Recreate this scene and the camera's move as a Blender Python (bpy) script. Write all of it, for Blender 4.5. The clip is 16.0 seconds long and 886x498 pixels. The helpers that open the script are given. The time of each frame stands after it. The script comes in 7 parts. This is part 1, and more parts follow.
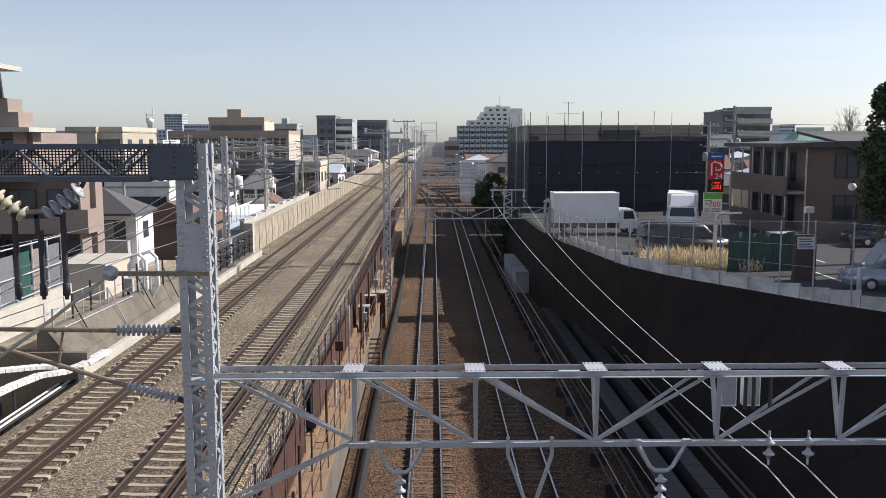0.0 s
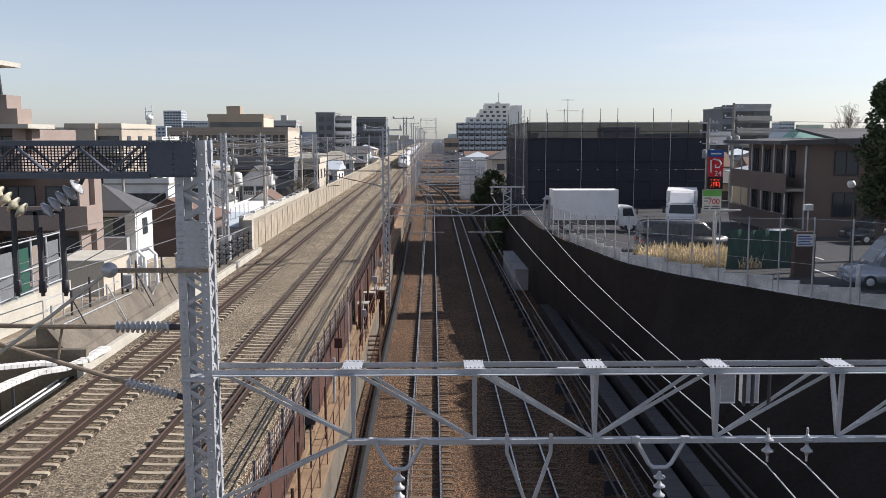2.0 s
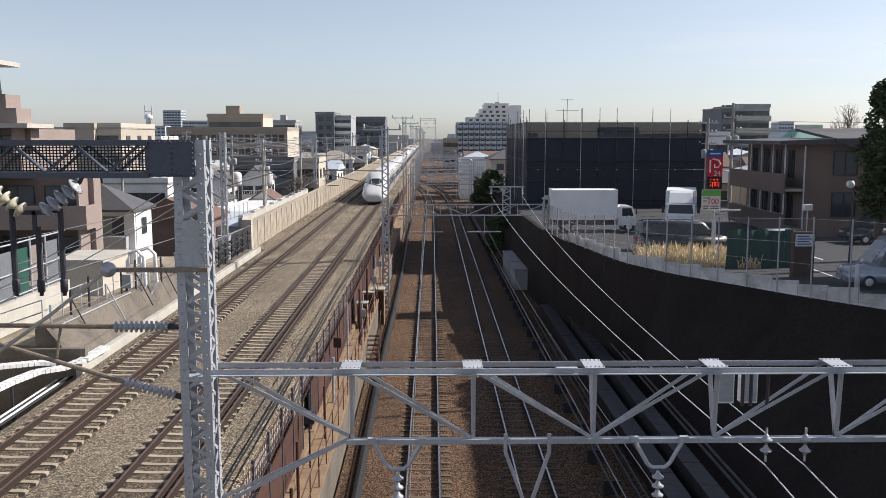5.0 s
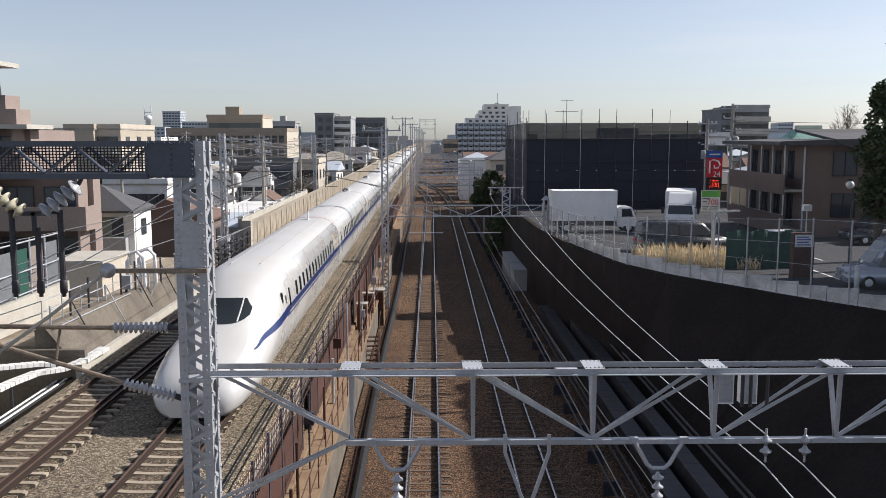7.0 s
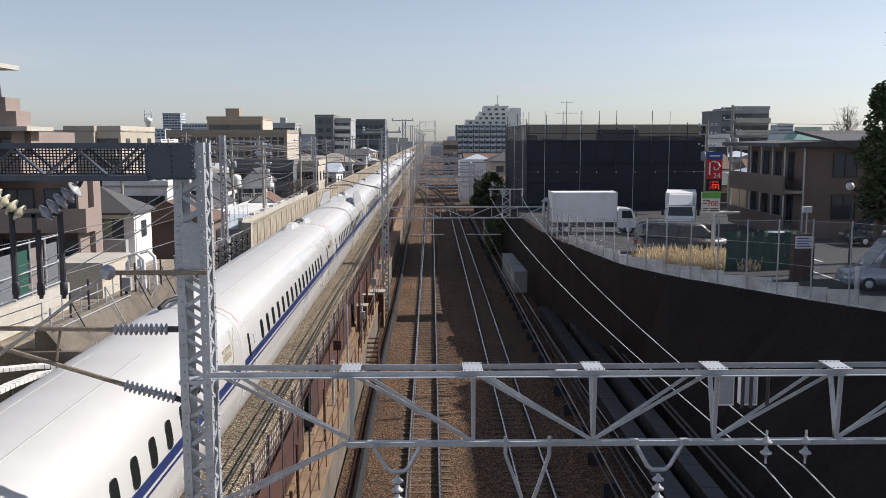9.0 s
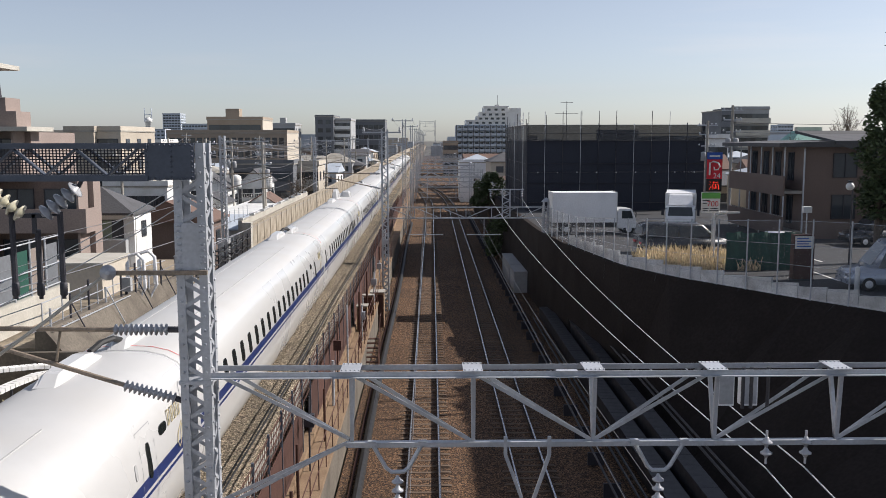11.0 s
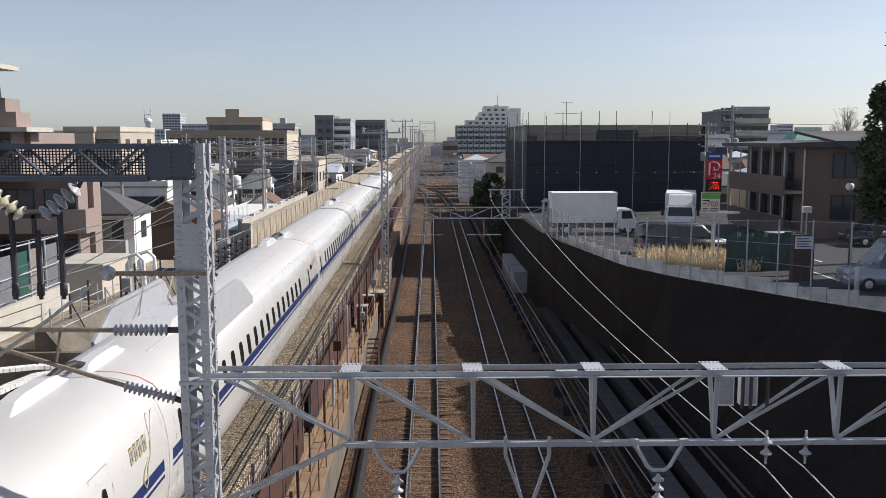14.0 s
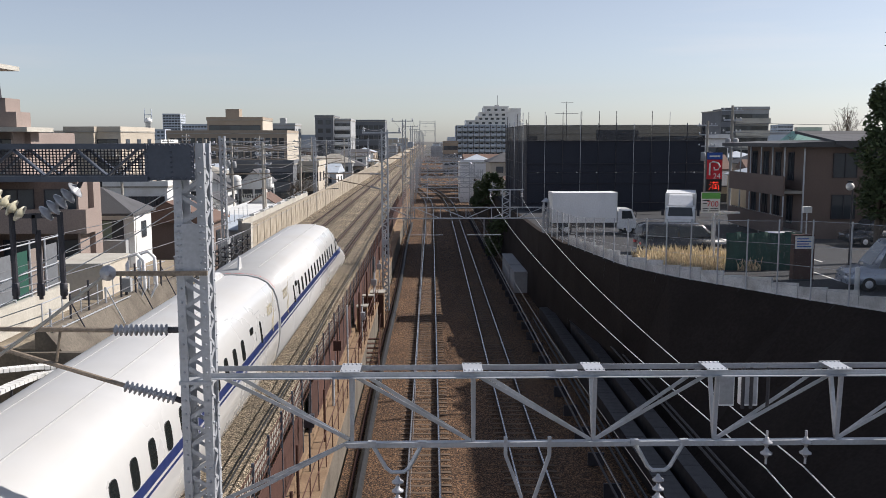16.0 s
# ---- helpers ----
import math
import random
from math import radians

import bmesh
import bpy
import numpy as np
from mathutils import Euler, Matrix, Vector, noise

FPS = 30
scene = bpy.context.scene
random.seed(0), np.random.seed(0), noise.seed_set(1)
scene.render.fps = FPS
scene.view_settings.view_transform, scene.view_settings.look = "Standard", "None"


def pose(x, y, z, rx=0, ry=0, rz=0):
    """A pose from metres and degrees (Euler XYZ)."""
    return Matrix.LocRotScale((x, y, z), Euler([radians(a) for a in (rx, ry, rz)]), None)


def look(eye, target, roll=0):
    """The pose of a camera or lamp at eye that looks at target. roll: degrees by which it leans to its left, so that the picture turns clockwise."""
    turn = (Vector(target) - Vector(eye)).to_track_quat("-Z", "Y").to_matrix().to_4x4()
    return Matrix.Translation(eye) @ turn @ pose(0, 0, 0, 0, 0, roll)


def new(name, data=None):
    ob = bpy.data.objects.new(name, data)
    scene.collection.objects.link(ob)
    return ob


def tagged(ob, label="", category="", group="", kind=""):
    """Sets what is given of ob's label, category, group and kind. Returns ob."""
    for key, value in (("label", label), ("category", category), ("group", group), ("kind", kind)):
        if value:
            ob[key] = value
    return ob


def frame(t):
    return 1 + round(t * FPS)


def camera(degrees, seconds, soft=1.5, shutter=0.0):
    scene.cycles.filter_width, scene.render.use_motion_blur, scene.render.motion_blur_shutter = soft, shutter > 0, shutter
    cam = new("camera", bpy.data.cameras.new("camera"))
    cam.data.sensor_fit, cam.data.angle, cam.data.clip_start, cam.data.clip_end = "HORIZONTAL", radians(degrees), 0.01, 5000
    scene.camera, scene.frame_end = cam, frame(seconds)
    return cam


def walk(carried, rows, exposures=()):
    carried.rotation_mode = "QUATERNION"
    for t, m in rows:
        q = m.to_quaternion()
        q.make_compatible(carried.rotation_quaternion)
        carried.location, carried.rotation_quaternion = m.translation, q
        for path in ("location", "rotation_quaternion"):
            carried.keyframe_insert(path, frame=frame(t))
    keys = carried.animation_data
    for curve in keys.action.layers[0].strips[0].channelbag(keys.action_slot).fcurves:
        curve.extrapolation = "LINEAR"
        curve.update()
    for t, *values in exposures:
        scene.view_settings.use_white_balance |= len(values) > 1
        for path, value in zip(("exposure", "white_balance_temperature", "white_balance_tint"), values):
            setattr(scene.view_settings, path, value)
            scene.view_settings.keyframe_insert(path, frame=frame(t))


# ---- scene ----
# camera: held still by hand on a road bridge, small sway only
LENS = 1580.0
cam = camera(52.77, 16.0, soft=0.7)
EYE_Z = 8.45


def held(dx, dy, roll, side=0.0):
    yaw = 0.89 - math.degrees(dx / LENS)
    pitch = -7.25 + math.degrees(dy / LENS)
    eye = Vector((side, 0, EYE_Z))
    way = Vector((math.sin(radians(yaw)), math.cos(radians(yaw)), math.tan(radians(pitch))))
    return look(eye, eye + way, roll)


walk(cam, [
    (0.0, held(2.0, 7.0, -0.10, -0.012)), (0.5, held(1.9, 6.4, -0.10, -0.012)),
    (1.0, held(1.6, 6.4, -0.08, -0.012)), (1.5, held(1.2, 1.6, -0.08, -0.01)),
    (2.0, held(0.7, 1.7, -0.05, -0.01)), (2.5, held(0.2, 0.0, 0.0)),
    (3.0, held(0, 0, 0)), (3.5, held(0, 1.3, 0)), (4.0, held(-0.3, 0.7, 0)),
    (6.5, held(-0.5, 2.7, -0.03)), (7.0, held(-1, 2.8, -0.03)), (7.5, held(-1, 2.8, -0.03)),
    (8.0, held(-1, 4.0, -0.05)), (8.5, held(-1, 5.5, -0.07)), (9.0, held(-0.8, 5.7, -0.07)),
    (11.5, held(-0.8, 6.5, -0.08)), (12.0, held(-0.8, 7.5, -0.10)), (12.5, held(-0.8, 7.8, -0.10)),
    (13.0, held(-1, 7.0, -0.10)), (14.0, held(-1, 6.6, -0.10)), (16.0, held(-0.8, 6.6, -0.10)),
], exposures=[(0.0, 0.44, 6350, 13), (4.0, 0.42, 6350, 13), (6.5, 0.36, 6350, 13), (8.5, 0.26, 6350, 13), (14.5, 0.24, 6350, 13), (16.0, 0.26, 6350, 13)])

# daylight: low winter sun from the right and a little ahead
SUN_EL, SUN_AZ = 37.5, 14.0
world = bpy.data.worlds.new("world")
scene.world = world
world.use_nodes = True
wn = world.node_tree.nodes
sky = wn.new("ShaderNodeTexSky")
sky.sky_type, sky.sun_disc = "NISHITA", False
sky.sun_elevation, sky.sun_rotation = radians(SUN_EL), radians(90 - SUN_AZ)
sky.air_density, sky.dust_density, sky.ozone_density = 0.8, 0.7, 1.6
wn["Background"].inputs["Strength"].default_value = 0.10
pale = wn.new("ShaderNodeHueSaturation")          # thin winter haze
pale.inputs["Saturation"].default_value = 0.55
streak, wtc, wmap, wrange = (wn.new("ShaderNodeTexNoise"), wn.new("ShaderNodeTexCoord"), wn.new("ShaderNodeMapping"), wn.new("ShaderNodeMapRange"))
wmap.inputs["Scale"].default_value = (1.2, 1.2, 14.0)
streak.inputs["Scale"].default_value, streak.inputs["Detail"].default_value = 2.2, 5
wrange.inputs["From Min"].default_value, wrange.inputs["From Max"].default_value = 0.5, 0.72
wrange.inputs["To Min"].default_value, wrange.inputs["To Max"].default_value = 0.60, 0.42
for a, b in ((wtc.outputs["Generated"], wmap.inputs["Vector"]), (wmap.outputs["Vector"], streak.inputs["Vector"]), (streak.outputs["Fac"], wrange.inputs["Value"]),
             (wrange.outputs["Result"], pale.inputs["Saturation"])):
    world.node_tree.links.new(a, b)
world.node_tree.links.new(sky.outputs["Color"], pale.inputs["Color"])
world.node_tree.links.new(pale.outputs["Color"], wn["Background"].inputs["Color"])
sun = new("sun", bpy.data.lights.new("sun", "SUN"))
sun.data.energy, sun.data.angle, sun.data.color = 5.0, radians(0.53), (1.0, 0.94, 0.85)
sun_way = Vector((math.cos(radians(SUN_AZ)) * math.cos(radians(SUN_EL)),
                  math.sin(radians(SUN_AZ)) * math.cos(radians(SUN_EL)), math.sin(radians(SUN_EL))))
sun.matrix_world = look(sun_way * 200, (0, 0, 0))


# ---- materials ----
def mat(name, color, rough=0.7, metal=0.0, vary=0.25, scale=3.0, grain=40.0, bump=0.15, dirt=None, coat=0.0,
        per_object=0.0, per_island=0.0, spec=0.5):
    """Two scales of noise on the colour, fine relief, and an optional second colour in patches."""
    m = bpy.data.materials.new(name)
    m.use_nodes = True
    n, ln = m.node_tree.nodes, m.node_tree.links
    b = n["Principled BSDF"]
    b.inputs["Metallic"].default_value = metal
    b.inputs["Coat Weight"].default_value = coat
    b.inputs["Specular IOR Level"].default_value = spec
    tc = n.new("ShaderNodeTexCoord")
    geo = n.new("ShaderNodeNewGeometry")
    big, fine = n.new("ShaderNodeTexNoise"), n.new("ShaderNodeTexNoise")
    for t, s, d in ((big, scale, 4), (fine, grain, 3)):
        t.inputs["Scale"].default_value, t.inputs["Detail"].default_value = s, d
        ln.new(tc.outputs["Object"], t.inputs["Vector"])
    dark = [c * (1 - vary) for c in color]
    lite = [min(1, c * (1 + vary)) for c in color]
    mix1 = n.new("ShaderNodeMix")
    mix1.data_type = "RGBA"
    mix1.inputs[6].default_value, mix1.inputs[7].default_value = (*dark, 1), (*lite, 1)
    mr = n.new("ShaderNodeMapRange")
    mr.inputs["From Min"].default_value, mr.inputs["From Max"].default_value = 0.3, 0.7
    ln.new(fine.outputs["Fac"], mr.inputs["Value"])
    ln.new(mr.outputs["Result"], mix1.inputs[0])
    last = mix1.outputs[2]
    mix2 = n.new("ShaderNodeMix")
    mix2.data_type = "RGBA"
    d = dirt or [c * 0.7 for c in color]
    mix2.inputs[7].default_value = (*d, 1)
    mr2 = n.new("ShaderNodeMapRange")
    mr2.inputs["From Min"].default_value, mr2.inputs["From Max"].default_value = 0.45, 0.75
    mr2.inputs["To Max"].default_value = 0.85 if dirt else 0.4
    ln.new(big.outputs["Fac"], mr2.inputs["Value"])
    ln.new(mr2.outputs["Result"], mix2.inputs[0])
    ln.new(last, mix2.inputs[6])
    last = mix2.outputs[2]
    if per_object or per_island:
        if per_object:
            src = n.new("ShaderNodeObjectInfo").outputs["Random"]
        else:
            src = geo.outputs["Random Per Island"]
        mr3 = n.new("ShaderNodeMapRange")
        a = per_object or per_island
        mr3.inputs["To Min"].default_value, mr3.inputs["To Max"].default_value = 1 - a, 1 + a
        ln.new(src, mr3.inputs["Value"])
        hsv = n.new("ShaderNodeHueSaturation")
        ln.new(mr3.outputs["Result"], hsv.inputs["Value"])
        ln.new(last, hsv.inputs["Color"])
        last = hsv.outputs["Color"]
    ln.new(last, b.inputs["Base Color"])
    rr = n.new("ShaderNodeMapRange")
    rr.inputs["To Min"].default_value, rr.inputs["To Max"].default_value = max(0.03, rough - 0.12), min(1, rough + 0.12)
    ln.new(big.outputs["Fac"], rr.inputs["Value"])
    ln.new(rr.outputs["Result"], b.inputs["Roughness"])
    if bump:
        bp = n.new("ShaderNodeBump")
        bp.inputs["Strength"].default_value, bp.inputs["Distance"].default_value = bump, 0.01
        ln.new(fine.outputs["Fac"], bp.inputs["Height"])
        ln.new(bp.outputs["Normal"], b.inputs["Normal"])
    return m


def stones(name, c1, c2, c3, size=14.0, relief=0.06, patch=0.25):
    """Loose crushed stone: cells with their own grey, dark gaps and strong relief."""
    m = mat(name, c2, 0.9, vary=0.3, grain=60)
    n, ln = m.node_tree.nodes, m.node_tree.links
    b = n["Principled BSDF"]
    tc = n["Texture Coordinate"]
    cell, edge = n.new("ShaderNodeTexVoronoi"), n.new("ShaderNodeTexVoronoi")
    edge.feature = "DISTANCE_TO_EDGE"
    for v in (cell, edge):
        v.inputs["Scale"].default_value = size
        ln.new(tc.outputs["Object"], v.inputs["Vector"])
    sep = n.new("ShaderNodeSeparateColor")
    ln.new(cell.outputs["Color"], sep.inputs["Color"])
    ramp = n.new("ShaderNodeValToRGB")
    ramp.color_ramp.elements[0].color, ramp.color_ramp.elements[1].color = (*c1, 1), (*c3, 1)
    ramp.color_ramp.elements.new(0.5).color = (*c2, 1)
    ln.new(sep.outputs["Red"], ramp.inputs["Fac"])
    gap = n.new("ShaderNodeMapRange")
    gap.inputs["From Max"].default_value, gap.inputs["To Min"].default_value = 0.12, 0.27
    ln.new(edge.outputs["Distance"], gap.inputs["Value"])
    mul = n.new("ShaderNodeMix")
    mul.data_type, mul.blend_type = "RGBA", "MULTIPLY"
    mul.inputs[0].default_value = 1
    ln.new(ramp.outputs["Color"], mul.inputs[6])
    ln.new(gap.outputs["Result"], mul.inputs[7])
    big = n.new("ShaderNodeTexNoise")
    big.inputs["Scale"].default_value, big.inputs["Detail"].default_value = patch, 5
    ln.new(tc.outputs["Object"], big.inputs["Vector"])
    mr = n.new("ShaderNodeMapRange")
    mr.inputs["From Min"].default_value, mr.inputs["From Max"].default_value = 0.3, 0.7
    mr.inputs["To Min"].default_value, mr.inputs["To Max"].default_value = 0.72, 1.2
    ln.new(big.outputs["Fac"], mr.inputs["Value"])
    hsv = n.new("ShaderNodeHueSaturation")
    ln.new(mr.outputs["Result"], hsv.inputs["Value"])
    ln.new(mul.outputs[2], hsv.inputs["Color"])
    ln.new(hsv.outputs["Color"], b.inputs["Base Color"])
    bp = n["Bump"]
    bp.inputs["Strength"].default_value, bp.inputs["Distance"].default_value = 1.0, relief
    add = n.new("ShaderNodeMath")
    ln.new(gap.outputs["Result"], add.inputs[0])
    ln.new(sep.outputs["Green"], add.inputs[1])
    ln.new(add.outputs[0], bp.inputs["Height"])
    return m


M = {}
M["ballast_high"] = stones("grey_brown_ballast", (0.07, 0.052, 0.034), (0.265, 0.212, 0.145), (0.58, 0.48, 0.35), 23.0, 0.045)
M["ballast_stained_shaded"] = stones("stained_shaded_ballast", (0.022, 0.016, 0.011), (0.15, 0.112, 0.074), (0.40, 0.31, 0.21), 23.0, 0.045)
M["ballast_low"] = stones("rusty_ballast", (0.010, 0.005, 0.003), (0.115, 0.059, 0.027), (0.36, 0.205, 0.105), 22, 0.045)
M["ground"] = mat("town_ground", (0.12, 0.115, 0.105), 0.9, vary=0.3, scale=0.05, grain=2.0, dirt=(0.07, 0.075, 0.06))
M["asphalt"] = mat("asphalt", (0.06, 0.062, 0.068), 0.9, spec=0.2, vary=0.3, scale=0.4, grain=30, dirt=(0.065, 0.062, 0.06))
M["concrete"] = mat("concrete", (0.36, 0.34, 0.30), 0.85, vary=0.12, scale=0.6, grain=14, dirt=(0.20, 0.18, 0.15))
# Slope colour kept near black to hold its shade as well as stains.
M["concrete_dark"] = mat("shade_dark_stained_concrete", (0.029, 0.023, 0.020), 0.9, vary=0.2, scale=0.35, grain=8, dirt=(0.020, 0.016, 0.014), spec=0.15)
M["seam"] = mat("pale_grey_seam", (0.40, 0.40, 0.40), 0.6, vary=0.1)
M["board"] = mat("pale_edge_board", (0.72, 0.72, 0.71), 0.8, vary=0.12, scale=1.2, grain=12, dirt=(0.36, 0.35, 0.33), per_object=0.12)
M["gallery"] = mat("mid_brown_tile_wall", (0.24, 0.20, 0.175), 0.75, vary=0.14, scale=0.6, grain=12)
# Conduit and duct grey darkened to stand for the shade at the slope foot.
M["conduit"] = mat("shade_darkened_grey", (0.042, 0.042, 0.047), 0.5, 0.3, vary=0.15)
M["revet"] = mat("mossy_grey_concrete", (0.15, 0.13, 0.105), 0.9, vary=0.2, scale=0.7, grain=10, dirt=(0.07, 0.06, 0.05))
M["concrete_pale"] = mat("pale_concrete", (0.46, 0.44, 0.39), 0.85, vary=0.1, scale=0.7, grain=12, dirt=(0.36, 0.33, 0.28))
M["tan_concrete"] = mat("rust_stained_concrete", (0.245, 0.168, 0.103), 0.9, vary=0.15, scale=1.2, grain=18, dirt=(0.15, 0.09, 0.055))
M["cream_wall"] = mat("weathered_cream_concrete", (0.36, 0.315, 0.25), 0.85, vary=0.16, scale=1.1, grain=9, dirt=(0.19, 0.155, 0.115), per_object=0.06)
M["sleeper"] = mat("pale_concrete_sleeper", (0.35, 0.295, 0.225), 0.85, vary=0.14, scale=2.5, grain=25, per_object=0.12)
M["sleeper_old"] = mat("rusty_sleeper", (0.12, 0.082, 0.055), 0.9, vary=0.2, scale=2.5, grain=25, per_object=0.15)
M["rail_side"] = mat("rust_brown_rail", (0.032, 0.020, 0.015), 0.75, 0.2, vary=0.25, scale=2, grain=30)
M["rail_head"] = mat("polished_rail_head", (0.46, 0.46, 0.47), 0.25, 1.0, vary=0.1, scale=4, grain=60, bump=0.05)
M["rail_brown"] = mat("dull_rail_head", (0.145, 0.088, 0.064), 0.55, 0.4, vary=0.2, scale=3, grain=40)
M["black"] = mat("black_rubber", (0.015, 0.015, 0.016), 0.6, vary=0.2)
M["galv"] = mat("galvanised_steel", (0.45, 0.47, 0.505), 0.42, 0.2, vary=0.1, scale=1.5, grain=20, bump=0.05, dirt=(0.34, 0.35, 0.36))
# Head beam's shade is put into this blue grey; fence posts use it too.
M["blue_steel"] = mat("shade_blue_grey_steel", (0.085, 0.10, 0.13), 0.5, 0.15, vary=0.1, scale=1.5, grain=20, bump=0.05)
M["dark_steel"] = mat("dark_painted_steel", (0.045, 0.045, 0.055), 0.55, 0.2, vary=0.2, scale=2)
M["rust"] = mat("rusty_steel", (0.09, 0.042, 0.03), 0.8, 0.2, vary=0.3, scale=2, grain=25, dirt=(0.07, 0.035, 0.03), per_object=0.15)
M["brown_panel"] = mat("brown_fence_panel", (0.075, 0.034, 0.026), 0.75, 0.1, vary=0.25, scale=1.5, grain=20, per_object=0.2)
M["porcelain"] = mat("grey_porcelain", (0.42, 0.43, 0.46), 0.22, vary=0.06, bump=0.0, coat=0.5)
M["porcelain_cream"] = mat("cream_porcelain", (0.58, 0.55, 0.42), 0.25, vary=0.08, bump=0.0, coat=0.5)
M["pipe_rust"] = mat("weathered_pipe", (0.27, 0.22, 0.17), 0.6, 0.4, vary=0.25, scale=3, grain=20)
M["wire"] = mat("dull_wire", (0.20, 0.20, 0.21), 0.5, 0.5, vary=0.1, bump=0)
M["wire_pale"] = mat("pale_insulated_wire", (0.55, 0.58, 0.60), 0.45, 0.1, vary=0.1, bump=0)
M["white_body"] = mat("glossy_white_paint", (0.585, 0.585, 0.58), 0.28, vary=0.015, scale=0.4, grain=3, bump=0.0, coat=0.6, dirt=(0.59, 0.585, 0.565))
M["roof_white"] = mat("dusty_white_roof", (0.52, 0.52, 0.515), 0.5, vary=0.03, scale=0.5, grain=2, bump=0.0, dirt=(0.49, 0.48, 0.46))
M["blue_band"] = mat("deep_blue_band", (0.012, 0.03, 0.13), 0.35, vary=0.05, bump=0, coat=0.4)
M["glass_dark"] = mat("dark_train_glass", (0.012, 0.016, 0.016), 0.16, vary=0.1, bump=0.0, coat=0.6)
M["grey_skirt"] = mat("grey_under_skirt", (0.30, 0.31, 0.32), 0.5, vary=0.1, scale=1)
M["white"] = mat("white_paint", (0.75, 0.75, 0.735), 0.55, vary=0.05, scale=0.8, grain=9, bump=0.03, dirt=(0.60, 0.59, 0.55))
M["silver"] = mat("ribbed_aluminium_box", (0.78, 0.79, 0.81), 0.45, 0.0, vary=0.06, scale=0.7, grain=10)
M["mauve_tile"] = mat("mauve_brown_tile_wall", (0.27, 0.215, 0.19), 0.75, vary=0.14, scale=0.5, grain=14)
M["roof_line"] = mat("thin_red_marking", (0.62, 0.14, 0.13), 0.5, vary=0.1, bump=0)
M["shield_grey"] = mat("pale_grey_shield_paint", (0.36, 0.37, 0.39), 0.45, vary=0.04, bump=0)
M["gold_print"] = mat("dull_gold_print", (0.42, 0.36, 0.22), 0.5, vary=0.05, bump=0)
M["lamp_glass"] = mat("clear_lamp_cover", (0.30, 0.31, 0.33), 0.12, vary=0.05, bump=0, coat=0.8)
M["curtain"] = mat("pale_green_curtain", (0.20, 0.26, 0.20), 0.5, vary=0.15, scale=2, grain=9, coat=0.5)
M["tan_tile"] = mat("tan_tile_wall", (0.33, 0.27, 0.21), 0.75, vary=0.12, scale=0.5, grain=14)
M["brown_tile"] = mat("brown_tile_wall", (0.17, 0.125, 0.105), 0.75, vary=0.16, scale=0.6, grain=12)
M["tan_ground"] = mat("dusty_tan_concrete", (0.27, 0.225, 0.165), 0.9, vary=0.2, scale=0.9, grain=14, dirt=(0.17, 0.14, 0.10))
M["cream"] = mat("cream_render", (0.50, 0.45, 0.375), 0.8, vary=0.07, scale=0.3, grain=6)
M["beige"] = mat("beige_render", (0.42, 0.37, 0.30), 0.8, vary=0.08, scale=0.3, grain=6)
M["grey_wall"] = mat("grey_render", (0.36, 0.37, 0.38), 0.8, vary=0.08, scale=0.3, grain=6)
M["dark_wall"] = mat("dark_grey_cladding", (0.14, 0.15, 0.165), 0.7, vary=0.12, scale=0.4, grain=6)
# Distance haze is mixed into this blue-grey; pale metal roofs use it too.
M["blue_grey"] = mat("blue_grey_with_painted_haze", (0.43, 0.48, 0.54), 0.8, vary=0.06, scale=0.1, grain=2)
M["pane"] = mat("window_glass", (0.05, 0.06, 0.07), 0.08, vary=0.2, bump=0, coat=0.4, per_object=0.5)
M["roof_slate"] = mat("dark_slate_roof", (0.085, 0.085, 0.09), 0.7, vary=0.2, scale=0.8, grain=10, per_island=0.2)
M["roof_tile"] = mat("brown_roof_tile", (0.16, 0.10, 0.075), 0.7, vary=0.2, scale=0.8, grain=10, per_island=0.2)
M["mesh_dark"] = mat("black_scaffold_sheet", (0.042, 0.046, 0.060), 0.8, vary=0.25, scale=0.4, grain=15, spec=0.2)
M["leaf"] = mat("dark_leaf", (0.06, 0.085, 0.032), 0.7, vary=0.3, scale=2, per_island=0.45, bump=0)
M["bark"] = mat("bark", (0.10, 0.075, 0.055), 0.9, vary=0.3, scale=4, grain=30, bump=0.5)
M["straw"] = mat("dry_grass", (0.72, 0.59, 0.37), 0.9, vary=0.2, scale=2, per_island=0.35, bump=0)
M["red_sign"] = mat("red_sign_face", (0.62, 0.03, 0.045), 0.35, vary=0.05, bump=0)
M["blue_sign"] = mat("blue_sign_face", (0.03, 0.10, 0.40), 0.35, vary=0.05, bump=0)
M["green_sign"] = mat("green_sign_face", (0.16, 0.45, 0.10), 0.4, vary=0.05, bump=0)
M["car_silver"] = mat("silver_blue_car_paint", (0.42, 0.46, 0.54), 0.3, 0.4, vary=0.04, bump=0, coat=0.7)
M["car_dark"] = mat("black_car_paint", (0.02, 0.022, 0.026), 0.25, vary=0.1, bump=0, coat=0.8)
M["car_white"] = mat("white_car_paint", (0.80, 0.81, 0.83), 0.3, vary=0.03, bump=0, coat=0.6)
M["green_net"] = mat("green_windbreak_sheet", (0.012, 0.07, 0.05), 0.7, vary=0.2, scale=1.5)


# ---- mesh helpers ----
def box(bm, x0, x1, y0, y1, z0, z1):
    v = [bm.verts.new((x, y, z)) for z in (z0, z1) for y in (y0, y1) for x in (x0, x1)]
    for f in ((0, 2, 3, 1), (4, 5, 7, 6), (0, 1, 5, 4), (2, 6, 7, 3), (0, 4, 6, 2), (1, 3, 7, 5)):
        bm.faces.new([v[i] for i in f])


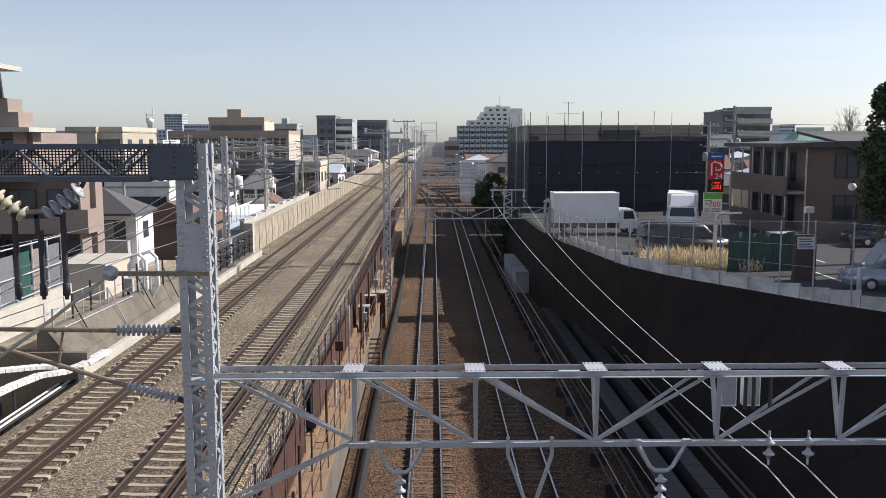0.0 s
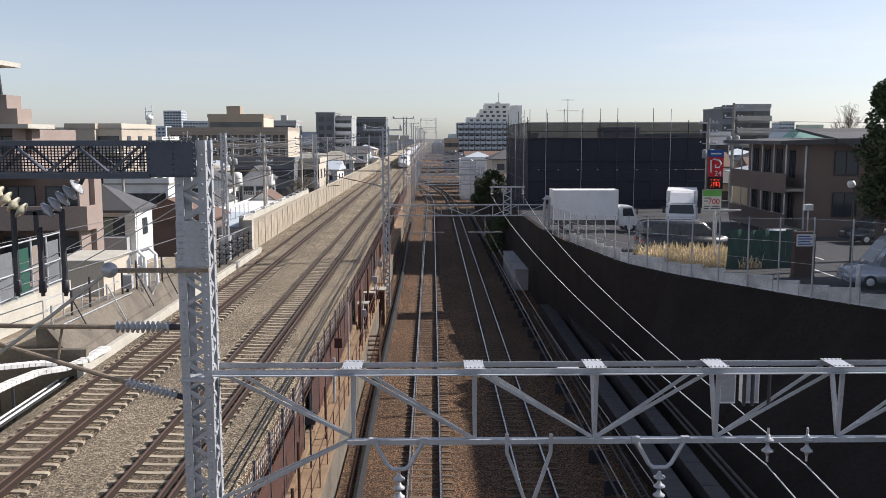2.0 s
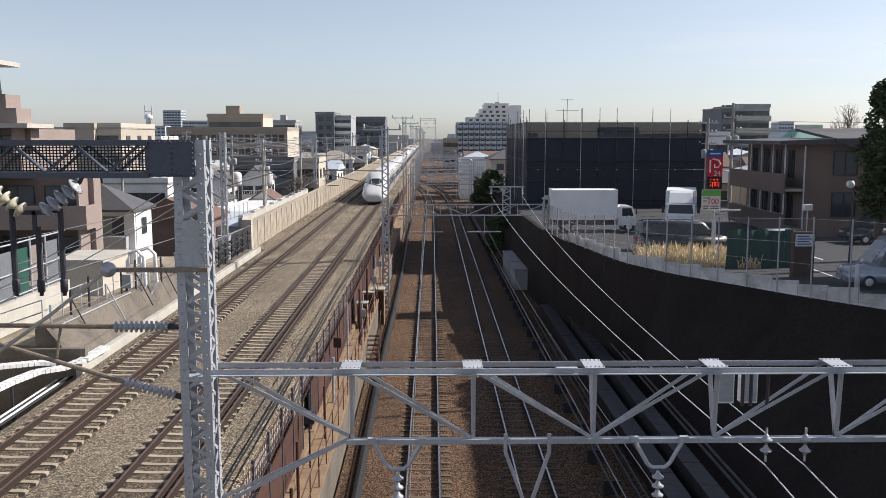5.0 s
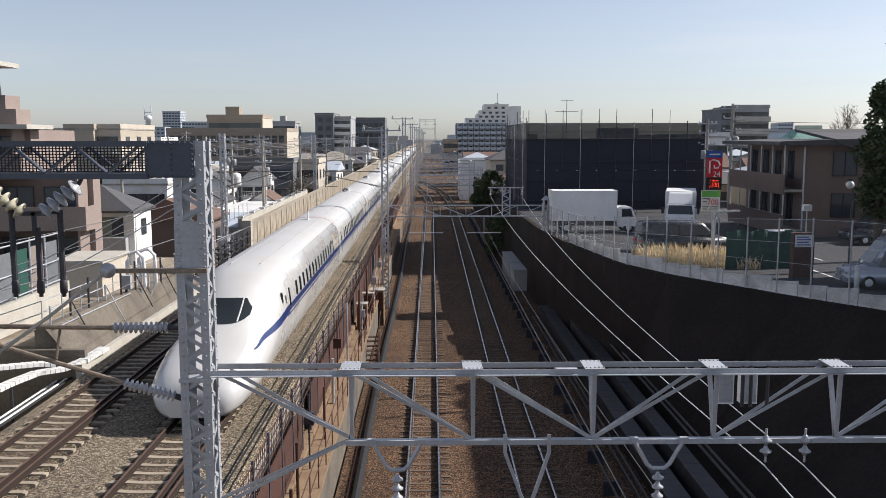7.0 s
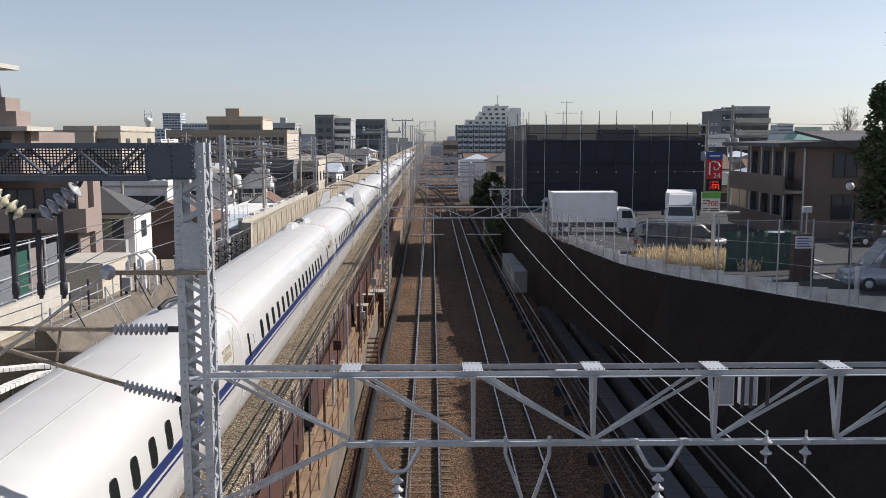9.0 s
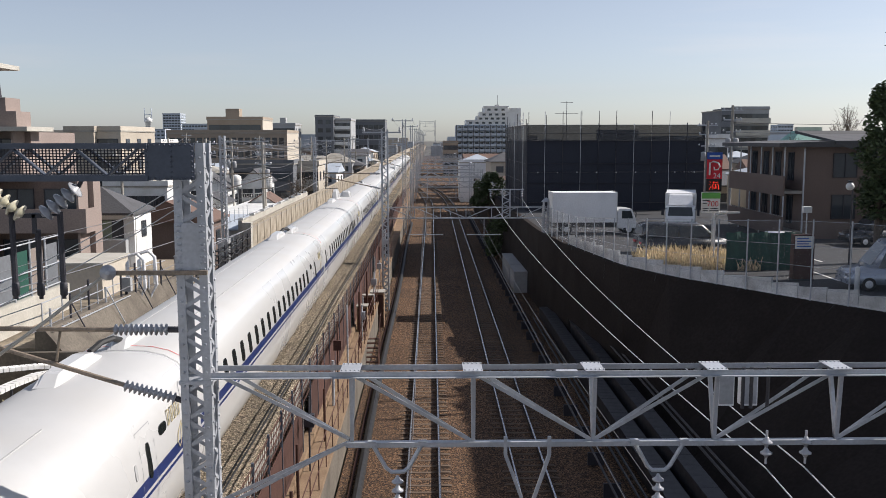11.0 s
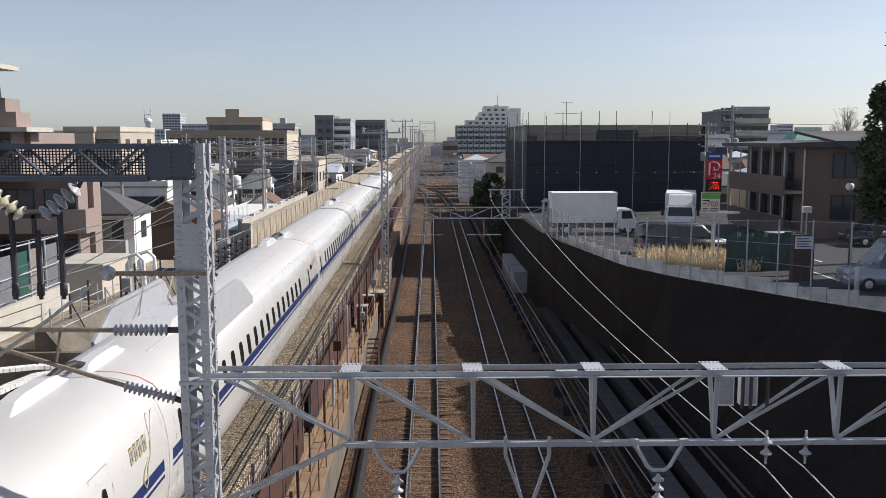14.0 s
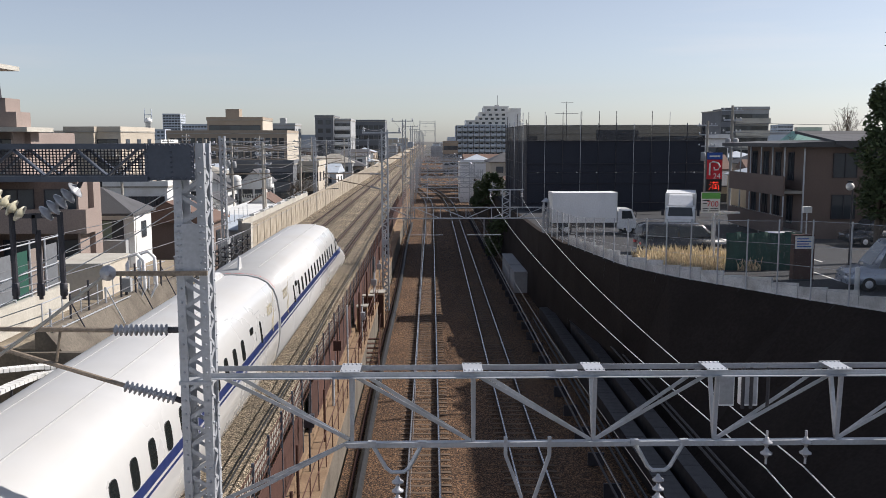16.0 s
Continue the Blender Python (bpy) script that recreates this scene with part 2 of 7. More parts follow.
def tube(bm, pts, r, n=6, r2=None, cap=True):
    """A round rod along points; r2 is the radius at its end."""
    pts = [Vector(p) for p in pts]
    rings = []
    for i, p in enumerate(pts):
        d = (pts[min(i + 1, len(pts) - 1)] - pts[max(i - 1, 0)]).normalized()
        a = d.cross(Vector((0, 0, 1)) if abs(d.z) < 0.9 else Vector((1, 0, 0))).normalized()
        c = d.cross(a)
        rad = r if r2 is None else r + (r2 - r) * i / (len(pts) - 1)
        rings.append([bm.verts.new(p + (a * math.cos(6.2832 * k / n) + c * math.sin(6.2832 * k / n)) * rad) for k in range(n)])
    for a, c in zip(rings, rings[1:]):
        for k in range(n):
            bm.faces.new((a[k], a[(k + 1) % n], c[(k + 1) % n], c[k]))
    if cap:
        bm.faces.new(rings[0][::-1])
        bm.faces.new(rings[-1])


def beam(bm, p, q, w, h, up=(0, 0, 1)):
    """A square bar from p to q, w wide and h deep along up."""
    p, q = Vector(p), Vector(q)
    d = (q - p).normalized()
    s = d.cross(Vector(up))
    if s.length < 1e-4:
        s = d.cross(Vector((0, 1, 0)))
    s.normalize()
    u = s.cross(d)
    r = [[bm.verts.new(e + s * a * w / 2 + u * c * h / 2) for a, c in ((-1, -1), (1, -1), (1, 1), (-1, 1))] for e in (p, q)]
    for k in range(4):
        bm.faces.new((r[0][k], r[0][(k + 1) % 4], r[1][(k + 1) % 4], r[1][k]))
    bm.faces.new(r[0][::-1])
    bm.faces.new(r[1])


def angle_iron(bm, p, q, w, t=0.012, up=(0, 0, 1), side=1):
    """An L-shaped steel section from p to q."""
    p, q, u = Vector(p), Vector(q), Vector(up)
    d = (q - p).normalized()
    s = d.cross(u).normalized()
    u = s.cross(d)
    beam(bm, p + s * side * w / 2, q + s * side * w / 2, w, t, u)
    beam(bm, p + u * w / 2, q + u * w / 2, t, w, u)


def lathe(bm, prof, base, axis, n=14):
    """Turns a profile of (distance along, radius) about an axis."""
    base, d = Vector(base), Vector(axis).normalized()
    a = d.cross(Vector((0, 0, 1)) if abs(d.z) < 0.9 else Vector((1, 0, 0))).normalized()
    c = d.cross(a)
    rings = [[bm.verts.new(base + d * s + (a * math.cos(6.2832 * k / n) + c * math.sin(6.2832 * k / n)) * r)
              for k in range(n)] for s, r in prof]
    for x, y in zip(rings, rings[1:]):
        for k in range(n):
            f = bm.faces.new((x[k], x[(k + 1) % n], y[(k + 1) % n], y[k]))
            f.smooth = True
    bm.faces.new(rings[0][::-1])
    bm.faces.new(rings[-1])


def prism(bm, poly, y0, y1):
    """A cross-section of (x, z) points drawn out along y."""
    a = [bm.verts.new((x, y0, z)) for x, z in poly]
    c = [bm.verts.new((x, y1, z)) for x, z in poly]
    n = len(poly)
    for k in range(n):
        bm.faces.new((a[k], a[(k + 1) % n], c[(k + 1) % n], c[k]))
    bm.faces.new(a[::-1])
    bm.faces.new(c)


def slab(bm, poly, z0, z1):
    """A ground plan of (x, y) points drawn up from z0 to z1."""
    a = [bm.verts.new((x, y, z0)) for x, y in poly]
    c = [bm.verts.new((x, y, z1)) for x, y in poly]
    n = len(poly)
    for k in range(n):
        bm.faces.new((a[k], a[(k + 1) % n], c[(k + 1) % n], c[k]))
    bm.faces.new(a[::-1])
    bm.faces.new(c)


def mesh_of(name, bm, material, fix=True):
    if fix:
        bmesh.ops.recalc_face_normals(bm, faces=bm.faces)
    me = bpy.data.meshes.new(name)
    bm.to_mesh(me)
    bm.free()
    if material:
        me.materials.append(material)
    return me


def part(name, bm, material, parent, label="", smooth=False):
    me = bm if isinstance(bm, bpy.types.Mesh) else mesh_of(name, bm, material)
    if smooth:
        me.polygons.foreach_set("use_smooth", [True] * len(me.polygons))
    ob = new(name, me)
    ob.parent = parent
    if label:
        tagged(ob, label)
    return ob


def thing(name, label, category, group="", at=None, kind=""):
    ob = new(name)
    ob.empty_display_size = 0.2
    if at is not None:
        ob.matrix_basis = at
    return tagged(ob, label, category, group, kind)


def solid(name, bm, material, label, category="", kind="", group=""):
    return tagged(new(name, mesh_of(name, bm, material)), label, category, group, kind)


def BM(*boxes):
    bm = bmesh.new()
    for b in boxes:
        box(bm, *b)
    return bm


# ---- ground, embankment, walls ----
LOW, TOP, TERR = -3.64, -0.23, 2.0          # lower ballast, upper ballast, terrace level

bm = bmesh.new()
box(bm, -2500, 2500, -300, 4500, -4.6, -4.0)
solid("ground", bm, M["ground"], "flat grey town ground reaching to the horizon", "ground", "structure")

bm = bmesh.new()
prism(bm, [(-3.2, -3.99), (-3.2, LOW), (8.2, LOW), (8.9, -3.99)], -60, 640)
solid("lower_trackbed", bm, M["ballast_low"], "rusty brown ballast bed of the lower railway line", "trackbed", "structure")

bm = bmesh.new()
prism(bm, [(-13.4, -3.99), (-13.05, -1.2), (-12.84, TOP - 0.08), (-12.4, TOP), (-12.18, TOP - .09), (-10.02, TOP - .09), (-9.8, TOP), (-8.25, TOP), (-8.03, TOP - .09),
           (-6.12, TOP - .09), (-6.02, TOP + .065), (-5.1, TOP + .05), (-4.9, TOP), (-4.32, TOP - 0.45), (-4.32, -3.99)], -60, 1400)
solid("upper_trackbed", bm, M["ballast_high"], "grey brown ballast bed of the high-speed line", "trackbed", "structure")

# brake dust and rust between and beside the rails, rail shade darkened into the same colour
for x in (-11.1, -6.95):
    bm = BM((x - 1.06, x + 1.06, -60, 1300, TOP - .2, TOP + .005))
    solid("track_ballast", bm, M["ballast_stained_shaded"], "rust-stained ballast between the rails, darkened for rail shade too", "trackbed", "structure")

bm = bmesh.new()
prism(bm, [(-13.84, -3.98), (-13.84, TOP - .16), (-12.9, TOP - .07), (-12.8, TOP - .12), (-12.8, -3.98)], 69.1, 1300)
solid("ballast_shoulder", bm, M["ballast_high"], "grey brown ballast shoulder below the parapet", "trackbed", "structure")

# retaining wall and walkway between the two lines
bm = bmesh.new()
box(bm, -4.3, -3.98, -60, 640, -3.98, -1.62)
box(bm, -3.97, -3.22, -60, 640, -2.05, -1.9)
wall_between = solid("retaining_wall", bm, M["tan_concrete"], "rust-stained concrete retaining wall with a narrow walkway", "wall", "structure")

bm = BM((-3.97, -3.27, -60, 640, -3.985, -2.053))
solid("walkway_wall", bm, M["revet"], "dark stained wall below the walkway", "wall", "structure")

# kerb and parapet on the far side of the high-speed line
bm = bmesh.new()
box(bm, -13.30, -13.06, 33.0, 69, -3.98, -0.04)
solid("track_kerb", bm, M["concrete_pale"], "pale concrete kerb beside the high-speed track", "kerb", "structure")

# terrace on the right: stained concrete slope, its shade put into the colour, up to the car park
EDGE = [(38.0, -60.0), (30.0, 4.0), (20.5, 28.0), (16.95, 33.4), (15.3, 35.7), (11.5, 42.1), (9.9, 46.1), (8.6, 55.0), (7.9, 63.8), (7.6, 85.0), (7.6, 150.0)]
FOOT = [(10.6, -60.0), (10.5, 4.0), (10.3, 28.0), (10.2, 33.4), (10.0, 35.7), (9.6, 42.1), (9.2, 46.1), (8.4, 55.0), (7.85, 63.8), (7.55, 85.0), (7.55, 150.0)]
bm = bmesh.new()
rows = []
for (ex, ey), (fx, fy) in zip(EDGE, FOOT):
    rows.append([bm.verts.new(p) for p in ((fx, fy, -3.99), (ex, ey, TERR - 0.1), (ex + 0.35, ey, TERR - 0.1), (ex + 0.35, ey, -3.99))])
for a, c in zip(rows, rows[1:]):
    for k in range(3):
        bm.faces.new((a[k], c[k], c[k + 1], a[k + 1]))
bm.faces.new(rows[0]), bm.faces.new(rows[-1])
solid("slope_wall", bm, M["concrete_dark"], "stained concrete slope below the car park, shade darkened into its colour", "wall", "structure")
bm = bmesh.new()
slab(bm, [(x + 0.36, y) for x, y in EDGE] + [(260, 150), (260, -60)], -3.98, TERR - 0.12)
solid("car_park", bm, M["asphalt"], "worn grey asphalt of a small car park", "car park", "structure")


# ---- tracks ----
def rail_mesh(y0, y1, head_mat, curve=None, h=0.16, step=None):
    """Foot, web and rounded head of a rail, drawn out along y."""
    prof = [(-0.065, -h), (0.065, -h), (0.065, -h + 0.02), (0.012, -h + 0.035), (0.012, -0.045), (0.034, -0.035), (0.034, -0.006),
            (0.026, 0.0), (-0.026, 0.0), (-0.034, -0.006), (-0.034, -0.035), (-0.012, -0.045), (-0.012, -h + 0.035), (-0.065, -h + 0.02)]
    bm = bmesh.new()
    ys = [y0, y1] if not curve else list(np.arange(y0, y1 + 0.1, step or 6.0))
    rings = [[bm.verts.new((x + (curve(y) if curve else 0), y, z)) for x, z in prof] for y in ys]
    n = len(prof)
    for a, c in zip(rings, rings[1:]):
        for k in range(n):
            f = bm.faces.new((a[k], a[(k + 1) % n], c[(k + 1) % n], c[k]))
            f.material_index = 1 if k in (6, 7, 8) else 0
    bm.faces.new(rings[0][::-1]), bm.faces.new(rings[-1])
    me = mesh_of("rail", bm, M["rail_side"])
    me.materials.append(head_mat)
    return me


def sleeper_mesh(length, w, h):
    """A sleeper that is lower and waisted in its middle."""
    bm = bmesh.new()
    hl = length / 2
    prof = [(-hl, 0.75), (-hl + 0.08, 0.95), (-hl * 0.62, 1.0), (-hl * 0.25, 0.72), (hl * 0.25, 0.72), (hl * 0.62, 1.0), (hl - 0.08, 0.95), (hl, 0.75)]
    rings = []
    for x, k in prof:
        a, t = w / 2 * (0.8 + 0.2 * k), (k - 1) * h * 0.5
        rings.append([bm.verts.new((x, y, z)) for y, z in ((-a, -h), (a, -h), (a * 0.78, t), (-a * 0.78, t))])
    for a, c in zip(rings, rings[1:]):
        for k in range(4):
            bm.faces.new((a[k], a[(k + 1) % 4], c[(k + 1) % 4], c[k]))
    bm.faces.new(rings[0][::-1]), bm.faces.new(rings[-1])
    return bm


SLEEPERS = []        # laid out at the end of the file


def track(label, gauge, x, z, y0, y1, sleeper_material, head, guards=(), curve=None, length=2.4, pitch=0.6, near=(14, 130)):
    t = thing("track", label, "railway track", "railway tracks", pose(x, 0, z))
    half = gauge / 2 + 0.034
    for s in (-1, 1):
        part("rail", rail_mesh(y0, y1, head, curve and (lambda y, s=s: curve(y))), None, t).location.x = s * half
    for g in guards:
        part("guard_rail", rail_mesh(y0, min(y1, 260), M["rail_brown"], None, 0.14), None, t, "dull brown guard rail").location.x = g
    SLEEPERS.append((t, length, pitch, y0, y1, sleeper_material, near, curve))
    return t


def low_bend(y):
    return 0.0035 * y + (-(y - 150) ** 2 * 0.00075 if y > 150 else 0)


LEFT_X, RIGHT_X = -11.1, -6.95
track("high-speed track on pale concrete sleepers, far side", 1.435, LEFT_X, 0, -40, 1200, M["sleeper"], M["rail_brown"], (0.5,))
track("high-speed track on pale concrete sleepers, train side", 1.435, RIGHT_X, 0, -40, 1200, M["sleeper"], M["rail_brown"], (0.5,))
track("narrow-gauge track with bright rails on brown sleepers", 1.067, -0.32, -3.42, -40, 330, M["sleeper_old"], M["rail_head"], (), low_bend, 2.0, 0.62)
track("narrow-gauge track with bright rails in the wall's shade", 1.067, 3.55, -3.42, -40, 330, M["sleeper_old"], M["rail_head"], (), low_bend, 2.0, 0.62)


# ---- the train ----
SEC = [(0.0, 3.73), (0.55, 3.705), (0.95, 3.61), (1.25, 3.45), (1.46, 3.19), (1.58, 2.86), (1.645, 2.45), (1.67, 2.05),
       (1.66, 1.60), (1.60, 1.15), (1.51, 0.80), (1.38, 0.50), (1.22, 0.38), (0.0, 0.38)]
COL_BODY, COL_ROOF, COL_SKIRT = 0, 1, 2


def side_at(z):
    """Half width of the coach at a height."""
    pts = SEC[1:13]
    for (x0, z0), (x1, z1) in zip(pts, pts[1:]):
        if z1 <= z <= z0:
            return x0 + (x1 - x0) * (z0 - z) / (z0 - z1)
    return 1.5


def loft(bm, stations, low_from=11):
    """Joins rings of (y, [(x, z), ...]) given for the right half, mirrored."""
    rings = []
    for y, sec in stations:
        full = sec + [(-x, z) for x, z in sec[-2:0:-1]]
        rings.append([bm.verts.new((x, y, z)) for x, z in full])
    n = len(rings[0])
    for a, c in zip(rings, rings[1:]):
        for k in range(n):
            f = bm.faces.new((a[k], a[(k + 1) % n], c[(k + 1) % n], c[k]))
            f.smooth = True
            kk = min(k, n - 1 - k)
            f.material_index = COL_ROOF if kk < 3 else COL_SKIRT if kk >= (low_from if c[0].co.y < 4 else 11) else COL_BODY
    bm.faces.new(rings[0][::-1]), bm.faces.new(rings[-1])


def body_mesh(stations, low_from=11):
    bm = bmesh.new()
    loft(bm, stations, low_from)
    me = mesh_of("body", bm, M["white_body"])
    me.materials.append(M["roof_white"]), me.materials.append(M["grey_skirt"])
    return me


NOSE_WIDE = ((0, .50), (.08, .62), (.25, .72), (.6, .82), (1.2, .91), (2.0, .97), (3.0, 1.0))     # metres behind the tip, share of the full width


def nose_section(s):
    """Cross-section s metres behind the tip of the long duck-bill nose."""
    def ramp(a, b, t):
        t = max(0, min(1, (t - a) / (b - a)))
        return t * t * (3 - 2 * t)
    wid = 1.0
    for (a, wa), (b, wb) in zip(NOSE_WIDE, NOSE_WIDE[1:]):
        if a <= s <= b:
            wid = wa + (wb - wa) * (s - a) / (b - a)
    tops = ((0, 0.86), (0.08, 1.06), (0.25, 1.25), (0.6, 1.46), (1.4, 1.74), (2.6, 2.02), (3.7, 2.30), (4.4, 2.60), (5.1, 2.98), (5.8, 3.28), (6.8, 3.54), (8.4, 3.73), (30, 3.73))
    for (a, ta), (b, tb) in zip(tops, tops[1:]):
        if a <= s <= b:
            top = ta + (tb - ta) * (s - a) / (b - a)
            break
    shoulder = 0.86 - 0.26 * ramp(2.4, 4.4, s) + 0.40 * ramp(4.8, 8.0, s)
    sec = []
    low = 0.38 - 0.14 * (1 - ramp(0, 3, s))
    belt = min(1.25, 0.55 * top + 0.1)
    for x, z in SEC:
        if z >= 2.05:
            k = (z - 2.05) / 1.68
            xx = x
            zz = belt + (2.05 - belt) * ramp(2, 8, s) + k * (top - belt - (2.05 - belt) * ramp(2, 8, s))
            if 0 < k < 1:
                xx = x * (shoulder + (1 - shoulder) * (1 - k))
        else:
            k = (z - 0.38) / 1.67
            hi = belt + (2.05 - belt) * ramp(2, 8, s)
            xx, zz = x, low + k * (hi - low)
        sec.append((xx * wid, zz))
    return sec


def oval(bm, w, h, n=16, power=3.2):
    """A flat rounded pane in the y-z plane."""
    vs = []
    for k in range(n):
        a = 6.2832 * k / n
        c, s = math.cos(a), math.sin(a)
        vs.append(((abs(c) ** (2 / power)) * math.copysign(w / 2, c), (abs(s) ** (2 / power)) * math.copysign(h / 2, s)))
    a = [bm.verts.new((0.012, y, z)) for y, z in vs]
    c = [bm.verts.new((-0.03, y, z)) for y, z in vs]
    bm.faces.new(a), bm.faces.new(c[::-1])
    for k in range(n):
        bm.faces.new((a[k], c[k], c[(k + 1) % n], a[(k + 1) % n]))


WIN_Z = 2.47


def win_mesh(w, h, material, name="window"):
    bm = bmesh.new()
    oval(bm, w, h)
    return mesh_of(name, bm, material)


W_SMALL = win_mesh(0.40, 0.60, M["glass_dark"])
W_DOOR = win_mesh(0.22, 0.70, M["glass_dark"], "door_window")
W_SIGN = win_mesh(0.50, 0.22, M["glass_dark"], "destination_display")
W_PLATE = win_mesh(0.12, 0.30, M["seam"], "car_plate")


def band_mesh(y0, y1, z0, z1, s, name="band"):
    bm = bmesh.new()
    ys = np.linspace(y0, y1, 9)
    for s in (s,):
        for a, c in zip(ys, ys[1:]):
            q = []
            for y, z in ((a, z0), (c, z0), (c, z1), (a, z1)):
                q.append(bm.verts.new((s * (side_at(z) + 0.005), y, z)))
            bm.faces.new(q if s > 0 else q[::-1])
    return mesh_of(name, bm, M["blue_band"], False)


def door_mesh():
    bm = bmesh.new()
    for (y0, y1, z0, z1) in ((-0.42, -0.40, 1.25, 3.05), (0.40, 0.42, 1.25, 3.05), (-0.42, 0.42, 3.04, 3.06)):
        zs = np.linspace(z0, z1, 6)
        for a, c in zip(zs, zs[1:]):
            bm.faces.new([bm.verts.new((side_at(min(z, 3.09)) + 0.006, y, z)) for y, z in ((y0, a), (y1, a), (y1, c), (y0, c))])
    return mesh_of("door_seam", bm, M["grey_skirt"], False)


DOOR = door_mesh()
BAND_W = [band_mesh(-12.2, 12.2, 1.90, 2.14, s) for s in (-1, 1)]
BAND_N = [band_mesh(-12.2, 12.2, 1.76, 1.83, s) for s in (-1, 1)]


def put(me, parent, name, y, z, side, x=None):
    ob = part(name, me, None, parent)
    xx = side_at(z) if x is None else x
    ob.matrix_basis = pose(side * xx, y, z, 0, 0, 0 if side > 0 else 180) @ pose(0, 0, 0, 0, -6.8, 0)
    return ob


def seam_mesh(x, y0, y1):
    bm = bmesh.new()
    z = 3.705 if abs(x) < .6 else 3.62
    box(bm, x - .012, x + .012, y0, y1, z - .02, z + .008)
    return mesh_of("roof_seam", bm, M["seam"])


SEAMS = [seam_mesh(x, -8.6, 8.6) for x in (-.56, .56)]


def arc_mesh():
    """A thin line drawn over the roof from shoulder to shoulder."""
    bm = bmesh.new()
    prof = [(-x, z) for x, z in SEC[4:0:-1]] + SEC[0:5]
    a = [bm.verts.new((x * 1.003, -.02, z + .006)) for x, z in prof]
    c = [bm.verts.new((x * 1.003, .02, z + .006)) for x, z in prof]
    for k in range(len(prof) - 1):
        bm.faces.new((a[k], a[k + 1], c[k + 1], c[k]))
    return mesh_of("roof_line", bm, M["roof_line"])


ARC = arc_mesh()


def frame_mesh():
    """A red rectangle marked on the roof."""
    bm = bmesh.new()
    for x0, x1, y0, y1 in ((-.42, .42, -.5, -.44), (-.42, .42, .44, .5), (-.42, -.36, -.44, .44), (.36, .42, -.44, .44)):
        bm.faces.new([bm.verts.new((x, y, 0)) for x, y in ((x0, y0), (x1, y0), (x1, y1), (x0, y1))])
    return mesh_of("roof_mark", bm, M["roof_line"])


MARK = frame_mesh()


def emblem_mesh():
    """A slanting gold flourish printed beside the door: bars and a long curl."""
    bm = bmesh.new()
    for k in range(4):
        y = -.55 + k * .24
        for a, c in (((y, .12), (y + .05, .42)), ((y + .05, .42), (y + .15, .40)), ((y + .15, .40), (y + .11, .13)), ((y, .12), (y + .11, .13))):
            beam(bm, (0, *a), (0, *c), .035, .006, (1, 0, 0))
    curl = [(.85 - .75 * u, .75 - 1.25 * u + .10 * math.sin(9 * u)) for u in np.linspace(0, 1, 12)] + [(-.02, -.52), (-.10, -.40), (0, -.22), (.3, -.05)]
    for a, c in zip(curl, curl[1:]):
        beam(bm, (0, *a), (0, *c), .03, .006, (1, 0, 0))
    return mesh_of("emblem", bm, M["gold_print"])


EMBLEM = emblem_mesh()


def car_kit(body, y_first, y_last, doors, display, emblem):
    """Windows, doors and bands of one coach."""
    for me in SEAMS:
        part("roof_seam", me, None, body).location.y = (y_first + y_last) / 2 * 1.03
    n = int(round((y_last - y_first) / 1.04))
    for side in (1, -1):
        for k in range(n + 1):
            put(W_SMALL, body, "window", y_first + (y_last - y_first) * k / n, WIN_Z, side)
        for d in doors:
            o = part("door", DOOR, None, body)
            o.matrix_basis = pose(0, d, 0, 0, 0, 0 if side > 0 else 180) if side > 0 else pose(0, d, 0, 0, 0, 180)
            put(W_DOOR, body, "door_window", d, 2.42, side)
            put(W_PLATE, body, "car_plate", d + (0.75 if d < 0 else -0.75), 2.45, side)
        put(EMBLEM, body, "emblem", emblem, 2.55, side, side_at(2.55) + .012)
        for d in display:
            put(W_SIGN, body, "destination_display", d, 2.72, side)


def roof_box(y, length, wid, high, name, parent, x=0.0):
    bm = bmesh.new()
    prof = [(-wid / 2, -0.08), (wid / 2, -0.08), (wid * 0.38, high * 0.75), (wid * 0.25, high), (-wid * 0.25, high), (-wid * 0.38, high * 0.75)]
    rings = []
    for yy, k in ((-length / 2, 0.05), (-length * 0.35, 0.8), (-length * 0.2, 1), (length * 0.2, 1), (length * 0.35, 0.8), (length / 2, 0.05)):
        rings.append([bm.verts.new((x + a, y + yy, 3.70 + (c * k if c > 0 else c))) for a, c in prof])
    for a, c in zip(rings, rings[1:]):
        for k in range(6):
            bm.faces.new((a[k], a[(k + 1) % 6], c[(k + 1) % 6], c[k]))
    bm.faces.new(rings[0][::-1]), bm.faces.new(rings[-1])
    return part(name, bm, M["white_body"], parent, "white roof cover")


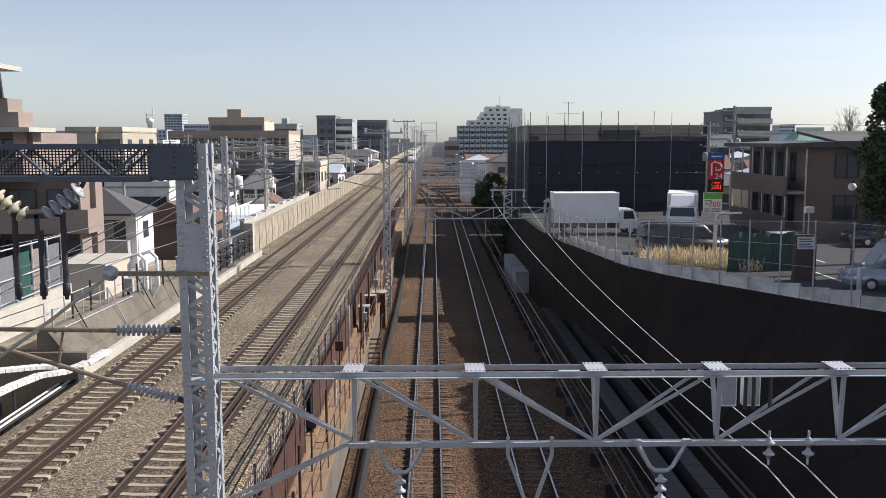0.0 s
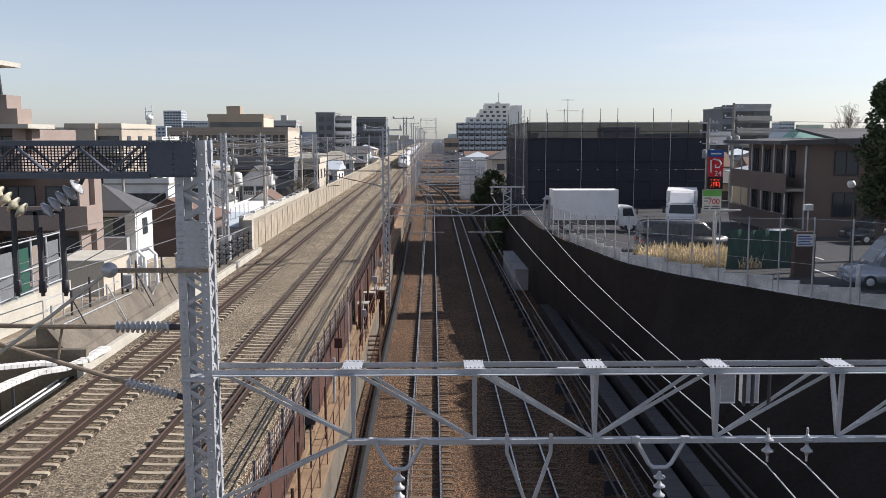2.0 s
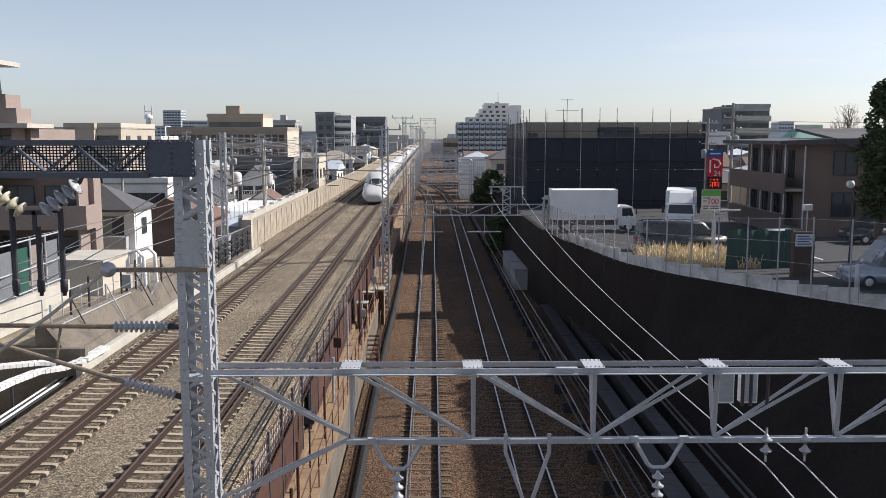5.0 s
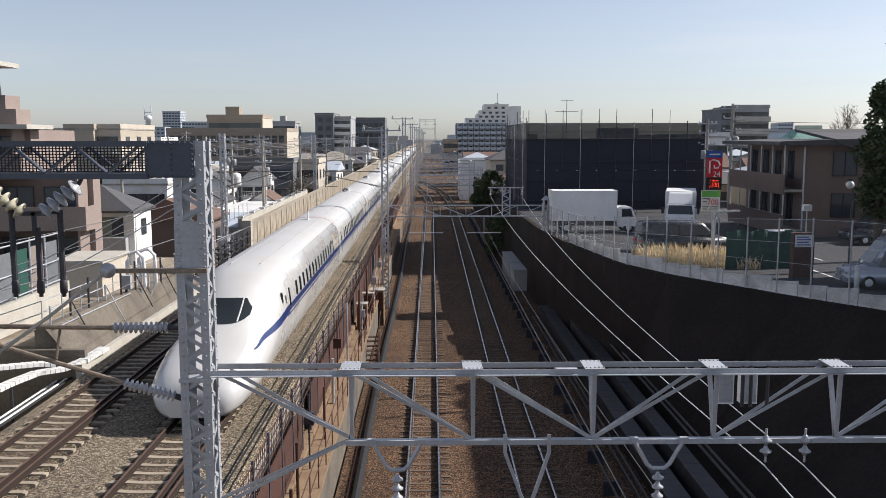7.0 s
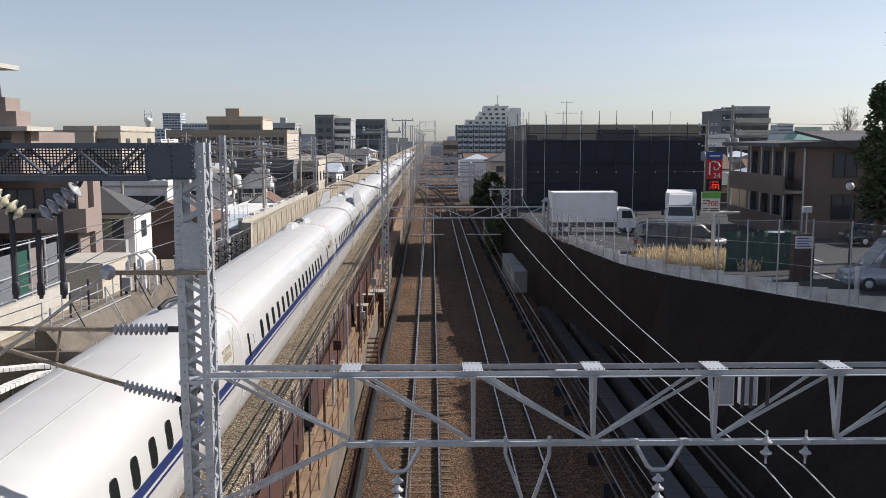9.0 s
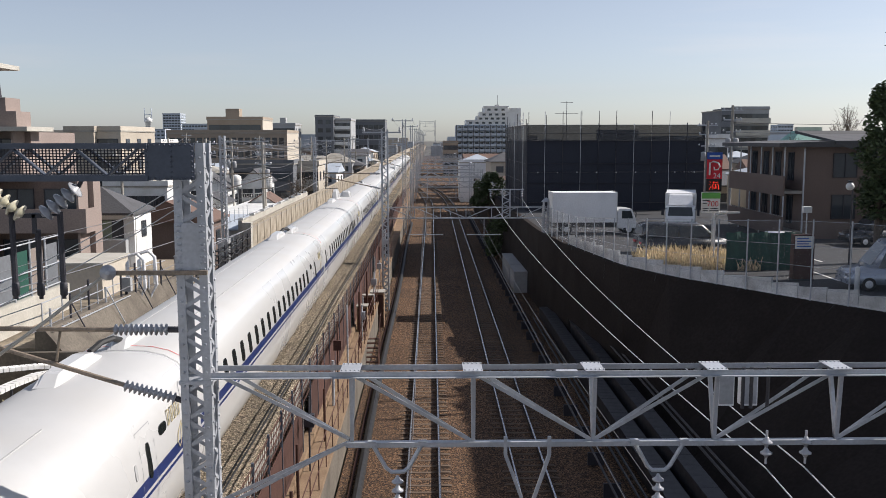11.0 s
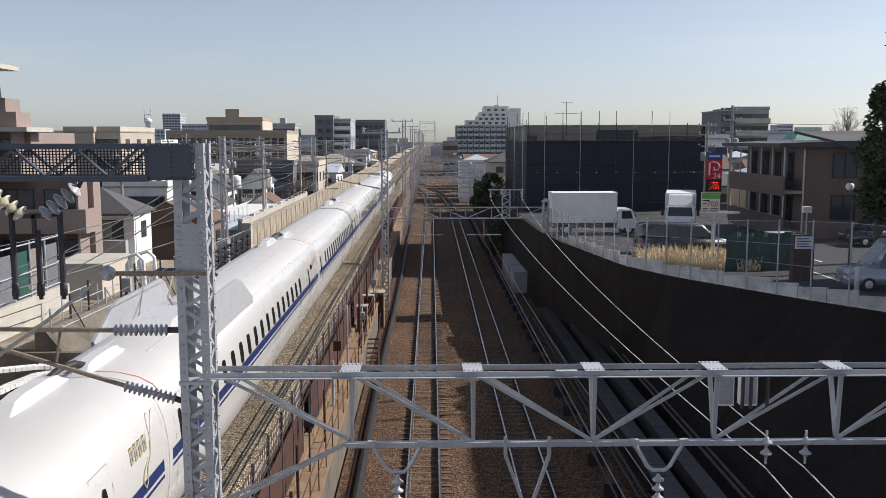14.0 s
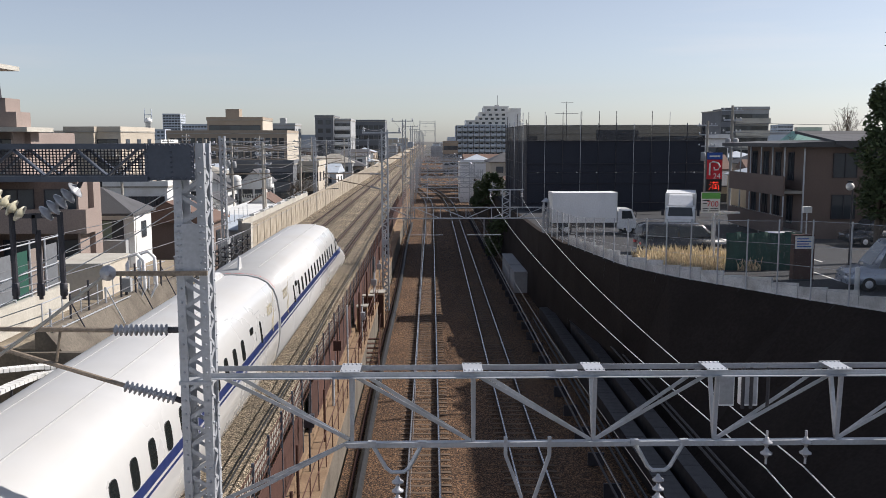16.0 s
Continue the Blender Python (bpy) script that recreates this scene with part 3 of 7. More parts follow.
def pantograph(parent, y):
    for s in (-1, 1):
        bm = bmesh.new()
        rings = []
        for yy, h in ((-3.4, 0), (-2.4, .62), (-1.9, .78), (1.7, .78), (2.2, .66), (3.2, 0)):
            rings.append([bm.verts.new((x, yy, z)) for x, z in ((-.05, -.25), (.10, -.25), (.10 - .20 * h, h), (.02 - .20 * h, h))])
        for a, c in zip(rings, rings[1:]):
            for q in range(4):
                bm.faces.new((a[q], a[(q + 1) % 4], c[(q + 1) % 4], c[q]))
        bm.faces.new(rings[0][::-1]), bm.faces.new(rings[-1])
        o = part("noise_shield", bm, M["shield_grey"], parent, "pale grey sloping noise shield on the roof")
        o.matrix_basis = pose(s * 1.26, y, 3.52, 0, 0, 0 if s > 0 else 180)
    bm = bmesh.new()
    rings = []
    for yy, h, w in ((-3.6, .02, .6), (-2.6, .30, .62), (-.9, .34, .62), (-.6, .05, .6)):
        rings.append([bm.verts.new((x, y + yy, 3.66 + z)) for x, z in ((-w, 0), (w, 0), (w * .8, h), (-w * .8, h))])
    for a, c in zip(rings, rings[1:]):
        for q in range(4):
            bm.faces.new((a[q], a[(q + 1) % 4], c[(q + 1) % 4], c[q]))
    bm.faces.new(rings[0][::-1]), bm.faces.new(rings[-1])
    part("insulator_hood", bm, M["white_body"], parent, "white sloping insulator hood")
    bm = bmesh.new()
    for s in (-0.45, 0.45):
        tube(bm, [(s, y + 0.9, 3.6), (s * 0.5, y - 0.5, 4.15), (s * 0.6, y + 0.35, 4.78)], 0.035, 6)
    box(bm, -0.6, 0.6, y - 0.7, y + 1.1, 3.56, 3.72)
    part("arm", bm, M["grey_skirt"], parent, "grey folding pantograph arm")
    bm = bmesh.new()
    tube(bm, [(-0.95, y + 0.35, 4.62), (-0.7, y + 0.35, 4.8), (0.7, y + 0.35, 4.8), (0.95, y + 0.35, 4.62)], 0.045, 6)
    part("contact_shoe", bm, M["dark_steel"], parent)


def train():
    t = thing("bullet_train", "long white high-speed train with a blue band", "train")
    plain = [(y, SEC) for y in (-12.36, 12.36)]
    ends = [(-12.42, [(x * 0.998, 1.95 + (z - 1.95) * 0.998) for x, z in SEC])] + plain + [(12.42, [(x * 0.998, 1.95 + (z - 1.95) * 0.998) for x, z in SEC])]
    coach = body_mesh(ends)
    bm = bmesh.new()
    loft(bm, [(-0.13, [(x * 0.9955, 1.95 + (z - 1.95) * 0.9955) for x, z in SEC]), (0.13, [(x * 0.9955, 1.95 + (z - 1.95) * 0.9955) for x, z in SEC])])
    gangway = mesh_of("gangway_cover", bm, M["white_body"])
    for extra in (M["white_body"], M["grey_skirt"]):
        gangway.materials.append(extra)
    lead_st = [(s, nose_section(s)) for s in (0.0, 0.08, 0.25, 0.6, 1.0, 1.4, 2.0, 2.6, 3.2, 3.7, 4.05, 4.4, 4.75, 5.1, 5.45, 5.8, 6.3, 6.8, 7.6, 8.4, 10.0, 12.0, 27.2)]
    lead = body_mesh(lead_st, 10)
    lead_bands = [band_mesh(ya, yb, z0, z1, s) for s in (-1, 1) for z0, z1, ya, yb in ((1.90, 2.14, 7.9, 27.1), (1.76, 1.83, 7.4, 27.1))]
    # tapering blue flash towards the nose
    flashes = []
    for side in (1, -1):
        bm = bmesh.new()
        last = None
        for s in np.linspace(2.5, 7.92, 20):
            sec = nose_section(s)
            k = (s - 2.5) / 5.42
            zc, hh = 1.70 + 0.32 * k, 0.015 + 0.16 * k
            if s > 7.3:
                zc, hh = 2.0, 0.16
            row = []
            for z in (zc - hh, zc, zc + hh):
                x = None
                for (x0, z0), (x1, z1) in zip(sec, sec[1:]):
                    if min(z0, z1) <= z <= max(z0, z1) and abs(z0 - z1) > 1e-6:
                        x = x0 + (x1 - x0) * (z - z0) / (z1 - z0)
                        break
                row.append(bm.verts.new((side * ((x or 1.5) + 0.012), s, z)))
            if last:
                for i in range(2):
                    q = (last[i], row[i], row[i + 1], last[i + 1])
                    bm.faces.new(q if side < 0 else q[::-1])
            last = row
        flashes.append(mesh_of("band_flash", bm, M["blue_band"], False))
    # wrapped windscreen on the cab
    bm = bmesh.new()
    grid = []
    for u in np.linspace(-1, 1, 17):
        col = []
        back = 3.62 + 0.62 * abs(u) ** 2.6 + 0.22 * max(0, abs(u) - .8) / .2
        for v in np.linspace(0, 1, 6):
            s = back + (1.35 - 0.35 * abs(u) ** 3 - 0.62 * max(0, abs(u) - .75) / .25) * v
            sec = nose_section(s)
            a = abs(u) * 0.86
            x, z = sec[0]
            for (x0, z0), (x1, z1) in zip(sec, sec[1:]):
                if x0 <= a <= x1:
                    x, z = a, z0 + (z1 - z0) * (a - x0) / (x1 - x0)
                    break
                x, z = x1, z1
            col.append(bm.verts.new((math.copysign(x, u), s, z + 0.025)))
        grid.append(col)
    PILLAR = {i: [tuple(v.co) for v in grid[i]] for i in (3, 13)}
    for a, c in zip(grid, grid[1:]):
        for k in range(5):
            f = bm.faces.new((a[k], c[k], c[k + 1], a[k + 1]))
            f.smooth = True
    screen = mesh_of("windscreen", bm, M["glass_dark"])
    pillars = []
    for i in (3, 13):
        bm = bmesh.new()
        tube(bm, [Vector(v) + Vector((0, 0, .012)) for v in PILLAR[i]], .03, 6)
        pillars.append(mesh_of("screen_pillar", bm, M["white_body"]))
    bm = bmesh.new()
    lathe(bm, [(0, 0.02), (0.015, 0.07), (0.05, 0.11), (0.10, 0.13), (0.30, 0.12)], (0, 0, 0), (0, 1, 0.35), 12)
    headlamp = mesh_of("headlamp", bm, M["lamp_glass"])

    def end_car(m, display):
        b = part("end_car", lead, None, t, "white end car with a long drooping nose")
        b.matrix_basis = m
        for me in lead_bands:
            part("band", me, None, b, "deep blue band")
        for me in flashes:
            part("band_flash", me, None, b, "tapering blue flash")
        ws = part("windscreen", screen, None, b, "dark wrapped windscreen")
        for me in pillars:
            part("screen_pillar", me, None, ws, "white pillar between the panes")
        for s in (-1, 1):
            o = part("headlamp", headlamp, None, b, "round clear headlamp")
            o.location = (s * 0.86, 0.40, 1.10)
        car_kit(b, 9.9, 22.4, (8.1, 23.7), (23.0,), 25.6)
        for side in (-1, 1):
            put(W_DOOR, b, "door_window", 6.9, 2.42, side, side_at(2.42) - .07)
        bm = bmesh.new()
        prism(bm, [(-0.35, 3.68), (0.3, 3.68), (0.12, 4.22), (-0.02, 4.22)], -0.03, 0.03)
        o = part("aerial", bm, M["white_body"], b, "white roof aerial fin")
        o.matrix_basis = pose(0, 25.9, 0, 0, 0, 90)
        part("roof_line", ARC, None, b, "thin red line across the roof").location.y = 27.0
        return b

    end_car(pose(0, 0, 0), True)
    for k in range(14):
        y = 27.35 + 12.5 + 25.0 * k
        b = part("coach", coach, None, t)
        b.location = (0, y, 0)
        for j in (0, 1):
            part("band", BAND_W[j], None, b, "deep blue band"), part("band", BAND_N[j], None, b, "narrow blue line")
        car_kit(b, -9.4, 6.4, (-11.45, 9.1), ((7.8,) if k % 2 else (10.1,)), 11.0)
        o = part("gangway_cover", gangway, None, b)
        o.location.y = -12.5
        if k in (3, 10):
            pantograph(b, 8.6 if k == 3 else -5.2)
        if k != 7 and k > 0:
            # cable heads on both sides of the gap, with the black cable between them
            roof_box(-11.2, 2.4, 0.5, 0.24, "cable_cover", b, -0.15)
            bm = bmesh.new()
            tube(bm, [(-.15, -12.0, 3.86), (-.2, -12.35, 3.98), (-.35, -12.7, 3.96), (-.45, -13.1, 3.84)], .07, 8)
            part("gap_cable", bm, M["black"], b, "black cable bridging the gap between two cars")
        if k > 1 and k != 8:
            roof_box(11.2 if k % 2 else 10.8, 2.6, 0.55, 0.24, "cable_cover", b, -0.45)
        if k == 7:
            roof_box(-10.4, 2.6, 0.5, 0.75, "cable_cover", b, -0.5)
            roof_box(-8.2, 1.2, 0.9, 0.5, "cable_cover", b, 0.1)
        part("roof_line", ARC, None, b, "thin red line across the roof").location.y = -12.0
        if k == 8:
            part("roof_line", ARC, None, b, "thin red line across the roof").location.y = 11.7
            part("roof_mark", MARK, None, b, "red rectangle marked on the roof").matrix_basis = pose(.95, 10.6, 3.635, 0, 15, 0)
    end_car(pose(0, 27.35 * 2 + 350.0, 0, 0, 0, 180), True)
    return t


the_train = train()


NOSE = [(0.0, 330.0), (3.0, 200.0), (6.5, 47.2), (7.0, 25.6), (7.5, 5.3), (9.0, -52.5), (11.3, -145.0), (14.5, -281.4), (16.0, -346.2)]     # seconds, metres ahead of the eye


def motions():
    walk(the_train, [(t, pose(RIGHT_X, y, 0)) for t, y in NOSE])


# ---- gantries ----
def lattice_column(parent, x0, x1, y0, y1, z0, z1, leg, pitch, name="column", material=None, detail=True):
    """Four angle legs laced with zigzag flats on each face."""
    material = material or M["galv"]
    cx, cy = (x0 + x1) / 2, (y0 + y1) / 2
    for sx in (-1, 1):
        for sy in (-1, 1):
            bm = bmesh.new()
            x, y = (x1 if sx > 0 else x0), (y1 if sy > 0 else y0)
            box(bm, min(x, x - sx * leg), max(x, x - sx * leg), min(y, y - sy * 0.014), max(y, y - sy * 0.014), z0, z1)
            box(bm, min(x, x - sx * 0.014), max(x, x - sx * 0.014), min(y - sy * 0.014, y - sy * leg), max(y - sy * 0.014, y - sy * leg), z0, z1)
            if detail:
                for z in np.arange(z0 + 0.1, z1, pitch / 2):
                    lathe(bm, [(0, 0.022), (0.012, 0.018), (0.02, 0.006)], (x - sx * leg * 0.5, y, z), (0, sy, 0), 6)
                    lathe(bm, [(0, 0.022), (0.012, 0.018), (0.02, 0.006)], (x, y - sy * leg * 0.5, z + 0.06), (sx, 0, 0), 6)
            part("leg", bm, material, parent)
    n = int((z1 - z0) / pitch)
    for face in range(4):
        bm = bmesh.new()
        for k in range(n):
            a, c, d = z0 + k * pitch, z0 + (k + 0.5) * pitch, z0 + (k + 1) * pitch
            if face < 2:
                y = (y0 + 0.022) if face == 0 else (y1 - 0.022)
                beam(bm, (x0 + leg * 0.5, y, a), (x1 - leg * 0.5, y, c), 0.012, 0.055, (0, 0, 1))
                beam(bm, (x1 - leg * 0.5, y + 0.001, c), (x0 + leg * 0.5, y + 0.001, d), 0.012, 0.055, (0, 0, 1))
            else:
                x = (x0 + 0.022) if face == 2 else (x1 - 0.022)
                beam(bm, (x, y0 + leg * 0.5, a), (x, y1 - leg * 0.5, c), 0.012, 0.055, (0, 0, 1))
                beam(bm, (x + 0.001, y1 - leg * 0.5, c), (x + 0.001, y0 + leg * 0.5, d), 0.012, 0.055, (0, 0, 1))
        part("lacing", bm, material, parent)["kind"] = "stuff"


def sheds(bm, p, q, n, r, core=0.035, ends=True):
    """A ribbed porcelain rod insulator from p to q."""
    p, q = Vector(p), Vector(q)
    length = (q - p).length
    prof = [(0, core)]
    for k in range(n):
        s = length * (k + 0.15) / n
        prof += [(s, core), (s + length / n * 0.30, r), (s + length / n * 0.45, r * 0.98), (s + length / n * 0.62, core * 1.15)]
    prof.append((length, core))
    lathe(bm, prof, p, q - p, 14)


def discs(bm, p, n, r, drop):
    """A hanging string of bell-shaped disc insulators."""
    for k in range(n):
        z = p[2] - k * drop
        lathe(bm, [(0, 0.02), (0.03, 0.035), (0.05, 0.045), (0.075, r), (0.095, r * 1.02), (0.10, r * 0.6), (drop, 0.02)], (p[0], p[1], z), (0, 0, -1), 14)


def near_gantry():
    g = thing("gantry", "galvanised lattice mast carrying a truss beam over the lower line", "overhead line gantry")
    Y0, Y1 = 12.30, 12.74
    lattice_column(g, -3.50, -3.07, Y0, Y1, -3.5, 8.40, 0.115, 0.40)
    # riveted gusset plates
    for z0, z1, name in ((6.62, 7.30, "gusset_plate"),):
        bm = BM((-3.505, -3.065, Y0 - 0.012, Y0 - 0.002, z0, z1))
        for z in np.arange(z0 + 0.05, z1, 0.085):
            for x in (-3.47, -3.42, -3.15, -3.10):
                lathe(bm, [(0, 0.018), (0.01, 0.015), (0.016, 0.004)], (x, Y0 - 0.012, z), (0, -1, 0), 6)
        part(name, bm, M["galv"], g, "riveted steel plate")
    part("cross_arm", BM((-4.35, -3.06, Y0 - 0.08, Y0 - 0.02, 6.59, 6.65)), M["pipe_rust"], g)
    part("collar", BM((-3.52, -3.05, Y0 - 0.012, Y1 + 0.01, 5.02, 5.07)), M["galv"], g)
    bm = bmesh.new()
    lathe(bm, [(0, 0.03), (0.03, 0.10), (0.07, 0.11), (0.1, 0.05), (0.2, 0.03)], (-4.42, Y0 - 0.05, 6.63), (0.3, -1, 0.1), 14)
    part("insulator", bm, M["porcelain"], g, "grey porcelain disc")
    # head beam over the high-speed tracks
    bm = bmesh.new()
    for y in (Y0 - 0.02, Y1 + 0.02):
        for z in (8.36, 7.92):
            beam(bm, (-16.0, y, z), (-3.82, y, z), 0.09, 0.075)
        x = -3.95
        while x > -15.5:
            beam(bm, (x, y, 8.32), (x - 0.42, y, 7.96), 0.02, 0.10, (0, 1, 0))
            beam(bm, (x - 0.42, y, 7.96), (x - 0.84, y, 8.32), 0.02, 0.10, (0, 1, 0))
            x -= 0.84
    part("head_beam", bm, M["blue_steel"], g, "truss beam with shade in its blue grey colour")
    bm = bmesh.new()
    for x in np.arange(-12.0, -3.9, 0.048):
        beam(bm, (x, Y1 - 0.03, 7.96), (x, Y1 - 0.03, 8.33), 0.013, 0.013)
    for z in np.arange(7.97, 8.33, 0.04):
        beam(bm, (-15.8, Y1 - 0.03, z), (-3.85, Y1 - 0.03, z), 0.013, 0.013)
    part("wire_mesh", bm, M["dark_steel"], g)
    bm = BM((-3.86, -3.19, Y0 - 0.035, Y0 - 0.022, 7.90, 8.40))
    for z in np.arange(7.94, 8.40, 0.07):
        for x in (-3.83, -3.50, -3.22):
            lathe(bm, [(0, 0.018), (0.01, 0.015), (0.016, 0.004)], (x, Y0 - 0.035, z), (0, -1, 0), 6)
    for x in np.arange(-3.80, -3.22, 0.07):
        for z in (7.925, 8.375):
            lathe(bm, [(0, 0.016), (0.01, 0.013), (0.016, 0.004)], (x, Y0 - 0.035, z), (0, -1, 0), 6)
    part("end_plate", bm, M["blue_steel"], g, "riveted end plate with shade in its blue grey colour")
    # truss over the lower line
    top, low = 5.11, 4.13
    for y in (Y0 + 0.02, Y1 - 0.02):
        bm = bmesh.new()
        angle_iron(bm, (-3.07, y, top), (11.5, y, top), 0.075, 0.012, (0, 0, 1), 1 if y < 12.5 else -1)
        part("top_chord", bm, M["galv"], g)
    ym = 12.40
    bm = bmesh.new()
    beam(bm, (-1.2, ym, low), (11.5, ym, low), 0.11, 0.012)
    beam(bm, (-1.2, ym - 0.049, low - 0.035), (11.5, ym - 0.049, low - 0.035), 0.012, 0.06)
    part("bottom_chord", bm, M["galv"], g)
    nodes = [-1.13, 0.61, 2.34, 4.09, 5.87, 7.6, 9.35]
    for i, x in enumerate(nodes):
        for y in (Y0 + 0.04, Y1 - 0.04):
            bm = bmesh.new()
            angle_iron(bm, (x, ym, low), (x, y, top), 0.05, 0.01, (1, 0, 0))
            part("post", bm, M["galv"], g)
        bm = BM((x - 0.13, x + 0.15, Y0 - 0.03, Y1 + 0.03, top + 0.078, top + 0.09))
        for a in np.arange(-0.10, 0.14, 0.06):
            for y in (Y0 + 0.03, Y1 - 0.03):
                lathe(bm, [(0, 0.016), (0.012, 0.014), (0.018, 0.004)], (x + a, y, top + 0.09), (0, 0, 1), 6)
        part("cover_plate", bm, M["galv"], g)
        x2 = nodes[i + 1] if i + 1 < len(nodes) else 11.1
        for y in (Y0 + 0.04, Y1 - 0.04):
            a, c = ((x + 0.05, y, top), (x2 - 0.03, ym, low)) if i < 2 else ((x + 0.04, ym, low), (x2 - 0.1, y, top))
            bm = bmesh.new()
            angle_iron(bm, a, c, 0.05, 0.01, (0, 1, 0))
            part("diagonal", bm, M["galv"], g)
    for y in (Y0 + 0.04, Y1 - 0.04):
        for a, c in (((-2.9, y, top - 0.03), (-1.16, ym, low + 0.03)), ((-3.06, y, 3.13), (-1.16, ym, low - 0.02))):
            bm = bmesh.new()
            angle_iron(bm, a, c, 0.05, 0.01, (0, 1, 0))
            part("diagonal", bm, M["galv"], g)
    bm = BM((1.80, 2.10, Y0 - 0.02, Y0 + 0.07, top + 0.05, top + 0.085))
    part("splice_plate", bm, M["galv"], g)
    # hanging brackets with insulators
    for x, w in ((-0.46, 0.36), (3.30, 0.36)):
        bm = bmesh.new()
        tube(bm, [(x - w, 12.34, low), (x - w * 0.45, 12.34, low - 0.36), (x - w * 0.25, 12.34, low - 0.42), (x + w * 0.25, 12.34, low - 0.42),
                  (x + w * 0.45, 12.34, low - 0.36), (x + w, 12.34, low)], 0.032, 8)
        box(bm, x - w - 0.06, x - w + 0.06, 12.3, 12.38, low - 0.03, low + 0.04)
        box(bm, x + w - 0.06, x + w + 0.06, 12.3, 12.38, low - 0.03, low + 0.04)
        part("hanging_bracket", bm, M["galv"], g)
        bm = bmesh.new()
        discs(bm, (x, 12.34, low - 0.48), 3, 0.085, 0.135)
        part("insulator", bm, M["porcelain"], g, "grey porcelain disc insulator string")
    bm = bmesh.new()
    for a, c in ((1.09, 1.40), (1.72, 1.44)):
        beam(bm, (a, 12.34, 4.22), (a, 12.34, 3.95), 0.05, 0.05)
        beam(bm, (a, 12.34, 3.95), (c, 12.34, 3.10), 0.05, 0.05)
    beam(bm, (1.42, 12.34, 3.12), (1.42, 12.34, 2.1), 0.05, 0.05)
    part("drop_arm", bm, M["galv"], g)
    for x in (4.86, 5.43):
        bm = bmesh.new()
        discs(bm, (x, 12.36, low + 0.06), 2, 0.085, 0.16)
        tube(bm, [(x, 12.36, low + 0.15), (x, 12.36, low - 0.35)], 0.018, 6)
        part("insulator", bm, M["porcelain"], g)
    for x in (4.5, 4.62, 4.86):
        bm = bmesh.new()
        tube(bm, [(x, 12.4, 4.6), (x, 12.4, 5.2)], 0.028, 8)
        part("clamp_bolt", bm, M["dark_steel"], g)
    for x in (4.27, 4.62):
        part("relay_box", BM((x, x + .24, 12.78, 12.95, 4.52, 5.02)), M["silver"], g, "small pale grey relay box")
        part("relay_door", BM((x + .02, x + .22, 12.765, 12.778, 4.55, 4.99)), M["galv"], g)
    # cantilever insulators of the high-speed line
    bm = bmesh.new()
    sheds(bm, (-3.69, 12.5, 5.77), (-4.47, 12.5, 5.77), 11, 0.085)
    part("insulator", bm, M["porcelain"], g, "ribbed grey porcelain rod")
    bm = bmesh.new()
    sheds(bm, (-3.62, 12.5, 4.76), (-4.36, 12.5, 4.96), 11, 0.085)
    part("insulator", bm, M["porcelain"], g, "ribbed grey porcelain rod")
    bm = bmesh.new()
    tube(bm, [(-4.44, 12.5, 5.77), (-6.4, 12.5, 5.80)], 0.035, 8)
    tube(bm, [(-4.34, 12.5, 4.96), (-6.4, 12.5, 5.62)], 0.035, 8)
    tube(bm, [(-5.22, 12.5, 5.78), (-5.3, 12.5, 5.32)], 0.02, 6)
    part("cantilever_pipe", bm, M["pipe_rust"], g, "weathered brown cantilever pipe")
    bm = bmesh.new()
    tube(bm, [(-3.5, 12.5, 5.77), (-3.70, 12.5, 5.77)], 0.045, 8)
    tube(bm, [(-3.5, 12.5, 4.72), (-3.63, 12.5, 4.765)], 0.045, 8)
    part("clevis", bm, M["dark_steel"], g)
    return g


near_gantry()


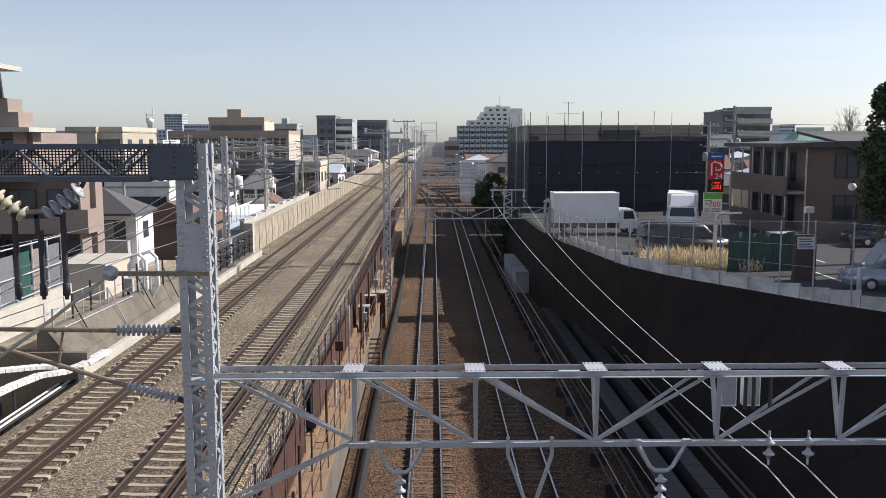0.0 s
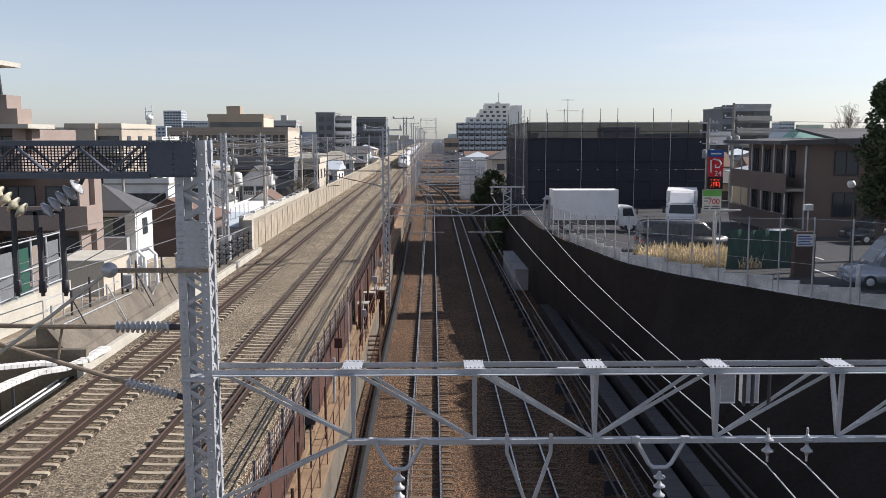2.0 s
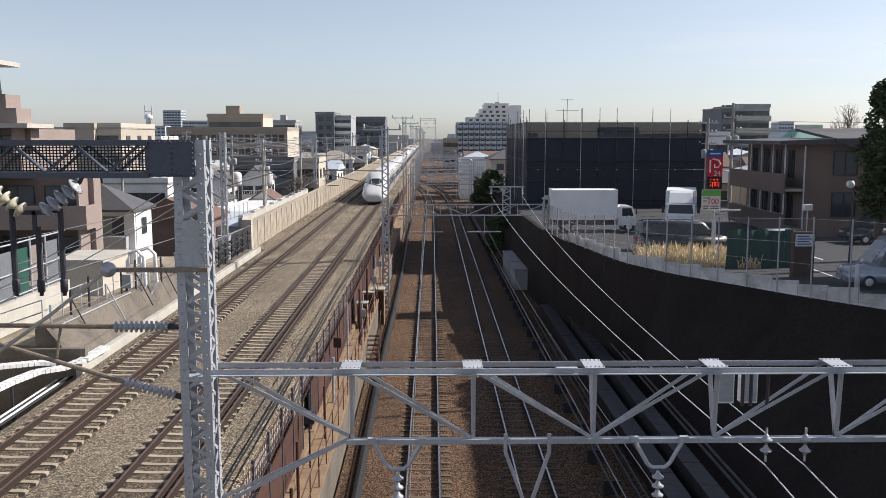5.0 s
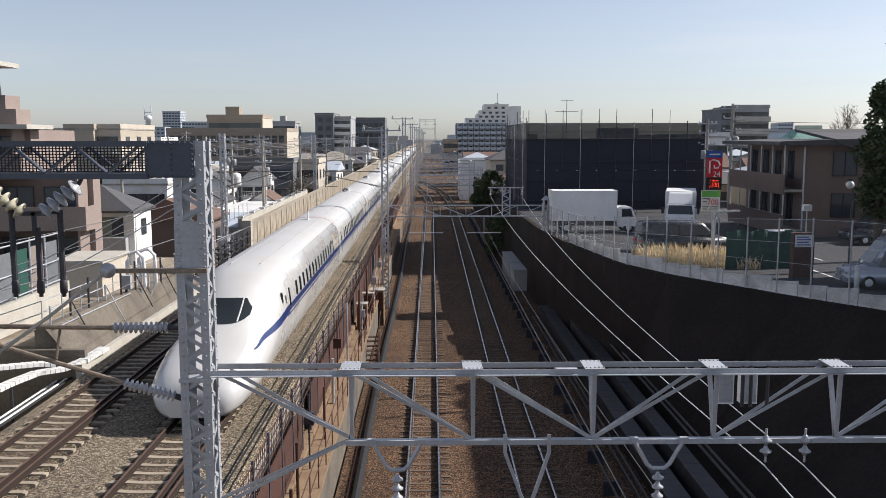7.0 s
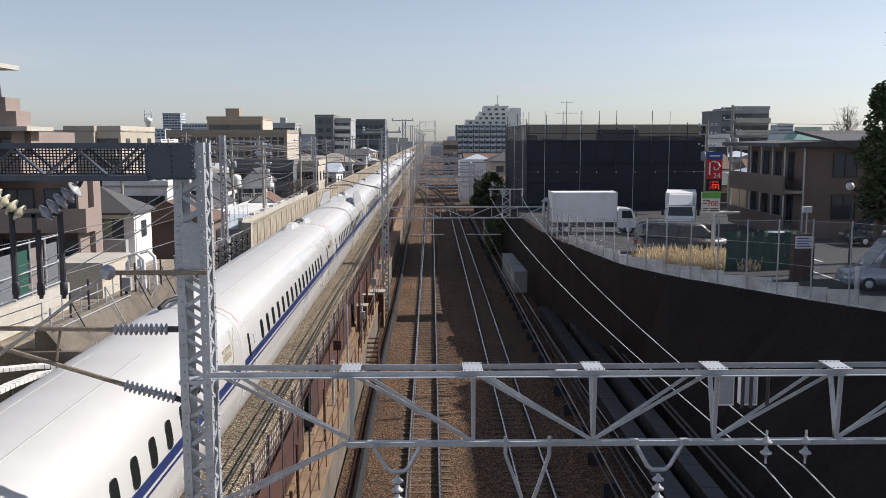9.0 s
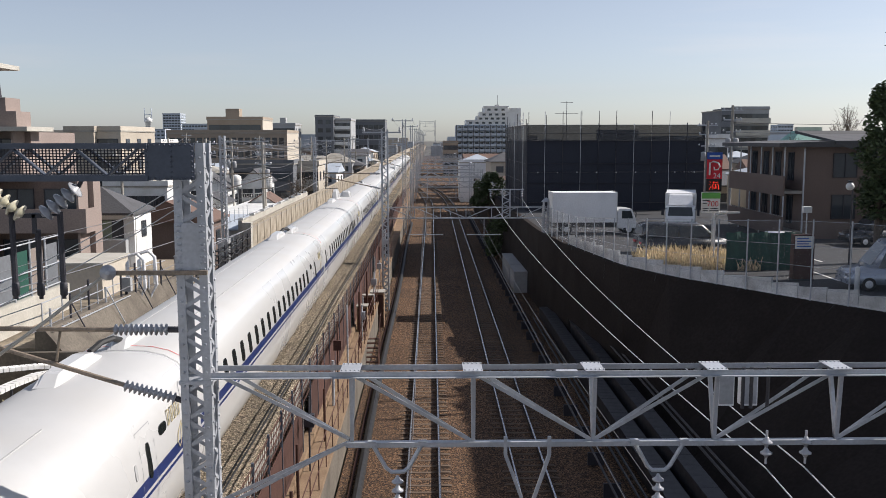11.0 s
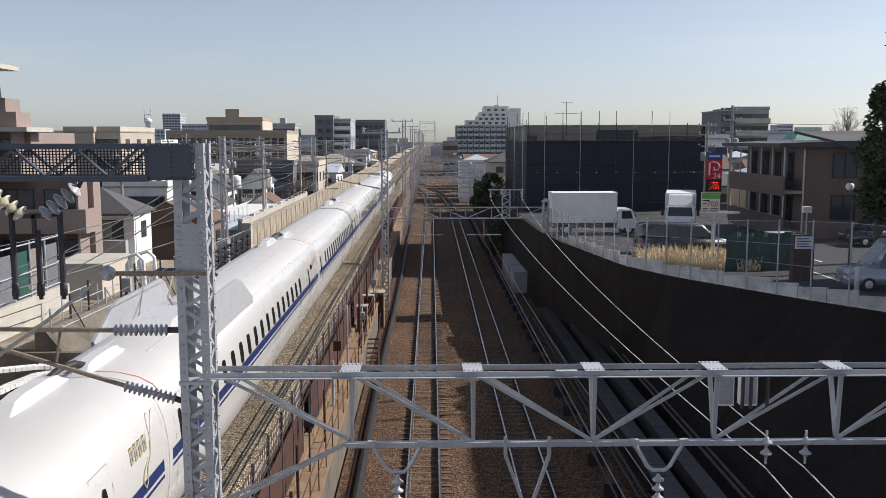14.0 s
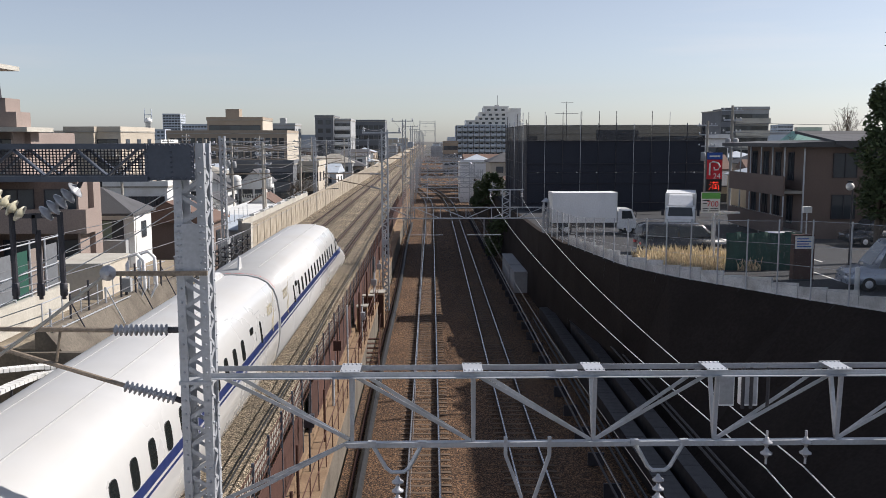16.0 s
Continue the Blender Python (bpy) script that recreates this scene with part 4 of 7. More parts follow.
def far_gantry(y, beam_right=True, x_right=8.05, foot=1.7):
    """A mast pair of the high-speed line, with a beam over the lower line."""
    g = thing("gantry", "galvanised lattice mast with a beam over the lower line", "overhead line gantry", "masts along the line", pose(0, y, 0))
    near = y < 150
    mast_top = 9.1 if y < 100 else 10.9
    lattice_column(g, -3.30, -2.80, -0.22, 0.22, -3.99, mast_top, 0.10, 0.5 if near else 0.9, detail=False)
    if beam_right:
        for z, name in ((3.68, "top_chord"), (2.92, "bottom_chord")):
            bm = bmesh.new()
            beam(bm, (-2.8, 0, z), (x_right, 0, z), 0.10, 0.08)
            part(name, bm, M["galv"], g)
        n = 6
        for k in range(n):
            a, c = -2.8 + (x_right + 2.8) * k / n, -2.8 + (x_right + 2.8) * (k + 1) / n
            bm = bmesh.new()
            za, zc = (3.68, 2.92) if k < n / 2 else (2.92, 3.68)
            beam(bm, (a, 0, za), (c, 0, zc), 0.05, 0.05)
            part("diagonal", bm, M["galv"], g)
            if k:
                bm = bmesh.new()
                beam(bm, (a, 0, 2.92), (a, 0, 3.68), 0.05, 0.05)
                part("post", bm, M["galv"], g)
        lattice_column(g, x_right, x_right + 0.42, -0.2, 0.2, foot, 4.05, 0.09, 0.5 if near else 0.9, detail=False)
        bm = bmesh.new()
        lathe(bm, [(0, 0.34), (0.05, 0.34), (0.3, 0.03)], (x_right + 0.21, 0, 4.05), (0, 0, 1), 4)
        part("cap", bm, M["galv"], g)
        for x in (-0.2, 3.9):
            bm = bmesh.new()
            beam(bm, (x, 0, 2.92), (x, 0, 1.6), 0.05, 0.05)
            tube(bm, [(x - 1.2, 0, 1.75), (x + 1.2, 0, 1.75)], 0.03, 6)
            part("drop_arm", bm, M["galv"], g)
    # cantilevers over the train side track
    for z0, z1 in ((6.05, 6.08), (5.0, 5.85)):
        bm = bmesh.new()
        sheds(bm, (-3.35, 0, z0), (-4.1, 0, z0 + (z1 - z0) * 0.2), 9 if near else 4, 0.085)
        part("insulator", bm, M["porcelain"], g)
        bm = bmesh.new()
        tube(bm, [(-4.1, 0, z0 + (z1 - z0) * 0.2), (-7.3, 0, z1)], 0.04, 6)
        part("cantilever_pipe", bm, M["pipe_rust"], g, "weathered brown cantilever pipe")
    bm = bmesh.new()
    tube(bm, [(-7.2, 0, 6.1), (-7.2, 0, 5.0), (-6.3, 0, 5.05)], 0.03, 6)
    part("steady_arm", bm, M["dark_steel"], g)
    bm = bmesh.new()
    beam(bm, (-4.6, 0, mast_top - .2), (-1.9, 0, mast_top - .2), 0.08, 0.1)
    for x in (-4.5, -2.0):
        lathe(bm, [(0, 0.03), (0.05, 0.09), (0.12, 0.1), (0.2, 0.04), (0.26, 0.09), (0.32, 0.03)], (x, 0, mast_top - .15), (0, 0, 1), 10)
    part("cross_arm", bm, M["galv"], g)
    # mast on the other side
    p = thing("catenary_mast", "slim grey steel mast beside the concrete parapet", "mast", "masts along the line", pose(-14.3, y, 0))
    lattice_column(p, -0.2, 0.2, -0.2, 0.2, -3.98, 8.7, 0.09, 0.6 if near else 1.0, detail=False)
    bm = bmesh.new()
    beam(bm, (-0.2, 0, 8.3), (3.2, 0, 8.3), 0.08, 0.1)
    part("cross_arm", bm, M["galv"], p)
    bm = bmesh.new()
    tube(bm, [(0.2, 0, 6.05), (3.4, 0, 6.1)], 0.04, 6)
    tube(bm, [(0.2, 0, 5.0), (3.4, 0, 5.9)], 0.04, 6)
    tube(bm, [(3.3, 0, 6.1), (3.3, 0, 5.0), (2.6, 0, 5.05)], 0.03, 6)
    part("cantilever_pipe", bm, M["pipe_rust"], p, "weathered brown cantilever pipe")


for gy in (62.6, 113.0, 163.0, 213.0, 263.0, 313.0, 363.0, 413.0, 463.0, 513.0, 563.0, 613.0):
    far_gantry(gy, True, 8.05 if gy < 140 else 7.4, 1.7 if gy < 140 else -3.99)

# feeder frame on the beam
ff = thing("feeder_mast", "small lattice mast carrying two feeder wires", "mast", at=pose(0, 62.6, 0))
lattice_column(ff, 5.15, 5.75, -0.15, 0.15, 2.9, 4.9, 0.07, 0.5, detail=False)
bm = bmesh.new()
beam(bm, (4.2, 0, 4.92), (6.7, 0, 4.92), 0.10, 0.08)
part("cross_arm", bm, M["galv"], ff)
for x in (4.35, 6.55):
    bm = bmesh.new()
    discs(bm, (x, 0, 4.86), 3, 0.10, 0.16)
    part("insulator", bm, M["porcelain"], ff)


def wire(name, label, pts, r, sag=0.0, material=None, steps=14, group="overhead wires"):
    bm = bmesh.new()
    line = [Vector(pts[0])]
    for a, c in zip(pts, pts[1:]):
        a, c = Vector(a), Vector(c)
        for k in range(1, steps + 1):
            u = k / steps
            q = a.lerp(c, u)
            q.z -= sag * 4 * u * (1 - u)
            line.append(q)
    tube(bm, line, r, 5)
    return solid(name, bm, material or M["wire"], label, "wire", group=group)


for x, q in ((4.35, 4.86), (6.55, 5.43)):
    wire("feeder_wire", "pale feeder wire sagging to the near beam", [(x, 62.6, 4.3), (q, 12.36, 3.72), (q - 0.2, -30, 3.9)], 0.011, 0.68, M["wire_pale"], 24)
MASTS = [-40, 12.5, 62.6, 113, 163, 213, 263, 313, 363]
for x in (LEFT_X, RIGHT_X):
    wire("contact_wire", "dark contact wire above the high-speed track", [(x + 0.2 * (-1) ** k, y, 5.0) for k, y in enumerate(MASTS)], 0.009, 0.0)
    wire("messenger_wire", "dark carrier wire above the high-speed track", [(x, y, 6.05) for y in MASTS], 0.011, 0.5)
for x in (-0.38, 3.72):
    z = 3.0
    wire("messenger_wire", "dull carrier wire above the lower line", [(x + (0.3 if y > 100 else 0), y, 2.75) for y in MASTS], 0.008, 0.45)
    wire("contact_wire", "bright contact wire above the lower line", [(x + (0.3 if y > 100 else 0), y, 1.65) for y in MASTS], 0.007, 0.0)
for x in (-4.5, -2.0):
    wire("power_wire", "slim power wire along the masts", [(x, y, 9.25 if y < 100 else 11.05) for y in MASTS[2:]], 0.014, 0.7)

# feeder hanger below the head beam
fh = thing("feeder_hanger", "porcelain disc strings and dark hanging rods below the beam", "insulator assembly")
for p, q, m, n in (((-6.25, 12.45, 7.86), (-5.62, 12.45, 7.40), "porcelain_cream", 6), ((-4.84, 12.45, 7.80), (-5.36, 12.45, 7.40), "porcelain", 5)):
    p, q = Vector(p), Vector(q)
    d = (q - p).normalized()
    step = (q - p).length / n
    for k in range(n):
        bm = bmesh.new()
        lathe(bm, [(0, .03), (.02, .05), (.04, .09), (.058, .125), (.07, .13), (.075, .075), (step, .035)], p + d * (k * step), d, 16)
        part("insulator", bm, M[m], fh, "cream porcelain disc" if n == 6 else "grey porcelain disc")
bm = bmesh.new()
beam(bm, (-5.66, 12.45, 7.40), (-5.30, 12.45, 7.40), .05, .06)
beam(bm, (-5.48, 12.45, 7.42), (-5.48, 12.45, 7.15), .05, .05)
part("yoke", bm, M["dark_steel"], fh)
bm = bmesh.new()
tube(bm, [(-4.84, 12.45, 7.80), (-4.78, 12.45, 7.92)], .03, 6)
part("link", bm, M["dark_steel"], fh)
for x, z in ((-5.81, 7.45), (-5.46, 7.2), (-5.14, 7.45)):
    bm = bmesh.new()
    tube(bm, [(x, 12.5, z), (x, 12.5, 6.42)], .042, 8)
    lathe(bm, [(0, .04), (.02, .055), (.18, .055), (.2, .03), (.24, .03)], (x, 12.5, 6.46), (0, 0, -1), 8)
    part("hanging_rod", bm, M["dark_steel"], fh, "dark hanging rod with a weighted end")
bm = bmesh.new()
tube(bm, [(-5.81, 12.5, 7.4), (-5.46, 12.5, 7.42), (-5.14, 12.5, 7.4)], .02, 6)
part("cross_bar", bm, M["dark_steel"], fh)
wire("stay_rod", "weathered pale stay rod ending on a disc", [(-4.42, 12.2, 6.62), (-5.2, 12.15, 6.02), (-6.7, 12.1, 4.95)], .026, 0.0, M["concrete_pale"])
for dz, dy in ((0, 0), (.12, .1), (-.2, .05)):
    wire("feeder_cable", "pale slack feeder cable to the mast", [(-7.4, 12.9 + dy, 5.75 + dz), (-3.3, 12.7 + dy, 7.85 + dz)], .008, .12, M["wire_pale"])
# yard portals far down the lower line
def portal(y, x0, x1, z):
    g = thing("portal", "pale lattice portal over the lower tracks", "overhead line gantry", "yard portals", pose(0, y, 0))
    for x in (x0, x1):
        lattice_column(g, x - .2, x + .2, -.2, .2, -3.99, z + .5, .1, 1.1, detail=False)
    for zz in (z, z - .8):
        bm = bmesh.new()
        beam(bm, (x0, 0, zz), (x1, 0, zz), .12, .1)
        part("chord", bm, M["galv"], g)
    n = 7
    for k in range(n):
        a, c = x0 + (x1 - x0) * k / n, x0 + (x1 - x0) * (k + 1) / n
        bm = bmesh.new()
        beam(bm, (a, 0, z - .8 * (k % 2)), (c, 0, z - .8 * ((k + 1) % 2)), .08, .08)
        part("diagonal", bm, M["galv"], g)
    for x in (x0 + 2.5, x0 + 6.5):
        bm = bmesh.new()
        beam(bm, (x, 0, z - .8), (x, 0, z - 2.6), .07, .07)
        tube(bm, [(x - 1, 0, z - 2.2), (x + 1, 0, z - 2.2)], .05, 6)
        part("drop_arm", bm, M["galv"], g)


for py, px0, px1, pz in ((124, -2.7, 8.2, 2.6), (138, -2.7, 8.2, 3.3), (152, -2.7, 8.4, 2.9), (170, -2.7, 8.6, 3.4), (188, -2.7, 8.8, 3.6), (204, -2.7, 8.8, 3.2), (221, -2.7, 8.9, 3.6), (238, -2.6, 9, 3.6), (290, -2.6, 9, 3.6)):
    portal(py, px0, px1, pz)
for pz in (16.2, 12.4):
    portal(402.0 if pz > 14 else 402.6, -3.8, 3.0, pz)


# ---- between the lines: fence, steps, cabinets ----
def line_fence():
    f = thing("trackside_fence", "rusty brown panel fence between the two lines", "fence")
    post = mesh_of("post", BM((-0.03, 0.03, -0.03, 0.03, 0, 2.85)), M["blue_steel"])
    bm = BM((-0.012, 0.012, 0.06, 1.92, 0.15, 1.75))
    panel = mesh_of("panel", bm, M["brown_panel"])
    bm = bmesh.new()
    tube(bm, [(0, 0, 2.3), (0, 2.0, 2.3)], 0.022, 6)
    rail = mesh_of("rail", bm, M["rust"])
    bm = bmesh.new()
    for k in range(1, 8):
        beam(bm, (0, k * .25, 1.76), (0, k * .25, 2.75), .014, .014)
    for z in (1.80, 2.05, 2.52, 2.75):
        beam(bm, (0, .03, z), (0, 1.97, z), .02, .03)
    grille = mesh_of("grille", bm, M["rust"])
    y = 14.0
    k = 0
    while y < 160:
        for me, name in ((post, "post"), (panel, "panel"), (rail, "top_rail"), (grille, "grille")):
            if name == "post" and y > 110 or name == "panel" and k % 9 == 7 or name == "grille" and y > 120:
                continue
            o = part(name, me, None, f)
            o.location = (-4.1, y, -1.85)
        y += 2.0
        k += 1


line_fence()


def stairs(x, y, z0, z1, n=9):
    s = thing("steel_steps", "rusty steel steps down to the lower line", "steps")
    for k in range(n):
        bm = BM((x, x + 0.7, y + k * 0.24, y + k * 0.24 + 0.26, z1 - (n - k) * (z1 - z0) / n, z1 - (n - k) * (z1 - z0) / n + 0.04))
        part("tread", bm, M["rust"], s)
    for dx in (0, 0.7):
        bm = bmesh.new()
        beam(bm, (x + dx, y, z0), (x + dx, y + n * 0.24, z1), 0.05, 0.18)
        tube(bm, [(x + dx, y, z0 + 1.0), (x + dx, y + n * 0.24, z1 + 1.0), (x + dx, y + n * 0.24 + 0.9, z1 + 1.0)], 0.02, 6)
        for q in (0.0, 0.5, 1.0):
            yy, zz = y + n * 0.24 * q, z0 + (z1 - z0) * q
            tube(bm, [(x + dx, yy, zz), (x + dx, yy, zz + 1.0)], 0.018, 6)
        part("stringer", bm, M["rust"], s)


stairs(-3.3, 44.5, LOW, -1.9)

for x0, x1, y0, y1, z0, z1 in ((-3.9, -3.35, 47.5, 48.2, -1.9, -0.55), (-3.75, -2.9, 56.5, 57.6, LOW, -1.35), (-3.9, -3.3, 52.0, 52.5, -1.9, -0.75)):
    c = thing("trackside_cabinet", "rust-streaked pale equipment cabinet", "cabinet", "trackside cabinets")
    part("body", BM((x0, x1, y0, y1, z0, z1)), M["tan_concrete"], c)
    part("lid", BM((x0 - 0.04, x1 + 0.04, y0 - 0.04, y1 + 0.04, z1 + 0.002, z1 + 0.06)), M["concrete"], c)
    part("door", BM((x0 + 0.05, x1 - 0.05, y0 - 0.02, y0 - 0.002, z0 + 0.1, z1 - 0.1)), M["rust"], c)

# lower cable racks beside the slope foot
for x, z in ((6.9, -3.3), (7.15, -3.3), (9.5, -2.3), (9.7, -2.25)):
    bm = bmesh.new()
    tube(bm, [(x, y, z) for y in range(-10, 62, 4)], .05, 6)
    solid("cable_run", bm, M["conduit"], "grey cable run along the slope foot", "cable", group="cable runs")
# railings, posts and clutter on the walkway
rl = thing("walkway_railing", "rusty pipe railing along the walkway", "railing")
for k in range(34):
    y = 16 + k * 1.9
    bm = bmesh.new()
    tube(bm, [(-3.28, y, -1.9), (-3.28, y, -0.75)], 0.02, 6)
    part("post", bm, M["rust"], rl)
for z in (-0.75, -1.3):
    bm = bmesh.new()
    tube(bm, [(-3.28, 16, z), (-3.28, 79, z)], 0.017, 6)
    part("rail", bm, M["rust"], rl)
random.seed(5)
for k in range(22):
    y = 18 + k * 3.1 + random.uniform(-1, 1)
    bm = bmesh.new()
    x = random.choice((-3.75, -3.6, -3.45))
    hgt = random.uniform(1.6, 3.0)
    tube(bm, [(x, y, -1.9), (x, y, -1.9 + hgt)], random.choice((0.03, 0.045, 0.06)), 8)
    if k % 3 == 0:
        box(bm, x - 0.16, x + 0.16, y - 0.1, y + 0.1, -1.9 + hgt * 0.6, -1.9 + hgt * 0.6 + 0.4)
    solid("cable_post", bm, random.choice((M["rust"], M["galv"], M["dark_steel"])), "slim cable post on the walkway", "post", group="cable posts")

# Black pipe drawn thick to take in a dark channel and its shadow.
for x, r, name, m, lab in ((-2.45, 0.16, "cable_pipe", "black", "black cable pipe on the ballast, thickened to stand for shadow"), (-2.75, 0.05, "cable_pipe", "rust", "thin rusty pipe beside the wall")):
    bm = bmesh.new()
    tube(bm, [(x + 0.06 * math.sin(y * 0.11), y, LOW + r * 0.8) for y in range(8, 131, 3)], r, 8)
    solid(name, bm, M[m], lab, "pipe")
# cable trough with lids on the high-speed side
tr = thing("cable_trough", "row of grey concrete trough lids beside the high-speed track", "cable trough", kind="structure")
lid = mesh_of("lid", BM((-0.22, 0.22, 0.005, 0.985, 0, 0.12)), M["concrete"])
for k in range(110):
    o = part("lid", lid, None, tr)
    o.matrix_basis = pose(-4.62, 14 + k, TOP - 0.25 + 0.006 * math.sin(k * 2.3), 0, 0, 0.4 * math.sin(k * 1.7))
bm = bmesh.new()
for x, z in ((-5.05, TOP + 0.03), (-5.15, TOP + 0.03)):
    tube(bm, [(x + 0.05 * math.sin(y * 0.23), y, z) for y in range(8, 160, 3)], 0.035, 6)
solid("track_cable", bm, M["black"], "pair of black cables on the ballast", "cable")

# ---- right of the lower line: conduits, troughs, cabinets ----
for x, z in ((6.05, -3.1), (6.3, -3.1)):
    bm = bmesh.new()
    tube(bm, [(x + 0.001 * y, y, z) for y in range(-10, 150, 5)], 0.045, 8)
    solid("conduit", bm, M["conduit"], "grey conduit on low brackets, shade darkened into its colour", "pipe", group="conduits")
bm = bmesh.new()
for y in range(14, 140, 3):
    box(bm, 5.9, 6.5, y - 0.05, y + 0.05, LOW, -3.15)
solid("conduit_bracket", bm, M["dark_steel"], "row of dark brackets under the conduits", "bracket", kind="stuff")
for x0, x1, z in ((7.55, 8.25, -2.95), (8.6, 9.15, -2.6)):
    t2 = thing("cable_duct", "concrete cable duct along the slope foot, shade darkened into its grey", "cable duct", "cable ducts", kind="structure")
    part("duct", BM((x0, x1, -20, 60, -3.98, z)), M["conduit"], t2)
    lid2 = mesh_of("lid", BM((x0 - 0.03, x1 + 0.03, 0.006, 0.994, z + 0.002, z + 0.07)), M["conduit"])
    for k in range(44):
        part("lid", lid2, None, t2).location = (0, 14 + k, 0.004 * math.sin(k * 2.1))
for y0, y1, w in ((69.6, 73.6, 1.5), (74.0, 81.0, 1.4)):
    c = thing("relay_cabinet", "long grey steel relay cabinet beside the lower line", "cabinet", "relay cabinets")
    part("body", BM((6.75, 6.75 + w, y0, y1, LOW, -2.05)), M["grey_wall"], c)
    part("roof", BM((6.7, 6.8 + w, y0 - 0.06, y1 + 0.06, -2.047, -1.95)), M["grey_wall"], c)
    part("door", BM((6.85, 7.45, y0 - 0.03, y0 - 0.002, LOW + 0.2, -2.2)), M["grey_wall"], c)
    part("door", BM((7.5, 8.05, y0 - 0.03, y0 - 0.002, LOW + 0.2, -2.2)), M["grey_wall"], c)


# ---- the car park side ----
def along_edge(y):
    for (x0, y0), (x1, y1) in zip(EDGE, EDGE[1:]):
        if y0 <= y <= y1:
            return x0 + (x1 - x0) * (y - y0) / (y1 - y0)
    return EDGE[-1][0]


def edge_points(step, y0, y1):
    """Points at even steps along the terrace edge."""
    pts, d, last = [], 0.0, None
    y = y0
    while y < y1:
        p = Vector((along_edge(y), y, 0))
        if last is None or (p - last).length >= step:
            pts.append(p)
            last = p
        y += 0.02
    return pts


def net_material(name, color, open_share, size):
    """Woven wire: strands with gaps one can see through."""
    m = mat(name, color, 0.5, 0.4, vary=0.1, bump=0)
    n, ln = m.node_tree.nodes, m.node_tree.links
    tc = n["Texture Coordinate"]
    out, b = n["Material Output"], n["Principled BSDF"]
    mixs, tr = n.new("ShaderNodeMixShader"), n.new("ShaderNodeBsdfTransparent")
    mixs.inputs[0].default_value = open_share
    ln.new(b.outputs[0], mixs.inputs[1]), ln.new(tr.outputs[0], mixs.inputs[2]), ln.new(mixs.outputs[0], out.inputs["Surface"])
    return m


M["net"] = net_material("fine_wire_net", (0.34, 0.36, 0.38), 0.90, 20)
M["net_far"] = net_material("dense_wire_net", (0.42, 0.43, 0.44), 0.72, 20)
M["sheet_open"] = net_material("thin_scaffold_net", (0.05, 0.052, 0.06), 0.28, 20)


def park_fence():
    f = thing("car_park_fence", "tall galvanised fence with wire net on the slope edge", "fence")
    pts = edge_points(1.6, 14.0, 64.0)
    for i, p in enumerate(pts):
        hgt = 3.35 - max(0, min(1, (p.y - 35) / 18)) * 1.45
        bm = bmesh.new()
        tube(bm, [(p.x + 0.1, p.y, TERR - 0.2), (p.x + 0.1, p.y, TERR - 0.1 + hgt)], 0.035, 8)
        part("post", bm, M["galv"], f)
        if i + 1 == len(pts):
            break
        q = pts[i + 1]
        hq = 3.35 - max(0, min(1, (q.y - 35) / 18)) * 1.45
        bm = bmesh.new()
        for k in (0.16, 0.42, 0.68, 0.98):
            tube(bm, [(p.x + 0.1, p.y, TERR - 0.1 + hgt * k), (q.x + 0.1, q.y, TERR - 0.1 + hq * k)], 0.008, 5)
        part("rail", bm, M["galv"], f)
        bm = bmesh.new()
        bm.faces.new([bm.verts.new(v) for v in ((p.x + 0.07, p.y, TERR), (q.x + 0.07, q.y, TERR), (q.x + 0.07, q.y, TERR - 0.1 + hq), (p.x + 0.07, p.y, TERR - 0.1 + hgt))])
        part("wire_net", bm, M["net"] if p.y < 48 else M["net_far"], f)


park_fence()
kb = thing("edge_boards", "row of stepped white concrete boards along the slope edge", "kerb", kind="structure")
pts = edge_points(1.3, 14.0, 56.0)
for i, (p, q) in enumerate(zip(pts, pts[1:])):
    bm = bmesh.new()
    d = (q - p).normalized()
    s = Vector((d.y, -d.x, 0)) * 0.05
    hgt = 0.52 + 0.05 * math.sin(i * 2.3)
    a, c = p + Vector((0.28, 0, 0)), q + Vector((0.28, 0, 0)) - d * 0.03
    vs = [bm.verts.new((e.x + k.x, e.y + k.y, z)) for e, zt in ((a, 0.12), (c, -0.02)) for k in (s, -s) for z in (TERR - 0.15, TERR - 0.1 + hgt + zt)]
    for fc in ((0, 1, 3, 2), (4, 6, 7, 5), (0, 4, 5, 1), (2, 3, 7, 6), (1, 5, 7, 3), (0, 2, 6, 4)):
        bm.faces.new([vs[k] for k in fc])
    part("board", bm, M["board"], kb)


# construction joints in the slope
for k, y in enumerate((24.0, 30.0, 34.6, 38.5, 43.0, 48.0, 54.0)):
    e = Vector((along_edge(y), y, TERR - .1))
    fx = FOOT[-1][0]
    for (x0, y0), (x1, y1) in zip(FOOT, FOOT[1:]):
        if y0 <= y <= y1:
            fx = x0 + (x1 - x0) * (y - y0) / (y1 - y0)
    f = Vector((fx, y, -3.98))
    bm = bmesh.new()
    beam(bm, e, f, .05, .03)
    solid("slope_joint", bm, M["black"], "dark construction joint in the slope", "joint", "structure")


